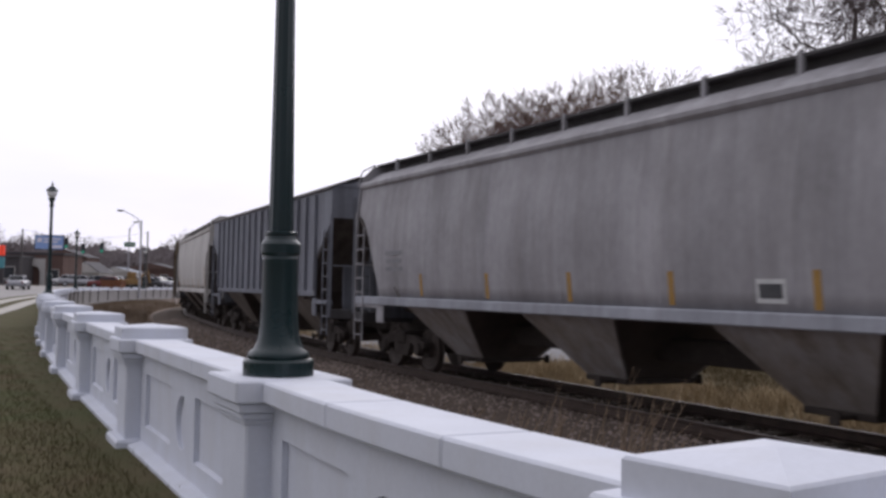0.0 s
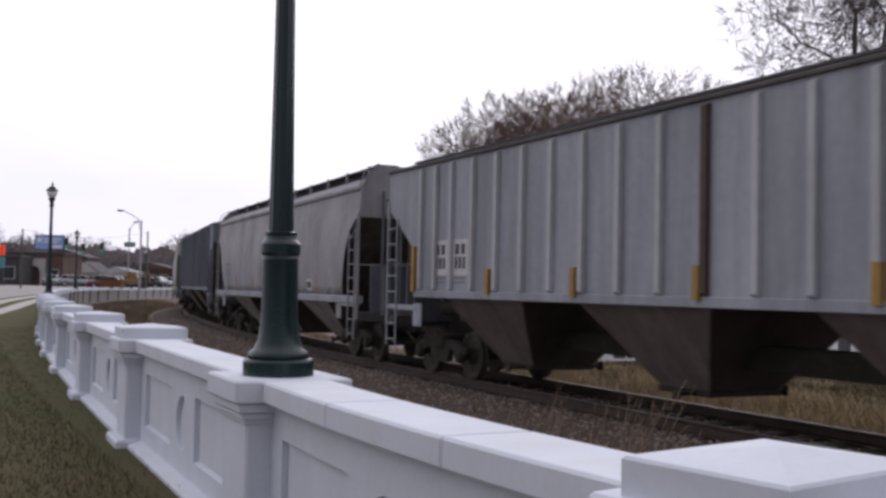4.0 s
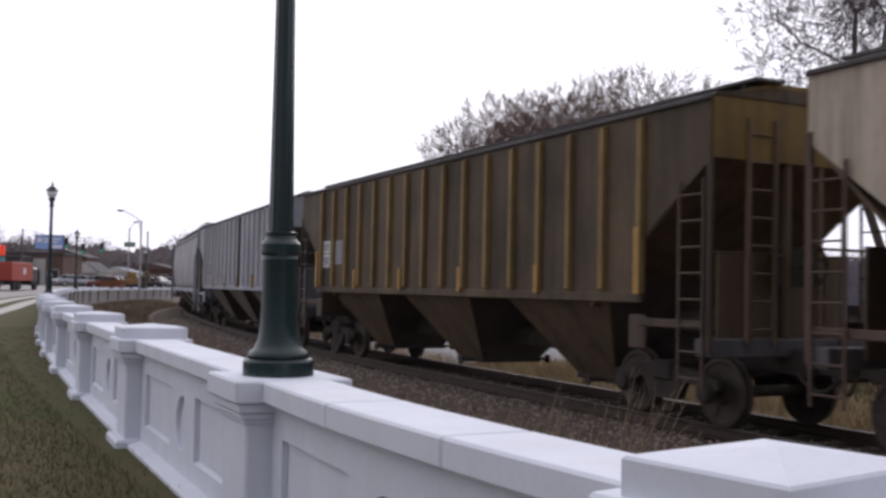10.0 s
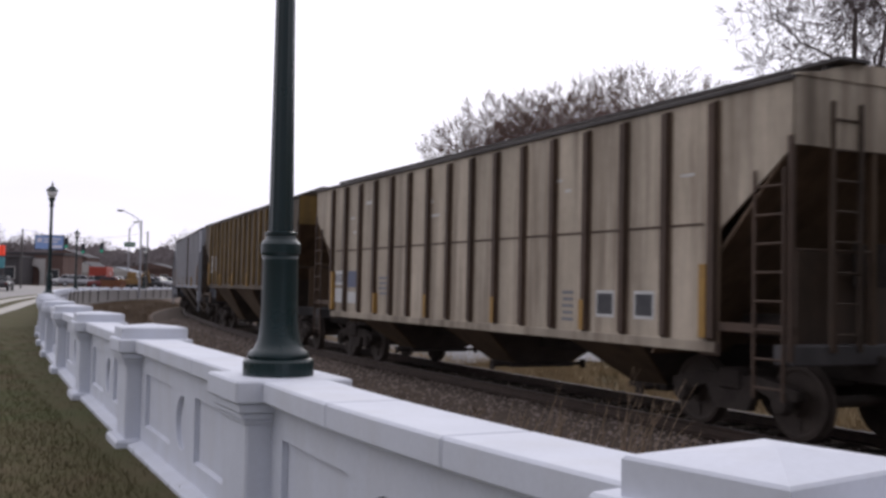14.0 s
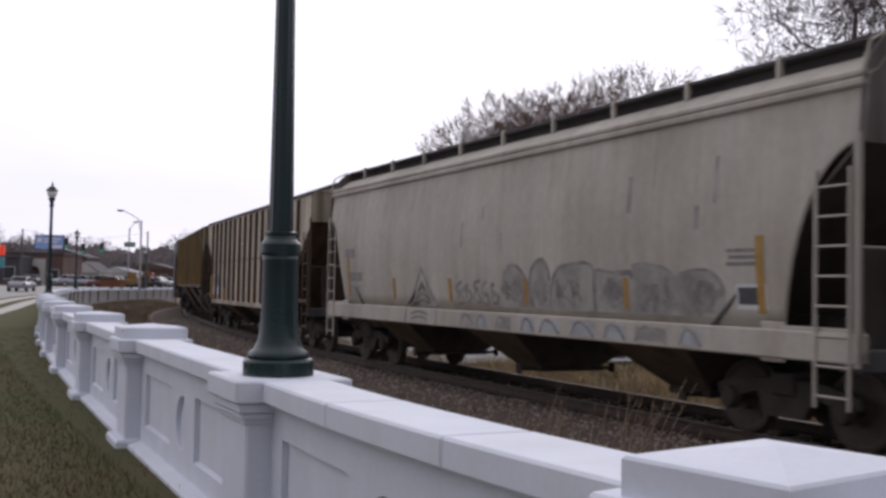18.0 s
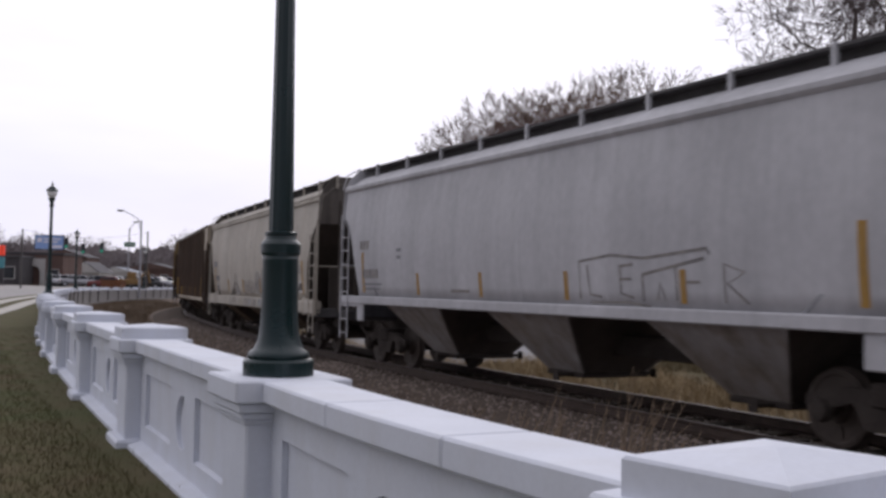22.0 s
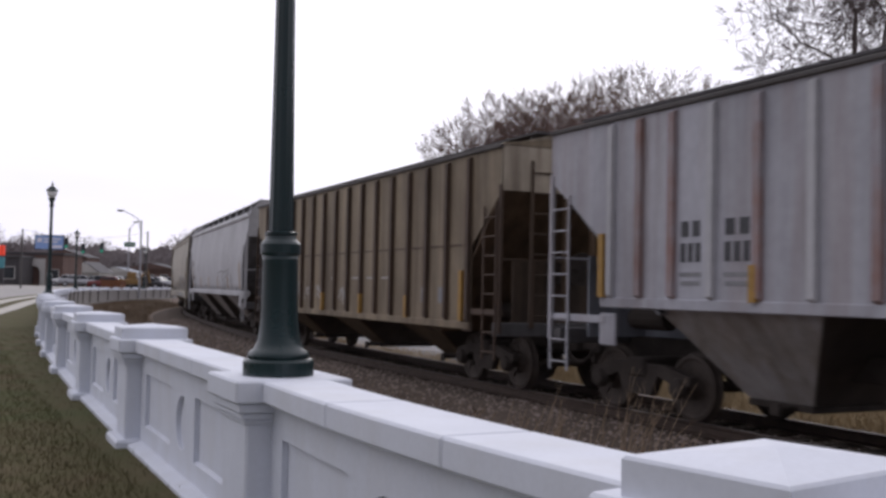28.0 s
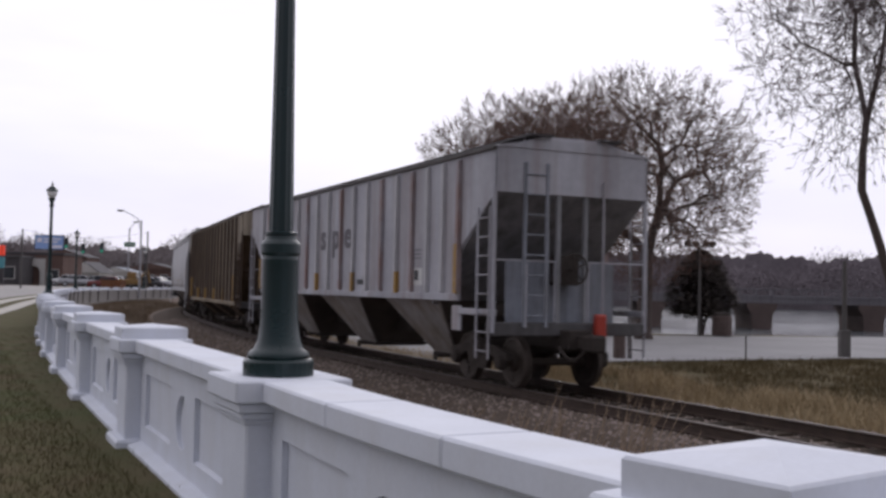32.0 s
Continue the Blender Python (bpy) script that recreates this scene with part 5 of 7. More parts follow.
def dress_cream(car, sp):
    reflectors(car, sp["half"], 1.72, bulged_y, 0.011)
    for side in (1,):
        stencil(car, 6.55, 2.52, 0.62, 0.22, bulged_y, 3, M_FADED)
        stencil(car, 6.3, 1.98, 0.95, 0.20, bulged_y, 5, M_FADED)
    fine_print(car, 6.3, 1.66, 0.8, 0.26, bulged_y, 3)
    # a tall painted triangle with curls inside, running down over the sill
    stroke(car, "graffiti_stroke", M_GRAF, [(3.22, 1.40), (2.92, 1.78), (2.62, 2.14), (2.34, 1.78), (1.98, 1.40)], 0.07, bulged_y)
    stroke(car, "graffiti_stroke", M_GRAF, [(2.95, 1.40), (2.62, 1.86), (2.28, 1.40)], 0.05, bulged_y)
    for z, w in ((1.74, 0.34), (1.58, 0.62), (1.46, 0.86)):
        stroke(car, "graffiti_stroke", M_GRAF, rounded([(2.62 + w / 2, z - 0.05), (2.62, z + 0.08), (2.62 - w / 2, z - 0.05)]), 0.05, bulged_y)
    for x in (3.28, 1.86):
        stroke(car, "graffiti_stroke", M_GRAF, [(x - 0.03, 1.33), (x, 1.04)], 0.05, sill_y)
    for z in (1.26, 1.16):
        stroke(car, "graffiti_stroke", M_GRAF, rounded([(3.0, z - 0.03), (2.6, z + 0.04), (2.2, z - 0.03)]), 0.04, sill_y)
    # short curled letters
    rng = random.Random(17)
    for k in range(5):
        x = 0.98 - 0.32 * k
        stroke(car, "graffiti_stroke", M_GRAF, rounded([(x + u + rng.uniform(-0.08, 0.08), z + rng.uniform(-0.06, 0.06)) for u, z in ((-0.10, 1.84), (0.10, 1.80), (0.08, 1.68), (-0.12, 1.64), (-0.10, 1.50), (0.10, 1.50))]), 0.055, bulged_y)
        stroke(car, "graffiti_stroke", M_GRAF, rounded([(x + 0.1, rng.uniform(1.5, 1.6)), (x, rng.uniform(1.7, 1.85)), (x - 0.14, rng.uniform(1.5, 1.7))]), 0.035, bulged_y)
    # swollen letters: dull fills with darker outlines, their tops in one uneven line
    blobs = [[(-0.50, 1.45, 1.62), (-0.66, 1.45, 2.05), (-0.90, 1.45, 2.17), (-1.20, 1.45, 2.12), (-1.42, 1.45, 1.90), (-1.58, 1.45, 1.60)],
             [(-1.50, 1.45, 1.95), (-1.66, 1.45, 2.18), (-1.95, 1.45, 2.26), (-2.12, 1.45, 1.98)],
             [(-2.10, 1.45, 1.70), (-2.32, 1.45, 2.10), (-2.75, 1.45, 2.14), (-3.14, 1.45, 2.17), (-3.34, 1.45, 2.08)],
             [(-3.30, 1.45, 2.08), (-3.67, 1.45, 2.02), (-4.02, 1.45, 2.00), (-4.26, 1.45, 2.02)],
             [(-4.22, 1.45, 2.12), (-4.50, 1.45, 2.16), (-4.98, 1.45, 2.07), (-5.14, 1.45, 1.92)],
             [(-5.12, 1.45, 1.95), (-5.45, 1.45, 2.04), (-5.84, 1.45, 2.03), (-6.06, 1.50, 1.80)]]
    for k, cols in enumerate(blobs):
        fill(car, "graffiti_fill", M_GRAFPALE, cols, bulged_y, 0.0034 + 0.0004 * k)
        top = [(x, hi) for x, lo, hi in cols]
        line = rounded([(cols[0][0], cols[0][1])] + top + [(cols[-1][0], cols[-1][1])])
        for q in range(0, len(line) - 6, 6):
            if rng.random() < 0.8:
                stroke(car, "graffiti_stroke", M_GRAF, line[q:q + 7], rng.uniform(0.03, 0.08), bulged_y, 0.008 + 0.0002 * (q % 4))
        x0, x1 = cols[0][0], cols[-1][0]
        for j in range(6):
            u = x0 + (x1 - x0) * rng.uniform(0.2, 0.8)
            pts = [(u + rng.uniform(-0.2, 0.2), rng.uniform(1.48, 1.95)) for q in range(4)]
            stroke(car, "graffiti_stroke", M_GRAF, rounded(pts), rng.uniform(0.03, 0.12), bulged_y, 0.0085 + 0.0003 * j)
    for x, w in ((0.55, 0.5), (0.0, 0.36), (-0.75, 0.5), (-1.55, 0.4), (-2.2, 0.55), (-3.1, 0.6), (-3.9, 0.5), (-4.7, 0.65), (-5.5, 0.4)):
        patch(car, "graffiti_fill", M_GRAFBLUE if rng.random() < 0.55 else M_GRAFPALE, x, 1.19, w, rng.uniform(0.16, 0.24), sill_y, 0.004)
        stroke(car, "graffiti_stroke", M_GRAF, rounded([(x + w / 2, 1.08), (x + w * 0.3, 1.29), (x - w * 0.1, 1.27), (x - w / 2, 1.08)]), 0.045, sill_y, 0.007)
    for k in range(7):
        x = rng.uniform(-6.0, 4.5)
        patch(car, "old_stain", M_GRAFPALE, x, rng.uniform(2.4, 3.2), rng.uniform(0.05, 0.12), rng.uniform(0.2, 0.7), bulged_y, 0.003)
    patch(car, "stencil_patch", M_PATCH, -6.5, 1.71, 0.5, 0.3, bulged_y)
    patch(car, "stencil_block", M_INK, -6.46, 1.72, 0.34, 0.2, bulged_y, 0.009)
    fine_print(car, -6.4, 2.18, 0.6, 0.24, bulged_y, 3, M_GRAF)


def dress_pale(car, sp):
    reflectors(car, sp["half"], 1.82, bulged_y)
    stencil(car, 6.83, 2.68, 0.56, 0.20, bulged_y, 3, M_GRAF)
    stencil(car, 6.48, 2.04, 0.94, 0.20, bulged_y, 5, M_GRAF)
    fine_print(car, 6.39, 1.76, 1.05, 0.2, bulged_y, 2)
    fine_print(car, 4.9, 2.45, 0.24, 0.3, bulged_y, 2)
    fine_print(car, 2.18, 1.70, 0.78, 0.12, bulged_y, 1, M_GRAF)
    rows = [[(-1.75, 1.62), (-1.75, 2.18), (-2.55, 2.26), (-3.3, 2.20), (-4.55, 2.30), (-4.6, 2.22)], [(-1.95, 2.12), (-2.0, 1.70), (-2.3, 1.66)], [(-2.75, 2.12), (-2.75, 1.72), (-3.05, 1.66)],
            [(-2.75, 2.10), (-3.05, 2.12)], [(-2.75, 1.92), (-3.0, 1.92)], [(-3.25, 1.98), (-3.25, 1.62)], [(-3.25, 1.98), (-4.5, 2.18)], [(-3.55, 1.64), (-3.62, 1.86), (-3.72, 1.64)],
            [(-3.95, 2.08), (-3.95, 1.64)], [(-4.15, 1.88), (-4.4, 1.88)], [(-4.85, 1.62), (-4.85, 2.10), (-5.2, 2.0), (-4.9, 1.86), (-5.25, 1.62)], [(-2.0, 1.58), (-2.9, 1.60), (-3.4, 1.55)]]
    for pts in rows:
        stroke(car, "graffiti_stroke", M_GRAF, pts, 0.04, bulged_y)


def dress_tan(car, sp):
    seams(car, sp, 2.54)
    reflectors(car, sp["half"], 1.37, flat_y, 0.082)
    for x in (6.40, 5.48):
        patch(car, "stencil_patch", M_PATCH, x, 1.87, 0.60, 0.60, flat_y)
        stencil(car, x, 1.92, 0.44, 0.22, flat_y, 3, M_FADED)
    rng = random.Random(5)
    for x0, z0, w, h in ((3.62, 1.62, 0.58, 0.5), (2.72, 1.57, 0.66, 0.36), (1.82, 1.6, 0.6, 0.4), (-0.04, 1.5, 0.66, 0.6)):
        for j in range(3):
            pts = rounded([(x0 + rng.uniform(-0.5, 0.5) * w, z0 + rng.uniform(-0.5, 0.5) * h) for k in range(7)])
            stroke(car, "chalk_scribble", M_FADEDPALE, pts, 0.024, flat_y, 0.005 + 0.0004 * j)
    for x in (-1.9, -2.8, -0.9, 0.6):
        patch(car, "paint_scuff", M_FADEDPALE, x, 1.95, 0.42, 0.045, flat_y)
    for x in (-4.9, -5.7):
        patch(car, "stencil_block", M_FADED, x, 1.62, 0.3, 0.3, flat_y)


def letter(car, ch, x, z, size):
    cu = bpy.data.curves.new("letter", "FONT")
    cu.body, cu.size, cu.offset, cu.extrude, cu.align_x = ch, size, 0.015, 0.004, "CENTER"
    tmp = new("letter", cu)
    me = bpy.data.meshes.new_from_object(tmp.evaluated_get(bpy.context.evaluated_depsgraph_get()))
    bpy.data.objects.remove(tmp)
    bold = bmesh.new()
    for k, u in enumerate((0.0, -0.03, 0.03)):
        bold.from_mesh(me)
        bold.verts.ensure_lookup_table()
        for v in bold.verts[-len(me.vertices):]:
            v.co += Vector((u, 0, 0.0015 * k))
    bold.to_mesh(me)
    bold.free()
    me.materials.clear()
    me.materials.append(M_LETTER)
    ob = new("letter", me)
    ob.parent = car
    m = Matrix(((-1.12, 0, 0, x), (0, 0, 1, W2 + 0.006), (0, 1, 0, z), (0, 0, 0, 1)))
    ob.matrix_basis = m


def dress_last(car, sp):
    reflectors(car, sp["half"], 1.86, flat_y, 0.082)
    for ch, x in (("s", 0.95), ("p", 0.0), ("e", -0.90)):
        letter(car, ch, x, 2.68, 0.92)
    for x, w in ((5.15, 0.42), (4.32, 0.48)):
        stencil(car, x, 2.55, w, 0.20, flat_y, 2)
        stencil(car, x, 2.25, w, 0.24, flat_y, 3)
        fine_print(car, x, 1.92, w, 0.22, flat_y, 2)
    patch(car, "stencil_block", M_INK, -1.89, 1.86, 0.6, 0.12, flat_y)
    patch(car, "stencil_block", M_INK, -2.1, 1.94, 0.24, 0.12, flat_y)
    patch(car, "stencil_patch", M_PATCH, -5.12, 1.97, 0.44, 0.34, flat_y)
    patch(car, "stencil_block", M_INK, -5.06, 2.0, 0.2, 0.2, flat_y, 0.009)
    fine_print(car, -5.1, 2.42, 0.4, 0.24, flat_y, 3)
    # end-of-train marker hung on the rear
    bm = bmesh.new()
    bbox(bm, -sp["half"] - 0.24, -sp["half"] - 0.10, -0.58, -0.36, 0.80, 1.34, 0.03)
    part("rear_marker", bm, M_RED, car, "red rear marker box")


M_BLUEPATCH = surface("faded_blue_paint", (0.13, 0.15, 0.22), (0.17, 0.18, 0.23), 0.7, scale=4, bump=0)
M_FADEDPALE = surface("pale_chalk", (0.42, 0.40, 0.37), (0.34, 0.32, 0.29), 0.8, scale=6, amount=0.8, bump=0)
M_LETTER = surface("faded_charcoal_lettering", (0.11, 0.105, 0.115), (0.17, 0.16, 0.17), 0.7, scale=5, amount=0.8, bump=0)
DRESS = {1: dress_white, 3: dress_grey, 4: dress_light, 5: dress_brown, 6: dress_beige, 7: dress_cream, 8: dress_pale, 9: dress_tan, 10: dress_last}
for index, spec in enumerate(SPECS):
    car = ribbed_car(spec) if spec["kind"] == "ribbed" else smooth_car(spec)
    if index in DRESS:
        DRESS[index](car, spec)
    tagged(car, spec["label"], "freight car", "cars of the train")
    CARS.append((car, spec))


def car_pose(spec, t):
    s = spec["mid"] + travelled(t)
    a = spec["half"] - 1.55
    x0, y0, _ = on_line(s - a)
    x1, y1, _ = on_line(s + a)
    return Matrix.LocRotScale(((x0 + x1) / 2, (y0 + y1) / 2, 0.0), Euler((0, 0, math.atan2(y1 - y0, x1 - x0))), None)


# ---------------------------------------------------------------- trees
class Twigs:
    """Collects tapered tubes into one mesh."""

    def __init__(self):
        self.v, self.f = [], []

    def tube(self, p0, p1, r0, r1, n):
        d = p1 - p0
        if d.length < 1e-5:
            return
        d.normalize()
        u = d.cross(Vector((0.3, 0.1, 0.95)))
        u.normalize()
        w = d.cross(u)
        k0 = len(self.v)
        for p, r in ((p0, r0), (p1, r1)):
            for k in range(n):
                a = k * math.tau / n
                self.v.append(p + r * (math.cos(a) * u + math.sin(a) * w))
        for k in range(n):
            j = (k + 1) % n
            self.f.append((k0 + k, k0 + j, k0 + n + j, k0 + n + k))


def limbs(tw, fine, tips, rng, p, pts, thick, depth):
    """Branches from p towards a cloud of twig ends, splitting the cloud in two or three at every fork."""
    n = len(pts)
    c = pts.mean(axis=0)
    goal = Vector(c)
    if n == 1:
        q = Vector(pts[0])
        m = (p + q) / 2 + Vector((rng.gauss(0, 0.05), rng.gauss(0, 0.05), rng.gauss(0, 0.04)))
        fine.tube(p, m, thick, thick * 0.8, 3)
        fine.tube(m, q, thick * 0.8, thick * 0.45, 3)
        tips.append((q, (q - p).normalized()))
        return
    f = rng.uniform(0.30, 0.48)
    q = p + (goal - p) * f
    q += Vector((rng.gauss(0, 1), rng.gauss(0, 1), rng.gauss(0, 0.8))) * (goal - p).length * 0.03
    r0 = max(0.0085, 0.0135 * n ** 0.46 * thick)
    m = (p + q) / 2 + Vector((rng.gauss(0, 1), rng.gauss(0, 1), 0.4)) * (q - p).length * 0.05
    sides = 8 if r0 > 0.12 else 6 if r0 > 0.05 else 4 if r0 > 0.02 else 3
    tgt = tw if r0 > 0.022 else fine
    tgt.tube(p, m, r0 * 1.08, r0, sides)
    tgt.tube(m, q, r0, r0 * 0.92, sides)
    axis = np.array([rng.gauss(0, 1), rng.gauss(0, 1), rng.gauss(0, 0.7)])
    rel = pts - np.array(q)
    rel = rel / (np.linalg.norm(rel, axis=1, keepdims=True) + 1e-9)
    if n > 8:
        cov = np.cov(rel.T)
        w, v = np.linalg.eigh(cov)
        axis = v[:, 2] + 0.35 * v[:, 1] * rng.gauss(0, 1)
    key = rel @ axis
    order = np.argsort(key)
    cut = int(n * rng.uniform(0.32, 0.68))
    cut = min(max(1, cut), n - 1)
    for part_ in (order[:cut], order[cut:]):
        limbs(tw, fine, tips, rng, q, pts[part_], thick if len(part_) > 1 else 0.0075, depth + 1)


def bare_tree(x, y, z, seed, label, centre, radii, count, trunk, fork, bud=0, shell=0.5, twig=2, hollow=0.0, bark=M_TWIG, reach=(0.3, 0.85)):
    """A bare tree whose crown fills an uneven ellipsoid: centre and radii in metres from its foot."""
    rng = random.Random(seed)
    gen = np.random.RandomState(seed)
    tree = empty("tree", Matrix.Translation((x, y, z)))
    tw, fine, buds = Twigs(), Twigs(), Twigs()
    g = gen.normal(size=(count, 3))
    g /= np.linalg.norm(g, axis=1, keepdims=True)
    lump = 1 + 0.05 * np.sin(4 * np.arctan2(g[:, 1], g[:, 0]) + seed) * np.cos(3 * g[:, 2]) + 0.05 * np.sin(7 * g[:, 0] + 5 * g[:, 2] + seed)
    rad = gen.uniform(hollow ** 3, 1, size=count) ** (1 / 3.0 * shell * 2) * lump
    pts = g * rad[:, None] * np.array(radii) + np.array(centre)
    pts = pts[pts[:, 2] > fork[2] * 0.75]
    tips = []
    base, fk = Vector((0, 0, -0.15)), Vector(fork)
    n = len(pts)
    top_r = 0.0135 * n ** 0.46 * trunk
    tw.tube(base, Vector((0, 0, 0.3)), top_r * 1.7, top_r * 1.25, 12)
    line = [Vector((fk.x * u ** 1.35, fk.y * u ** 1.35, 0.3 + (fk.z - 0.3) * u)) for u in (k / 8 for k in range(9))]
    for k in range(8):
        tw.tube(line[k], line[k + 1] + (line[k + 1] - line[k]) * 0.04, top_r * (1.25 - 0.25 * k / 8), top_r * (1.25 - 0.25 * (k + 1) / 8), 12)
    limbs(tw, fine, tips, rng, fk, pts, trunk, 0)
    for q, d in tips:
        for k in range(twig):
            e = (d + Vector((rng.gauss(0, 0.42), rng.gauss(0, 0.42), rng.gauss(0.2, 0.4)))).normalized() * rng.uniform(*reach)
            fine.tube(q, q + e, 0.011, 0.006, 3)
            for b in range(bud):
                c = q + e * rng.uniform(0.4, 1.05) + Vector((rng.gauss(0, 0.03), rng.gauss(0, 0.03), rng.gauss(0, 0.03)))
                s = rng.uniform(0.022, 0.040)
                k0 = len(buds.v)
                for o in (Vector((s, 0, 0)), Vector((-s * 0.5, s * 0.8, 0)), Vector((-s * 0.5, -s * 0.8, 0.3 * s)), Vector((0, 0, s * 1.6))):
                    buds.v.append(c + o)
                buds.f += [(k0, k0 + 1, k0 + 3), (k0 + 1, k0 + 2, k0 + 3), (k0 + 2, k0, k0 + 3)]
    raw("trunk", tw.v, tw.f, M_BARK, tree, True)
    o = raw("crown", fine.v, fine.f, bark, tree)
    o["kind"] = "stuff"
    if bud:
        o = raw("foliage", buds.v, buds.f, M_BUD, tree)
        o["kind"] = "stuff"
    return tagged(tree, label, "tree")


bare_tree(9.3, 46.5, -0.36, 31, "broad bare tree with a rounded budding crown by the car park", (-0.2, 0.0, 7.45), (5.4, 5.2, 4.75), 2900, 0.56, (0.1, 0, 2.4), bud=3, shell=0.5, twig=3, hollow=0.4)
bare_tree(3.0, 62.0, -1.2, 5, "bare reddish budding tree beside the river", (1.1, 0, 8.9), (6.0, 4.5, 5.7), 3600, 0.42, (0, 0, 2.4), bud=4, shell=0.5, twig=4, hollow=0.35)
bare_tree(6.3, 55.5, -0.5, 14, "bare budding tree in the row by the river", (0.2, 0, 8.5), (4.7, 4.0, 5.0), 2700, 0.42, (0, 0, 2.6), bud=4, shell=0.5, twig=4, hollow=0.35)
bare_tree(12.55, 27.2, -0.36, 8, "tall grey bare tree on the grass beside the track", (-1.2, 0, 10.5), (3.6, 4.0, 5.2), 3000, 0.20, (-1.25, 0, 5.0), bud=0, shell=0.8, twig=3, hollow=0.2, bark=M_TWIGGREY, reach=(0.15, 0.42))


def conifer(x, y, z, h, r, seed):
    rng = random.Random(seed)
    tree = empty("conifer", Matrix.Translation((x, y, z)))
    tw = Twigs()
    tw.tube(Vector((0, 0, -0.1)), Vector((0, 0, h * 0.9)), 0.16, 0.03, 8)
    for i in range(3):
        a = i * 2.1
        tw.tube(Vector((0.1, 0, 0)), Vector((0.5 * math.cos(a), 0.5 * math.sin(a), h * 0.4)), 0.1, 0.05, 6)
    raw("trunk", tw.v, tw.f, M_BARK, tree)
    vs, fs = [], []
    for i in range(9000):
        f = rng.random() ** 1.1
        zz = h * (0.23 + 0.77 * f)
        rr = r * min(1.0, 0.75 + 1.6 * f) * max(0.05, 1.0 - f ** 2.0) ** 0.62 * math.sqrt(rng.random()) * rng.uniform(0.85, 1.08)
        a = rng.uniform(0, math.tau)
        lump = 0.92 + 0.14 * math.sin(3 * a + 5 * f) * math.sin(9 * f)
        c = Vector((rr * lump * math.cos(a), rr * lump * math.sin(a), zz + rng.gauss(0, 0.12)))
        d = Vector((math.cos(a), math.sin(a), rng.uniform(-0.5, 0.2))).normalized() * rng.uniform(0.18, 0.4)
        w = Vector((-d.y, d.x, rng.uniform(-0.1, 0.1))).normalized() * rng.uniform(0.05, 0.12)
        k = len(vs)
        vs += [c - w, c + w, c + d]
        fs.append((k, k + 1, k + 2))
    o = raw("crown", vs, fs, M_NEEDLE, tree)
    o["kind"] = "stuff"
    tagged(tree, "dark bushy evergreen tree at the car park's edge", "tree")


conifer(14.1, 55.0, -0.36, 4.45, 2.15, 3)


# ---------------------------------------------------------------- far side: bridge, river woods, poles
def make_bridge():
    br = tagged(empty("road_bridge"), "long low grey concrete road bridge on stone piers over the river", "bridge")
    a, b = Vector((-10, 128, 0.5)), Vector((150, 118, 0.5))
    ang = math.atan2(b.y - a.y, b.x - a.x)
    m = Matrix.LocRotScale(a, Euler((0, 0, ang)), None)
    ln = (b - a).length
    def put(ob):
        ob.matrix_basis = m
        return ob
    bm = bmesh.new()
    bbox(bm, 0, ln, 0, 9, 0.35, 1.05, 0.05)
    put(part("deck", bm, M_BRIDGE, br))
    for y in (0.0, 8.75):
        bm = bmesh.new()
        bbox(bm, 0, ln, y - 0.06, y + 0.25, 1.05, 1.42, 0.03)
        put(part("parapet", bm, M_BRIDGE, br))
        bm = bmesh.new()
        bbox(bm, 0, ln, y, y + 0.12, 2.05, 2.2, 0.02)
        put(part("handrail", bm, M_BRIDGE, br))
        first = None
        for k in range(int(ln / 2.0)):
            if first is None:
                bm = bmesh.new()
                bbox(bm, -0.13, 0.13, y + 0.0, y + 0.12, 1.42, 2.05, 0.02)
                first = part("baluster", bm, M_BRIDGE, br)
                first.matrix_basis = m @ Matrix.Translation((1 + 2.0 * k, 0, 0))
            else:
                share(first, br, m @ Matrix.Translation((1 + 2.0 * k, 0, 0)))
    first = None
    for k in range(12):
        x = 9.2 + 13.5 * k
        bm = bmesh.new()
        prism(bm, [(-1.9, 0.36), (1.9, 0.36), (1.8, -0.1), (1.25, -1.0), (1.15, -3.4), (-1.15, -3.4), (-1.25, -1.0), (-1.8, -0.1)], -0.2, 9.2)
        if first is None:
            first = part("bridge_pier", bm, M_PIERB, br)
            first.matrix_basis = m @ Matrix.Translation((x, 0, 0))
        else:
            bm.free()
            share(first, br, m @ Matrix.Translation((x, 0, 0)))


make_bridge()


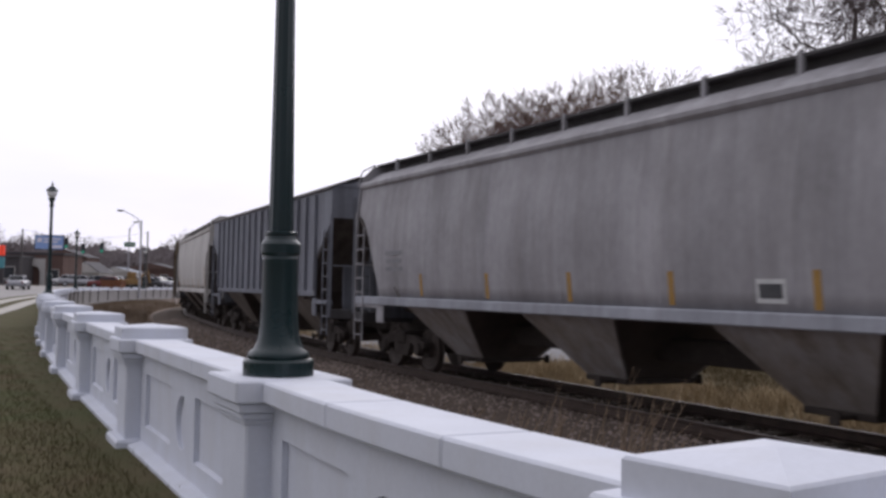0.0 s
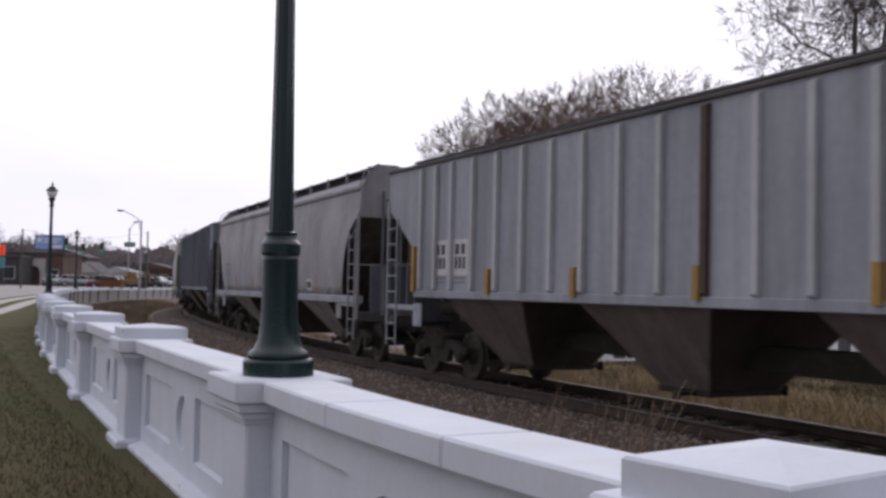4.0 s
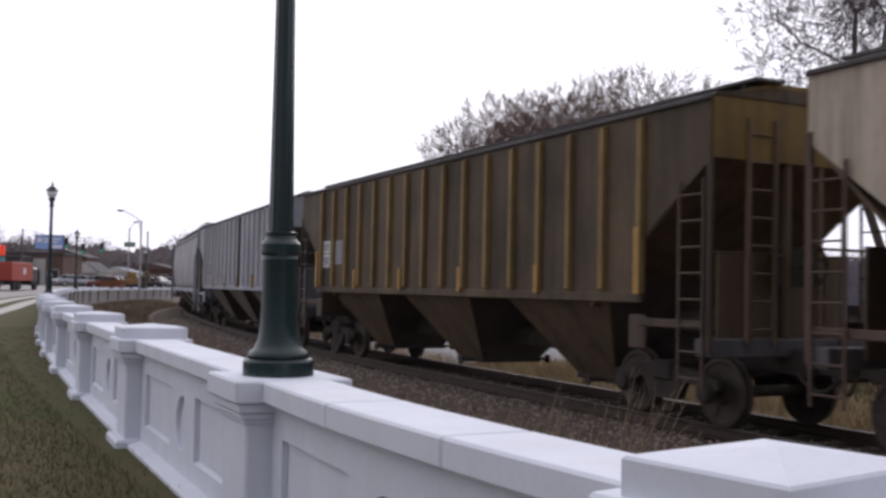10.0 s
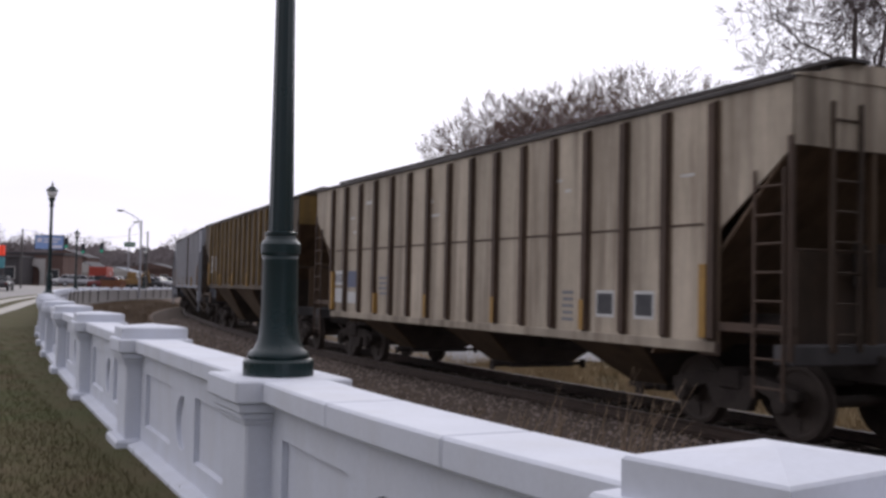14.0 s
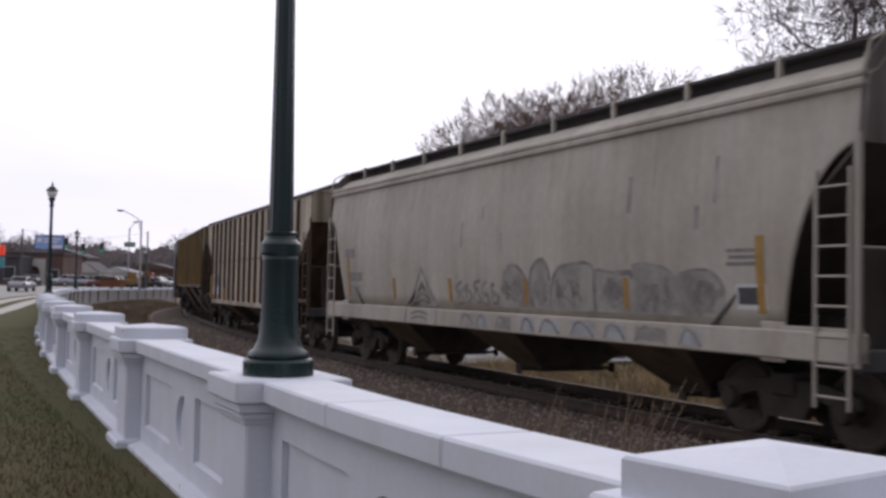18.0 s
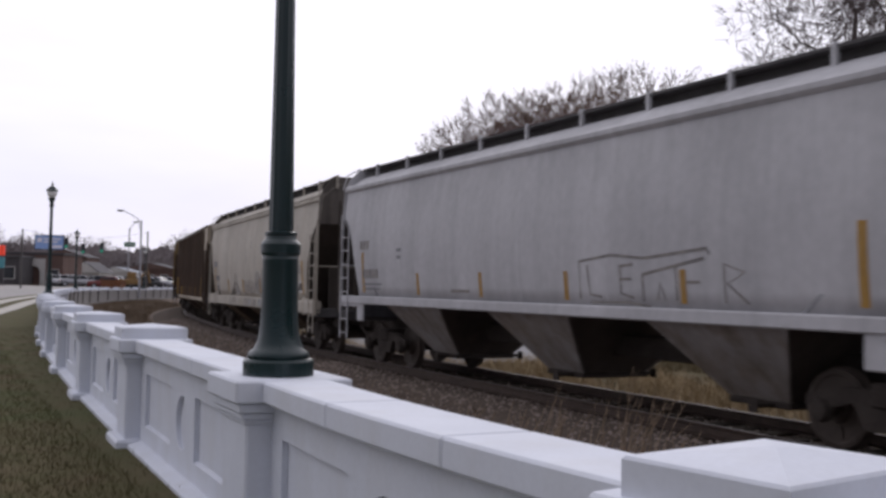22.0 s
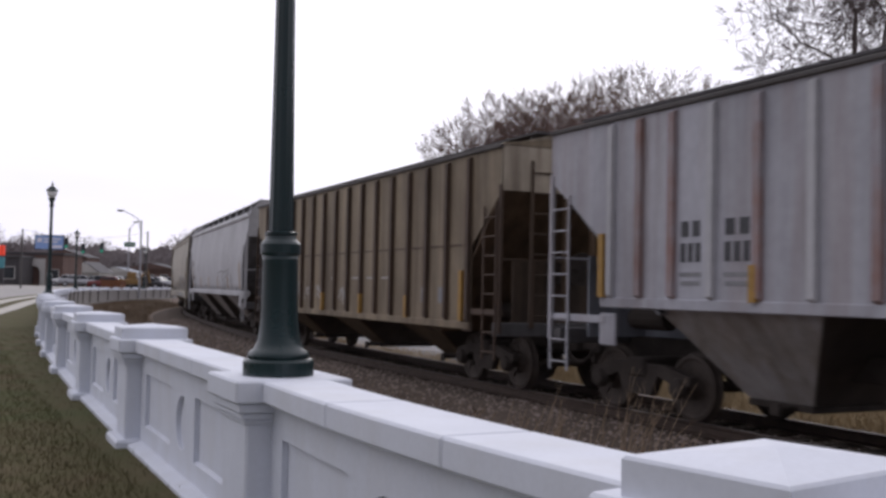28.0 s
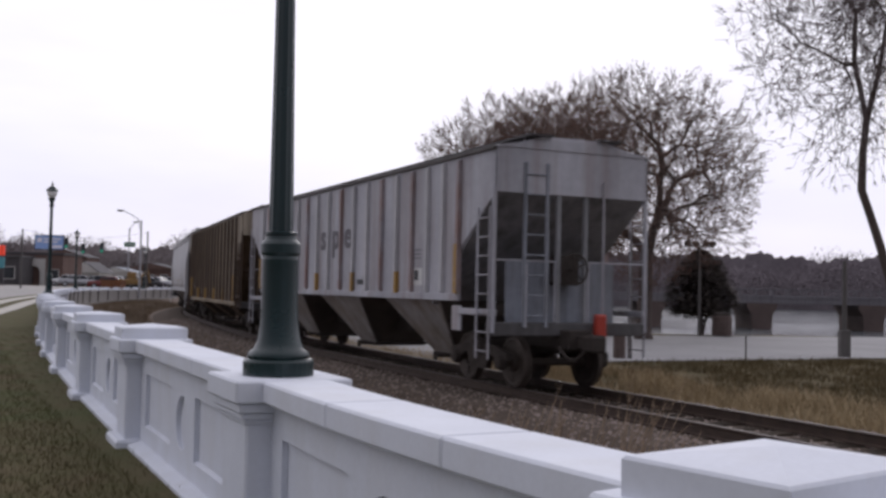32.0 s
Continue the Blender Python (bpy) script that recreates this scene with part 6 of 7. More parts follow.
def far_woods(name, p0, p1, base, height, seed, label, pitch=4.0, rows=4, sprays=420, size=1.0, material=M_WOODS):
    """A band of bare trees far off: rounded crowns of many small twig sprays over thin stems, with an uneven top."""
    rng = random.Random(seed)
    a, b = Vector(p0), Vector(p1)
    d = b - a
    ln = d.length
    d.normalize()
    n = Vector((-d.y, d.x, 0))
    vs, fs = [], []
    for row in range(rows):
        for i in range(int(ln / pitch)):
            u = (i + rng.random()) * pitch
            c = a + d * u + n * (row * 5 + rng.uniform(0, 4))
            h = height * (0.78 + 0.12 * math.sin(u * 0.05 + seed) + 0.1 * math.sin(u * 0.17 + 2 * seed)) * rng.uniform(0.75, 1.08)
            r = h * rng.uniform(0.26, 0.4)
            k = len(vs)
            w = 0.14
            vs += [c - d * w + Vector((0, 0, base)), c + d * w + Vector((0, 0, base)), c + Vector((0, 0, base + h * 0.9))]
            fs.append((k, k + 1, k + 2))
            for j in range(sprays):
                g = Vector((rng.gauss(0, 1), rng.gauss(0, 1), rng.gauss(0, 1))).normalized() * rng.random() ** 0.45
                p = c + Vector((g.x * r, g.y * r, base + h * 0.56 + g.z * h * 0.46))
                o = Vector((g.x + rng.gauss(0, 0.9), g.y + rng.gauss(0, 0.9), 0.25 + g.z + rng.gauss(0, 0.7))).normalized() * size * rng.uniform(0.6, 1.6)
                q = (d * rng.uniform(0.05, 0.12) + n * rng.gauss(0, 0.04)) * size
                k = len(vs)
                vs += [p - q, p + q, p + o]
                fs.append((k, k + 1, k + 2))
    return tagged(raw(name, vs, fs, material), label, "woods", kind="stuff")


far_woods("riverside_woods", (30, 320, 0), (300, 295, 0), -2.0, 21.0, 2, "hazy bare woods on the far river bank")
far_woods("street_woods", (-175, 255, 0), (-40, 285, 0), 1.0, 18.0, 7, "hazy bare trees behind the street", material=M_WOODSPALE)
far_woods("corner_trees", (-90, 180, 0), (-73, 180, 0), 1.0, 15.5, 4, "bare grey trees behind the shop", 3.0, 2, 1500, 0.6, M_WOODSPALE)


def distance(name, p0, p1, z0, z1, material, label):
    """A low far-off belt of trees with a ragged top."""
    a, b = Vector(p0), Vector(p1)
    rng = random.Random(12)
    n = 1100
    vs, fs = [], []
    for i in range(n + 1):
        p = a + (b - a) * i / n
        top = z1 * (0.88 + 0.05 * math.sin(i * 0.06) + 0.04 * math.sin(i * 0.19) + 0.02 * math.sin(i * 0.71)) + rng.uniform(-0.35, 0.35)
        vs += [(p.x, p.y, z0), (p.x, p.y, top)]
    fs = [(2 * i, 2 * i + 2, 2 * i + 3, 2 * i + 1) for i in range(n)]
    tagged(raw(name, vs, fs, material), label, "tree belt", kind="structure")


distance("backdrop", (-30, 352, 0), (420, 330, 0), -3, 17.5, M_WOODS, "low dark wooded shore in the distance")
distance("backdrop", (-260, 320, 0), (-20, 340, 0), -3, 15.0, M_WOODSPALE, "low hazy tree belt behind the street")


def pole(x, y, z, h, r, label, name="utility_pole"):
    p = empty(name, Matrix.Translation((x, y, z)))
    bm = bmesh.new()
    tube(bm, (0, 0, -0.2), (0, 0, h), r, r * 0.8, 10)
    part("shaft", bm, M_POLE, p)
    return tagged(p, label, "pole")


pole(6.05, 32.4, -0.36, 3.6, 0.07, "weathered grey timber post at the car park's edge", "wooden_post")
p2 = pole(14.2, 35.6, -0.36, 3.4, 0.09, "weathered grey post with a small base at the car park's edge", "wooden_post")
bm = bmesh.new()
bbox(bm, -0.17, 0.17, -0.17, 0.17, 0.0, 0.95, 0.02)
part("sleeve", bm, M_POLE, p2)


stub = empty("marker_post", Matrix.Translation((9.95, 33.0, -0.36)))
bm = bmesh.new()
tube(bm, (0, 0, -0.1), (0, 0, 0.78), 0.03, 0.026, 8)
part("shaft", bm, M_POLE, stub)
bm = bmesh.new()
lathe(bm, [(0.034, 0.76), (0.034, 0.80), (0.01, 0.82)], 10)
part("cap", bm, M_POLE, stub)
tagged(stub, "thin grey marker post at the car park's edge", "post")


def lot_light(x, y):
    p = empty("parking_light", Matrix.Translation((x, y, -0.36)))
    bm = bmesh.new()
    tube(bm, (0, 0, 0), (0, 0, 4.6), 0.08, 0.06, 10)
    part("shaft", bm, M_POLE, p)
    bm = bmesh.new()
    bbox(bm, -0.75, 0.75, -0.05, 0.05, 4.5, 4.6, 0.02)
    part("crossarm", bm, M_POLE, p)
    for xx in (-0.62, -0.2, 0.3, 0.66):
        bm = bmesh.new()
        bbox(bm, xx - 0.16, xx + 0.16, -0.12, 0.16, 4.60, 4.82, 0.04)
        part("floodlight", bm, M_RUNNING, p)
    tagged(p, "dark floodlight mast with four lamps in the car park", "light mast")


lot_light(13.0, 51.0)
bin_ = empty("litter_bin", Matrix.Translation((14.3, 51.5, -0.36)))
bm = bmesh.new()
lathe(bm, [(0.42, 0.0), (0.50, 0.05), (0.50, 1.0), (0.46, 1.06)], 16)
part("drum", bm, M_PIERB, bin_)
bm = bmesh.new()
lathe(bm, [(0.47, 1.06), (0.40, 1.16), (0.1, 1.22)], 16)
part("lid", bm, M_RUNNING, bin_)
tagged(bin_, "brown drum litter bin at the car park's edge", "litter bin")
post = empty("bollard", Matrix.Translation((5.7, 32.3, -0.36)))
bm = bmesh.new()
lathe(bm, [(0.20, 0.0), (0.20, 0.75), (0.14, 0.82), (0.04, 0.85)], 14)
part("body", bm, M_PIERB, post)
tagged(post, "short brown bollard beside the timber post", "bollard")


# ---------------------------------------------------------------- grass and weeds
def blades(name, place, count, seed, hmin, hmax, width, material, label, lean=0.35):
    rng = random.Random(seed)
    vs, fs = [], []
    for i in range(count):
        x, y, z = place(rng)
        h = rng.uniform(hmin, hmax) * rng.uniform(0.6, 1.0)
        a = rng.uniform(0, math.tau)
        w = width * rng.uniform(0.6, 1.3)
        dx, dy = rng.gauss(0, lean) * h, rng.gauss(0, lean) * h
        k = len(vs)
        vs += [(x - w * math.cos(a), y - w * math.sin(a), z - 0.02), (x + w * math.cos(a), y + w * math.sin(a), z - 0.02), (x + dx, y + dy, z + h)]
        fs.append((k, k + 1, k + 2))
    return tagged(raw(name, vs, fs, material), label, "grass", kind="stuff")


def on_lawn(rng):
    d = 34 * rng.random() ** 1.3 - 2.0
    p, h = wall_line(d)
    o = rng.uniform(0.15, 1.0) * (2.2 + 0.25 * max(0.0, d)) if rng.random() < 0.7 else rng.uniform(0.2, 7.0)
    return p.x - math.cos(h) * o, p.y - math.sin(h) * o, LAWN_Z + left_rise(p.x, p.y) + lawn_rise(d, o)


def beside_track(lo, hi, s0, s1, power=1.0, patchy=0.7, seed=0.0):
    def f(rng):
        s = s0 + (s1 - s0) * rng.random() ** power
        o = rng.uniform(lo, hi)
        x, y, h = on_line(s, o)
        for tries in range(14):
            if o < -3 and y > float(np.interp(x, (-40, -2, 6, 20, 60), (26, 27.2, 30.7, 37.0, 54.7))):
                pass
            elif noise.noise(Vector((x * patchy, y * patchy, seed))) > rng.uniform(-0.55, 0.35):
                break
            s = s0 + (s1 - s0) * rng.random() ** power
            o = rng.uniform(lo, hi)
            x, y, h = on_line(s, o)
        z = ground_height(x, y)
        if 1.75 < abs(o) < 2.9:
            z = max(z, float(np.interp(abs(o), (1.75, 1.95, 2.9), (-0.18, -0.185, -0.46))))
        if 2.9 < o < 8.4:
            z = float(np.interp(o, bank_offs, bank_z))
        return x, y, z
    return f


blades("lawn_grass", on_lawn, 70000, 1, 0.03, 0.075, 0.006, M_BLADE, "short olive and straw coloured spring lawn grass")
blades("dark_grass", beside_track(-17.5, -3.6, -14, 46, seed=3.0), 60000, 12, 0.05, 0.22, 0.012, M_OLIVE, "dull brown grass towards the car park", 0.4)
blades("dry_grass", beside_track(-5.6, -2.3, -12, 60, seed=7.0, patchy=0.9), 30000, 2, 0.10, 0.55, 0.009, M_STRAW, "tall dry straw grass beyond the track", 0.5)
blades("far_weeds", beside_track(3.0, 7.2, 40, 100, seed=5.0), 14000, 21, 0.10, 0.34, 0.02, M_WEED, "dead brown weeds below the curving wall", 0.5)
blades("dead_weeds", beside_track(2.0, 7.0, -4, 48, seed=2.0, patchy=1.1), 8000, 3, 0.06, 0.32, 0.008, M_WEED, "dead brown weeds between wall and track", 0.5)


def weed_clump(x, y, z, h, seed, count=20, lean=(0.25, 0.0)):
    rng = random.Random(seed)
    tw = Twigs()
    for i in range(count):
        p = Vector((rng.gauss(0, 0.12), rng.gauss(0, 0.12), 0))
        d = Vector((lean[0] + rng.gauss(0, 0.22), lean[1] + rng.gauss(0, 0.22), 1)).normalized()
        n = 4
        hh = h * rng.uniform(0.5, 1.0)
        r = 0.0075
        for k in range(n):
            q = p + d * hh / n
            tw.tube(p, q, r, r * 0.8, 3)
            if k > 1:
                for j in range(2):
                    e = (d + Vector((rng.gauss(0, 0.5), rng.gauss(0, 0.5), 0.2))).normalized()
                    tw.tube(q, q + e * hh * 0.14, r * 0.7, r * 0.3, 3)
            p, r = q, r * 0.8
            d = (d + Vector((rng.gauss(0.03, 0.08), rng.gauss(0, 0.08), -0.02))).normalized()
    weed = raw("weed_clump", [v + Vector((x, y, z)) for v in tw.v], tw.f, M_STALK)
    return tagged(weed, "tall dead straw coloured weeds by the track", "weeds", "weed clumps by the track", kind="stuff")


for i, (x, y, h, n) in enumerate(((1.48, 12.9, 0.8, 10), (1.95, 12.5, 0.7, 8), (2.10, 11.4, 1.05, 9), (2.30, 11.5, 1.15, 10), (1.0, 13.6, 0.5, 8), (2.75, 11.4, 0.45, 8), (0.35, 14.6, 0.4, 8))):
    weed_clump(x, y, -0.25, h, 40 + i, n)


def ballast_stones():
    rng = random.Random(9)
    vs, fs = [], []
    for i in range(34000):
        s = -6 + 58 * rng.random() ** 1.6
        o = rng.uniform(-2.9, 2.95) if i % 2 else rng.uniform(2.6, 6.5)
        x, y, h = on_line(s, o)
        z = float(np.interp(abs(o), (0.85, 1.0, 1.95, 2.9), (-0.20, -0.16, -0.185, -0.46)))
        if o > 2.95:
            z = float(np.interp(o, bank_offs, bank_z)) + 0.03 * math.sin(s * 1.7 + o * 3)
        r = rng.uniform(0.018, 0.045)
        a = rng.uniform(0, math.tau)
        k = len(vs)
        c, sn = math.cos(a) * r, math.sin(a) * r
        vs += [(x + c, y + sn, z), (x - sn, y + c, z - 0.3 * r), (x - c, y - sn, z), (x + sn, y - c, z + 0.2 * r), (x + 0.3 * c, y + 0.2 * r, z + r * rng.uniform(0.5, 1.0))]
        fs += [(k, k + 1, k + 4), (k + 1, k + 2, k + 4), (k + 2, k + 3, k + 4), (k + 3, k, k + 4)]
    tagged(raw("ballast_stones", vs, fs, M_STONE), "loose brown grey ballast stones round the rails", "ballast", kind="stuff")


ballast_stones()


# ---------------------------------------------------------------- the street: shops, signs, signals, vehicles
def column(px, r):
    """World x of a bearing given as a column across the view, at the distance r ahead."""
    return r * (px - 785.3) / 1784.3


def street_z(r):
    return LAWN_Z + left_rise(0, r) - 0.075


C_BRICK = surface("dark_red_brick", (0.165, 0.105, 0.09), (0.115, 0.075, 0.066), 0.9, scale=0.8, fine=9, bump=0.2)
C_DARK = surface("dark_slate_cladding", (0.085, 0.078, 0.082), (0.06, 0.056, 0.06), 0.8, scale=0.6, fine=8)
C_WHITE = surface("white_render", (0.62, 0.60, 0.58), (0.5, 0.49, 0.48), 0.8, scale=0.5, fine=9, bump=0.05)
C_BLUEGREY = surface("blue_grey_siding", (0.21, 0.23, 0.27), (0.17, 0.19, 0.22), 0.7, scale=0.5, fine=9, bump=0.05)
C_ROOF = surface("grey_shingles", (0.12, 0.115, 0.12), (0.085, 0.08, 0.085), 0.9, scale=1, fine=12)
C_PANE = surface("dark_window_glass", (0.02, 0.024, 0.03), (0.03, 0.034, 0.04), 0.08, scale=1, bump=0, spec=0.8)
C_TYRE = surface("black_tyre_rubber", (0.02, 0.02, 0.02), (0.03, 0.03, 0.03), 0.9, scale=4, bump=0.05)
C_ORANGE = surface("orange_machine_paint", (0.20, 0.075, 0.03), (0.13, 0.055, 0.03), 0.6, scale=1.5, bump=0.02)
C_YELLOW = surface("yellow_machine_paint", (0.24, 0.14, 0.045), (0.17, 0.10, 0.04), 0.6, scale=1.5, bump=0.02)
C_TRUCKRED = surface("orange_red_truck_paint", (0.36, 0.055, 0.035), (0.28, 0.048, 0.034), 0.55, scale=0.8, bump=0.01)
C_SILVER = surface("silver_car_paint", (0.36, 0.36, 0.38), (0.31, 0.31, 0.33), 0.3, metal=0.5, scale=1, bump=0)
C_CARWHITE = surface("white_car_paint", (0.66, 0.66, 0.66), (0.6, 0.6, 0.6), 0.3, scale=1, bump=0)
C_CARDARK = surface("dark_car_paint", (0.03, 0.03, 0.036), (0.045, 0.04, 0.045), 0.3, scale=1, bump=0)
C_CARRED = surface("dark_red_car_paint", (0.16, 0.025, 0.02), (0.12, 0.02, 0.02), 0.3, scale=1, bump=0)
C_TEAL = surface("teal_sign_panel", (0.10, 0.32, 0.36), (0.08, 0.26, 0.3), 0.6, scale=1, bump=0)
C_SIGNGREEN = surface("green_street_sign", (0.02, 0.16, 0.09), (0.02, 0.12, 0.07), 0.6, scale=1, bump=0)
C_REDSIGN = glow("lit_red_sign", (0.75, 0.06, 0.03), 0.35)
C_SCREEN = glow("lit_blue_screen", (0.13, 0.19, 0.36), 0.45)
C_SCREENPALE = glow("lit_pale_screen", (0.38, 0.36, 0.42), 0.45)
C_GREENLAMP = glow("green_signal_lamp", (0.03, 0.35, 0.22), 0.5)


def block_house(name, px, r, width, depth, height, m_wall, m_roof, label, gable=0.0, openings=(), arch=None):
    """A small building facing the viewer: walls, roof, and openings given as x, z, width, height."""
    x, z = column(px, r), street_z(r) - 0.1
    hs = empty(name, Matrix.Translation((x, r, z)))
    bm = bmesh.new()
    box(bm, -width / 2, width / 2, 0, depth, 0, height)
    part("wall", bm, m_wall, hs)
    bm = bmesh.new()
    if gable:
        prism(bm, [(-width / 2 - 0.3, height), (width / 2 + 0.3, height), (0, height + gable)], -0.3, depth + 0.3)
    else:
        bbox(bm, -width / 2 - 0.15, width / 2 + 0.15, -0.15, depth + 0.15, height, height + 0.35, 0.04)
    part("roof", bm, m_roof, hs)
    if gable:
        bm = bmesh.new()
        prism(bm, [(-width / 2, height), (width / 2, height), (0, height + gable * 0.93)], -0.32, -0.305)
        part("gable", bm, m_wall, hs)
    for (ox, oz, ow, oh) in openings:
        win = empty("window")
        win.parent = hs
        bm = bmesh.new()
        for a, b, c, d in ((-ow / 2 - 0.1, ow / 2 + 0.1, oh / 2, oh / 2 + 0.1), (-ow / 2 - 0.1, ow / 2 + 0.1, -oh / 2 - 0.1, -oh / 2), (-ow / 2 - 0.1, -ow / 2, -oh / 2, oh / 2), (ow / 2, ow / 2 + 0.1, -oh / 2, oh / 2)):
            box(bm, ox + a, ox + b, -0.06, 0.0, oz + c, oz + d)
        part("frame", bm, C_WHITE, win)
        bm = bmesh.new()
        box(bm, ox - ow / 2, ox + ow / 2, -0.03, -0.004, oz - oh / 2, oz + oh / 2)
        part("pane", bm, C_PANE, win)
    if arch:
        ax, aw, ah = arch
        bm = bmesh.new()
        n = 12
        outer = [(-aw, 0), (-aw, ah * 1.12), (aw, ah * 1.12), (aw, 0)]
        w2 = aw * 0.6
        inner = [(w2, 0)] + [(w2 * math.cos(k * math.pi / n), ah * 0.55 + w2 * math.sin(k * math.pi / n)) for k in range(n + 1)] + [(-w2, 0)]
        prism(bm, [(ax + u, v) for u, v in outer + inner], -0.45, -0.005)
        part("arch", bm, C_WHITE, hs)
    return tagged(hs, label, "building")


block_house("shop", 60, 150, 9.0, 8, 4.6, C_BRICK, C_DARK, "low dark red brick shop with a white arched entrance", openings=((3.2, 1.7, 1.4, 1.4), (-3.2, 1.7, 1.6, 1.5)), arch=(0.35, 1.55, 3.6))
block_house("shop", 6, 145, 5.0, 8, 4.0, C_DARK, C_ROOF, "low dark slate shop at the street corner", openings=((1.0, 1.8, 1.6, 1.6),))
block_house("house", 152, 170, 5.0, 7, 2.3, C_WHITE, C_ROOF, "small white house with a grey gable roof", 1.9, ((-1.2, 1.3, 0.9, 1.1), (1.2, 1.3, 0.9, 1.1)))
block_house("house", 206, 190, 8.0, 7, 2.6, C_WHITE, C_BLUEGREY, "long low white building with a blue-grey roof", 1.1, ((-2.4, 1.4, 1.4, 1.1), (0, 1.4, 1.4, 1.1), (2.4, 1.4, 1.4, 1.1)))
block_house("house", 112, 200, 10.0, 7, 5.6, C_BRICK, C_ROOF, "dark brick house behind the street", 1.6, ((-2.6, 3.8, 1.2, 1.2), (0, 3.8, 1.2, 1.2), (2.6, 3.8, 1.2, 1.2)))
block_house("house", 268, 210, 12.0, 8, 3.6, C_BRICK, C_ROOF, "dark low brick building beyond the parked cars", 1.4, ((-3, 1.9, 1.4, 1.2), (0, 1.9, 1.4, 1.2), (3, 1.9, 1.4, 1.2)))


def pylon_sign():
    r = 120
    s = empty("pylon_sign", Matrix.Translation((column(1, r), r, street_z(r))))
    bm = bmesh.new()
    for xx in (-0.5, 0.5):
        box(bm, xx - 0.07, xx + 0.07, -0.07, 0.07, 0, 4.2)
    part("post", bm, C_DARK, s)
    bm = bmesh.new()
    bbox(bm, -0.6, 0.6, -0.16, 0.16, 3.6, 4.8, 0.05)
    part("upper_panel", bm, C_REDSIGN, s, "lit red panel")
    bm = bmesh.new()
    bbox(bm, -0.6, 0.6, -0.14, 0.14, 2.1, 3.4, 0.05)
    part("lower_panel", bm, C_TEAL, s)
    tagged(s, "pylon sign with lit red and teal panels", "sign")


def billboard():
    r = 165
    s = empty("billboard", Matrix.Translation((column(88, r), r, street_z(r))))
    bm = bmesh.new()
    tube(bm, (0, 0.3, -0.4), (0, 0.3, 5.9), 0.2, n=10)
    part("post", bm, C_DARK, s)
    bm = bmesh.new()
    bbox(bm, -2.45, 2.45, 0, 0.5, 5.75, 8.2, 0.05)
    part("cabinet", bm, C_DARK, s)
    bm = bmesh.new()
    box(bm, -2.3, 2.3, -0.03, -0.002, 5.87, 8.08)
    part("screen", bm, C_SCREEN, s, "lit blue display screen")
    for x0, x1, z0, z1 in ((-2.0, -1.2, 7.0, 7.7), (-0.9, 1.9, 7.4, 7.65), (-0.9, 1.4, 6.9, 7.15), (0.2, 2.1, 6.05, 6.5)):
        bm = bmesh.new()
        box(bm, x0, x1, -0.045, -0.031, z0, z1)
        part("screen_bar", bm, C_SCREENPALE, s)
    tagged(s, "electronic billboard with a lit blue screen on a post", "billboard")


pylon_sign()
billboard()


def signals():
    r = 108
    y_wire = street_z(r) + 5.6
    wire = empty("signal_wire", Matrix.Translation((0, r, 0)))
    pts = [(40, 6.3), (90, 5.75), (150, 5.5), (215, 5.75), (262, 6.3)]
    bm = bmesh.new()
    for (a, za), (b, zb) in zip(pts, pts[1:]):
        tube(bm, (column(a, r), 0, street_z(r) + za), (column(b, r), 0, street_z(r) + zb), 0.012, n=5)
    part("cable", bm, M_RUNNING, wire)
    for px in (40, 262):
        bm = bmesh.new()
        tube(bm, (column(px, r), 0, street_z(r) - 0.2), (column(px, r), 0, street_z(r) + 6.4), 0.1, 0.08, n=8)
        part("mast", bm, M_POLE, wire)
    tagged(wire, "span wire with two masts across the street", "signal wire")
    for px, drop in ((120, 5.55), (150, 5.0), (183, 5.15)):
        z = street_z(r) + drop - 1.15
        s = empty("traffic_light", Matrix.Translation((column(px, r), r - 0.2, z)))
        bm = bmesh.new()
        bbox(bm, -0.2, 0.2, -0.12, 0.12, 0, 1.1, 0.03)
        part("housing", bm, C_DARK, s)
        for k in range(3):
            bm = bmesh.new()
            lathe_y(bm, [(0.135, -0.16), (0.13, -0.12)], 12)
            o = part("lens", bm, C_GREENLAMP if k == 0 else C_PANE, s)
            o.matrix_basis = Matrix.Translation((0, 0, 0.2 + 0.35 * k))
        bm = bmesh.new()
        tube(bm, (0, 0.1, 1.08), (0, 0.2, 1.6), 0.03, n=6)
        part("hanger", bm, C_DARK, s)
        tagged(s, "dark traffic light showing green on the span wire", "traffic light", "traffic lights on the wire")
    sg = empty("street_sign", Matrix.Translation((column(231, r), r - 0.1, street_z(r) + 4.7)))
    bm = bmesh.new()
    bbox(bm, -0.6, 0.6, -0.02, 0.02, 0, 0.5, 0.01)
    part("plate", bm, C_SIGNGREEN, sg)
    bm = bmesh.new()
    box(bm, -0.45, 0.45, -0.026, -0.021, 0.2, 0.3)
    part("lettering_bar", bm, C_WHITE, sg)
    bm = bmesh.new()
    tube(bm, (0, 0, 0.48), (0, 0, 1.0), 0.025, n=6)
    part("hanger", bm, C_DARK, sg)
    tagged(sg, "green street name sign hanging from the wire", "street sign")


signals()


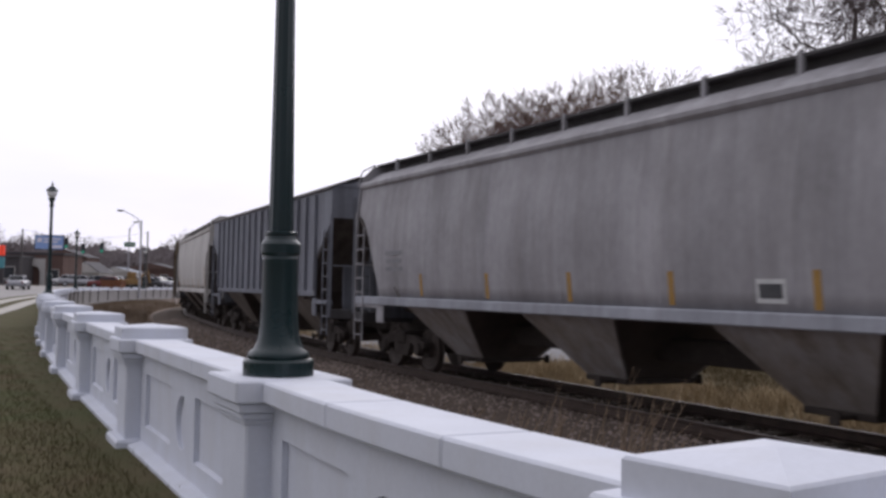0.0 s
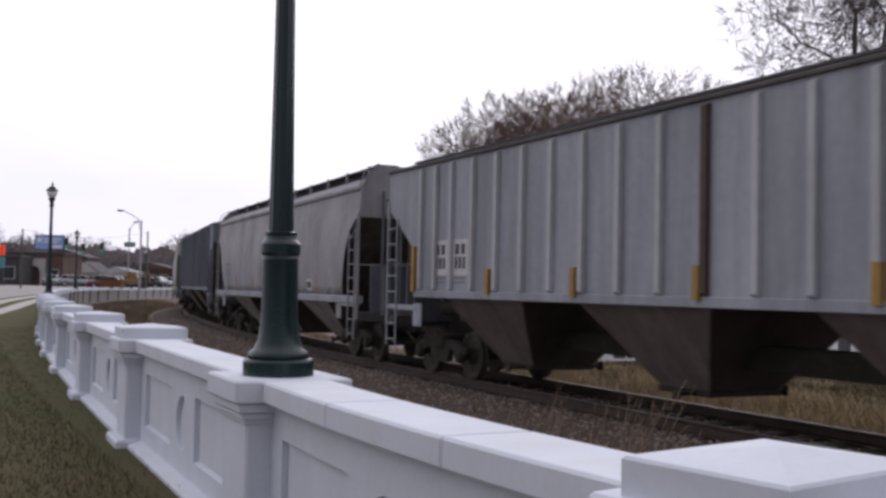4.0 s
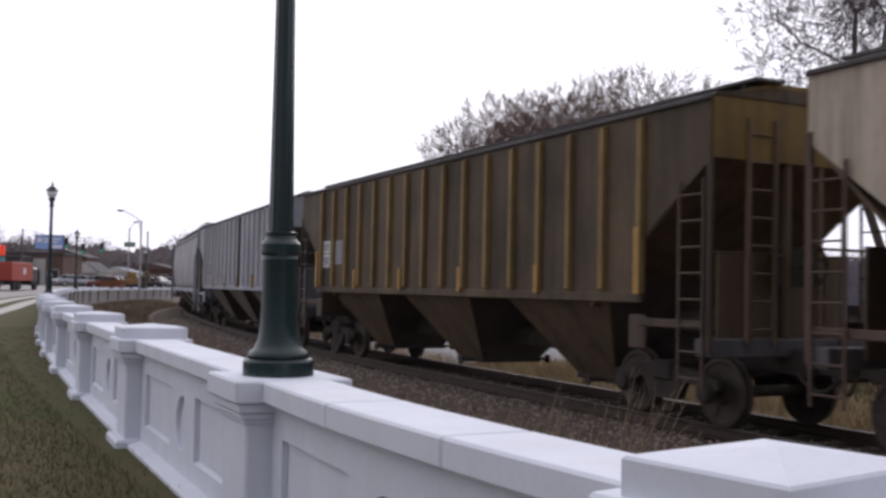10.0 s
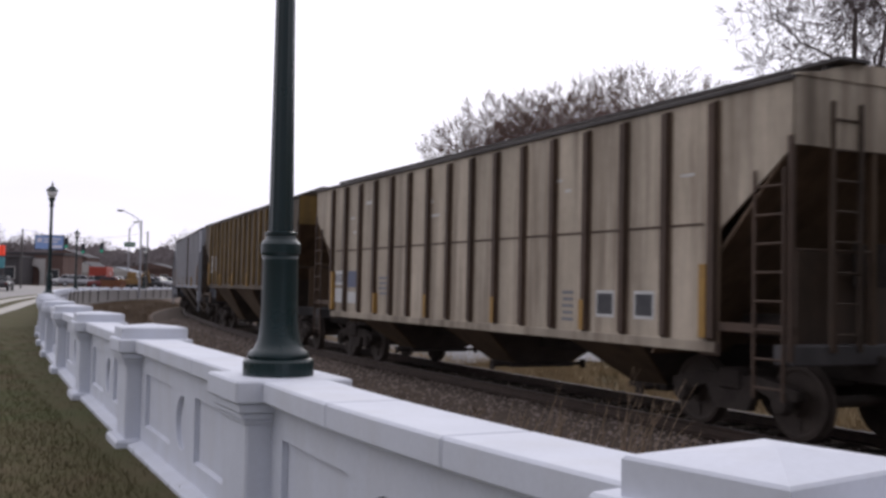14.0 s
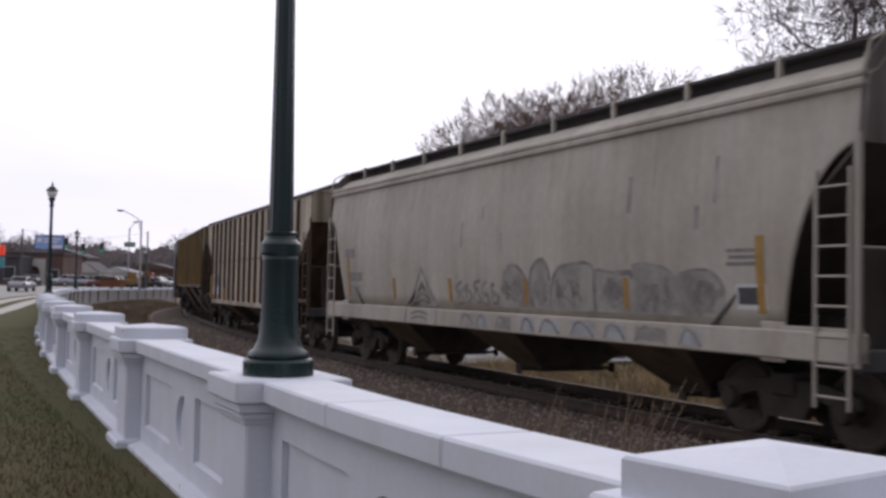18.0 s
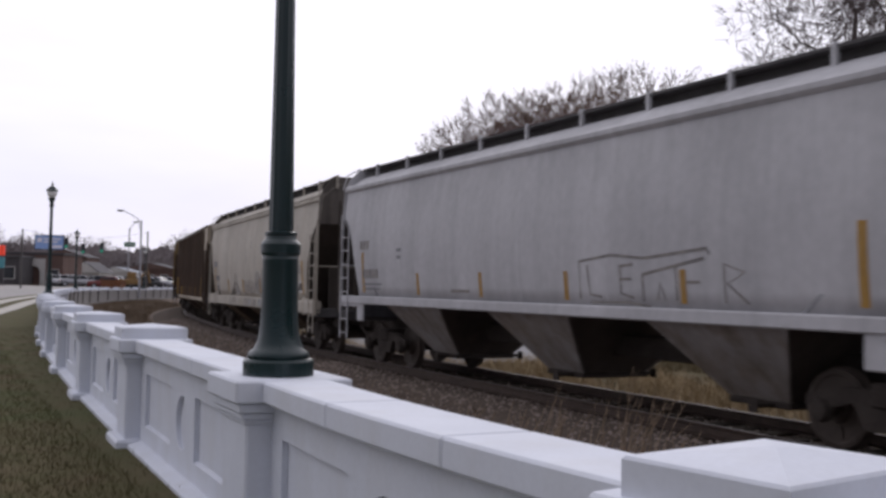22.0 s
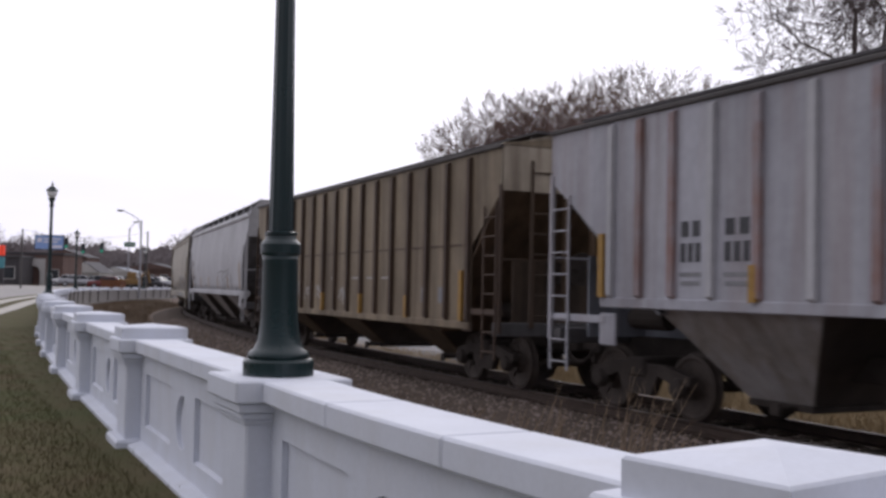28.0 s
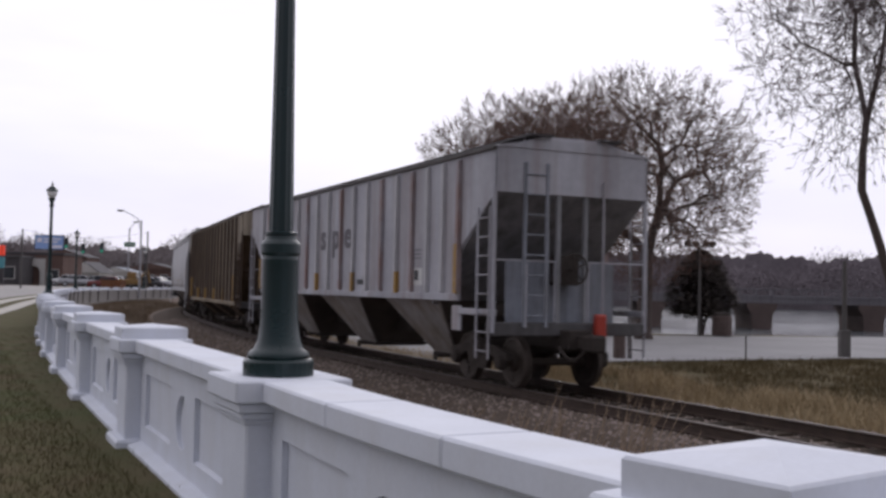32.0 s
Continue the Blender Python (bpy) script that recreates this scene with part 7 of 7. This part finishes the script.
def tall_light(px, r, top, reach, label):
    """A tall steel street light with a curved arm."""
    z0 = street_z(r)
    s = empty("highway_light", Matrix.Translation((column(px, r), r, z0)))
    bm = bmesh.new()
    tube(bm, (0, 0, -0.2), (0, 0, top), 0.11, 0.07, 10)
    part("mast", bm, M_STEELGREY, s)
    pts = [Vector((0, 0, top - 0.35)), Vector((-reach * 0.22, 0, top + 0.15)), Vector((-reach * 0.55, 0, top + 0.55)), Vector((-reach, 0, top + 0.85))]
    bm = bmesh.new()
    for a, b in zip(pts, pts[1:]):
        tube(bm, a, b, 0.045, n=6)
    tube(bm, (0, 0, top - 1.1), pts[1], 0.03, n=6)
    part("arm", bm, M_STEELGREY, s)
    bm = bmesh.new()
    bbox(bm, -reach - 0.5, -reach + 0.1, -0.12, 0.12, top + 0.78, top + 0.96, 0.04)
    part("luminaire", bm, M_STEELGREY, s)
    tagged(s, label, "street light")


tall_light(250, 92, 6.85, 1.75, "tall grey steel street light with a curved arm")
tall_light(229, 140, 8.2, -1.0, "tall grey steel street light farther along the street")


def sedan(name, paint_, label, wagon=False):
    car = empty(name)
    bm = bmesh.new()
    prism(bm, [(-2.15, 0.32), (-2.2, 0.62), (-2.05, 0.88), (-1.1, 0.95), (1.75, 0.95), (2.1, 0.86), (2.2, 0.55), (2.15, 0.32)], -0.86, 0.86)
    bmesh.ops.bevel(bm, geom=bm.edges[:], offset=0.05, segments=2, affect="EDGES")
    part("body", bm, paint_, car, smooth=True)
    bm = bmesh.new()
    back = 1.95 if wagon else 1.35
    prism(bm, [(-1.0, 0.93), (-0.35, 1.42), (back - 0.55, 1.45), (back, 0.93)], -0.74, 0.74)
    bmesh.ops.bevel(bm, geom=bm.edges[:], offset=0.05, segments=2, affect="EDGES")
    part("cabin", bm, paint_, car, smooth=True)
    for sy in (1, -1):
        for x0, x1, x2, x3 in ((-0.78, -0.32, 0.2, 0.2), (0.28, 0.28, back - 0.62, back - 0.2)):
            bm = bmesh.new()
            y0, y1 = sorted((sy * 0.735, sy * 0.752))
            prism(bm, [(x0, 1.0), (x1, 1.36), (x2, 1.36), (x3, 1.0)], y0, y1)
            part("side_window", bm, C_PANE, car)
        for x in (-1.38, 1.38):
            bm = bmesh.new()
            lathe_y(bm, [(0.20, -0.11), (0.33, -0.11), (0.33, 0.11), (0.20, 0.11)], 16)
            w = part("wheel", bm, C_TYRE, car)
            w.matrix_basis = Matrix.Translation((x, sy * 0.79, 0.33))
            bm = bmesh.new()
            lathe_y(bm, [(0.2, -0.115), (0.06, -0.118), (0.06, 0.118), (0.2, 0.115)], 12)
            part("rim", bm, M_STEELGREY, w)
        bm = bmesh.new()
        box(bm, -2.2, -2.17, sy * 0.72 - 0.14, sy * 0.72 + 0.14, 0.6, 0.76)
        part("headlight", bm, C_CARWHITE, car)
        bm = bmesh.new()
        box(bm, 2.17, 2.2, sy * 0.74 - 0.1, sy * 0.74 + 0.1, 0.62, 0.8)
        part("tail_light", bm, C_CARRED, car)
    for (xa, za, xb, zb) in ((-0.99, 0.97, -0.40, 1.39), (back - 0.03, 0.97, back - 0.5, 1.40)):
        bm = bmesh.new()
        sgn = -1 if xa < 0 else 1
        vs = [bm.verts.new(p) for p in ((xa + sgn * 0.012, -0.64, za), (xa + sgn * 0.012, 0.64, za), (xb + sgn * 0.012, 0.6, zb), (xb + sgn * 0.012, -0.6, zb))]
        f = bm.faces.new(vs)
        bmesh.ops.solidify(bm, geom=[f], thickness=0.008)
        part("windscreen", bm, C_PANE, car)
    return tagged(car, label, "car")


MODELS = {}
for key, pt, lb in (("white", C_CARWHITE, "white saloon car parked across the street"), ("dark", C_CARDARK, "dark saloon car parked across the street"), ("red", C_CARRED, "dark red saloon car parked across the street"), ("silver", C_SILVER, "silver saloon car parked across the street")):
    MODELS[key] = sedan("car", pt, lb)
used = set()
for key, px, r, ang in (("white", 122, 125, 10), ("silver", 140, 122, 20), ("white", 170, 138, -5), ("dark", 178, 128, 15), ("dark", 258, 118, 10), ("white", 268, 128, 5), ("silver", 283, 122, 160), ("red", 196, 112, 5), ("dark", 238, 150, 0), ("red", 262, 150, 0), ("silver", 296, 132, 10), ("white", 206, 130, 12)):
    m = Matrix.LocRotScale((column(px, r), r, street_z(r)), Euler((0, 0, radians(ang))), None)
    if key in used:
        copy_thing(MODELS[key], m)
    else:
        MODELS[key].matrix_basis = m
        used.add(key)


def digger(px, r):
    z = street_z(r)
    d = empty("excavator", Matrix.LocRotScale((column(px, r), r, z), Euler((0, 0, radians(55))), Vector((0.8, 0.8, 0.8))))
    for sy in (1, -1):
        bm = bmesh.new()
        bbox(bm, -1.5, 1.5, sy * 0.9 - 0.25, sy * 0.9 + 0.25, 0, 0.7, 0.18)
        part("track", bm, C_TYRE, d)
    bm = bmesh.new()
    bbox(bm, -1.3, 1.2, -1.0, 1.0, 0.75, 1.5, 0.08)
    part("chassis", bm, C_YELLOW, d)
    bm = bmesh.new()
    bbox(bm, 0.1, 1.1, 0.1, 1.0, 1.5, 2.5, 0.08)
    part("cab", bm, C_YELLOW, d)
    bm = bmesh.new()
    box(bm, 0.2, 1.0, 1.0, 1.012, 1.75, 2.35)
    part("cab_window", bm, C_PANE, d)
    bm = bmesh.new()
    prism(bm, [(1.0, 1.3), (1.2, 1.7), (2.6, 2.9), (2.8, 2.6)], -0.35, -0.05)
    part("boom", bm, C_YELLOW, d)
    bm = bmesh.new()
    prism(bm, [(2.6, 2.9), (2.85, 2.75), (3.3, 1.0), (3.05, 1.0)], -0.32, -0.08)
    part("stick", bm, C_YELLOW, d)
    bm = bmesh.new()
    prism(bm, [(2.8, 1.05), (3.4, 1.05), (3.3, 0.4), (2.7, 0.55)], -0.5, 0.1)
    part("bucket", bm, M_RUNNING, d)
    tagged(d, "yellow excavator standing among the parked cars", "excavator")


digger(234, 112)


def skip_box(px, r):
    s = empty("skip_container", Matrix.Translation((column(px, r), r, street_z(r))))
    bm = bmesh.new()
    prism(bm, [(-0.9, 0.25), (0.9, 0.25), (1.15, 1.15), (-1.15, 1.15)], -0.8, 0.8)
    part("body", bm, C_ORANGE, s)
    for k in range(4):
        bm = bmesh.new()
        box(bm, -0.8 + 0.5 * k, -0.72 + 0.5 * k, -0.86, -0.8, 0.3, 1.1)
        part("rib", bm, C_ORANGE, s)
    for xx in (-0.6, 0.6):
        bm = bmesh.new()
        box(bm, xx - 0.2, xx + 0.2, -0.8, 0.8, 0, 0.25)
        part("skid", bm, M_RUNNING, s)
    tagged(s, "rusty orange skip container at the work site", "container")


skip_box(204, 106)


def box_truck():
    t = empty("box_truck")
    bm = bmesh.new()
    bbox(bm, -1.2, 4.6, -1.2, 1.2, 0.95, 2.75, 0.06)
    part("cargo_box", bm, C_TRUCKRED, t)
    bm = bmesh.new()
    bbox(bm, -3.1, -1.3, -1.1, 1.1, 0.6, 2.35, 0.15)
    part("cab", bm, C_CARDARK, t)
    bm = bmesh.new()
    box(bm, -3.2, 4.5, -0.5, 0.5, 0.55, 0.95)
    part("chassis", bm, C_CARDARK, t)
    for x in (-2.4, 2.4, 3.5):
        for sy in (1, -1):
            bm = bmesh.new()
            lathe_y(bm, [(0.25, -0.15), (0.48, -0.15), (0.48, 0.15), (0.25, 0.15)], 16)
            w = part("wheel", bm, C_TYRE, t)
            w.matrix_basis = Matrix.Translation((x, sy * 0.95, 0.48))
    for sy in (1, -1):
        bm = bmesh.new()
        y0, y1 = sorted((sy * 1.202, sy * 1.21))
        box(bm, 0.8, 1.5, y0, y1, 1.6, 2.2)
        part("white_mark", bm, C_CARWHITE, t)
    bm = bmesh.new()
    box(bm, -3.14, -3.105, -0.95, 0.95, 1.5, 2.2)
    part("windscreen", bm, C_PANE, t)
    return tagged(t, "orange-red box truck driving along the street", "truck")


TRUCK = box_truck()
MOVERS = [(sedan("car", C_SILVER, "silver saloon car driving along the street"), [(0, 36, 104), (1, 55, 110), (3, 84, 122), (6, 112, 140), (9, 135, 160), (32, 260, 330)]),
          (sedan("car", C_CARDARK, "dark saloon car driving along the street"), [(0, -330, 70), (9, -70, 82), (14, 6, 98), (17, 45, 116), (20, 88, 134), (24, 130, 160), (32, 200, 230)]),
          (sedan("car", C_SILVER, "pale silver saloon car driving along the street"), [(0, -900, 60), (13, -160, 80), (17, 14, 92), (18, 42, 97), (19, 62, 102), (20, 76, 108), (22, 100, 122), (25, 128, 145), (32, 190, 230)]),
          (TRUCK, [(0, -700, 62), (6, -230, 78), (8, -90, 88), (9.5, 8, 98), (10, 32, 101), (11, 70, 108), (12, 118, 119), (13, 152, 131), (14, 185, 144), (17, 250, 186), (22, 300, 260), (32, 330, 420)])]


def mover_rows(keys):
    """Poses of a street vehicle from seconds, bearing and distance; it faces the way it goes."""
    pts = [(t, Vector((column(px, r), r, street_z(r)))) for t, px, r in keys]
    rows = []
    for i, (t, p) in enumerate(pts):
        a, b = pts[max(0, i - 1)][1], pts[min(len(pts) - 1, i + 1)][1]
        d = b - a
        rows.append((t, Matrix.LocRotScale(p, Euler((0, 0, math.atan2(d.y, d.x) + math.pi)), None)))
    return rows


# ---------------------------------------------------------------- what moves
def motions():
    times = [k * 1.0 for k in range(33)]
    for car, spec in CARS:
        walk(car, [(t, car_pose(spec, t)) for t in times])
    spin = [k * 4.0 / 30.0 for k in range(241)]
    for w, k in WHEELSETS:
        walk(w, [(t, Matrix.LocRotScale((k, 0, WHEEL_R), Euler((0, travelled(t) / WHEEL_R, 0)), None)) for t in spin])
    for thing, keys in MOVERS:
        walk(thing, mover_rows(keys))


motions()
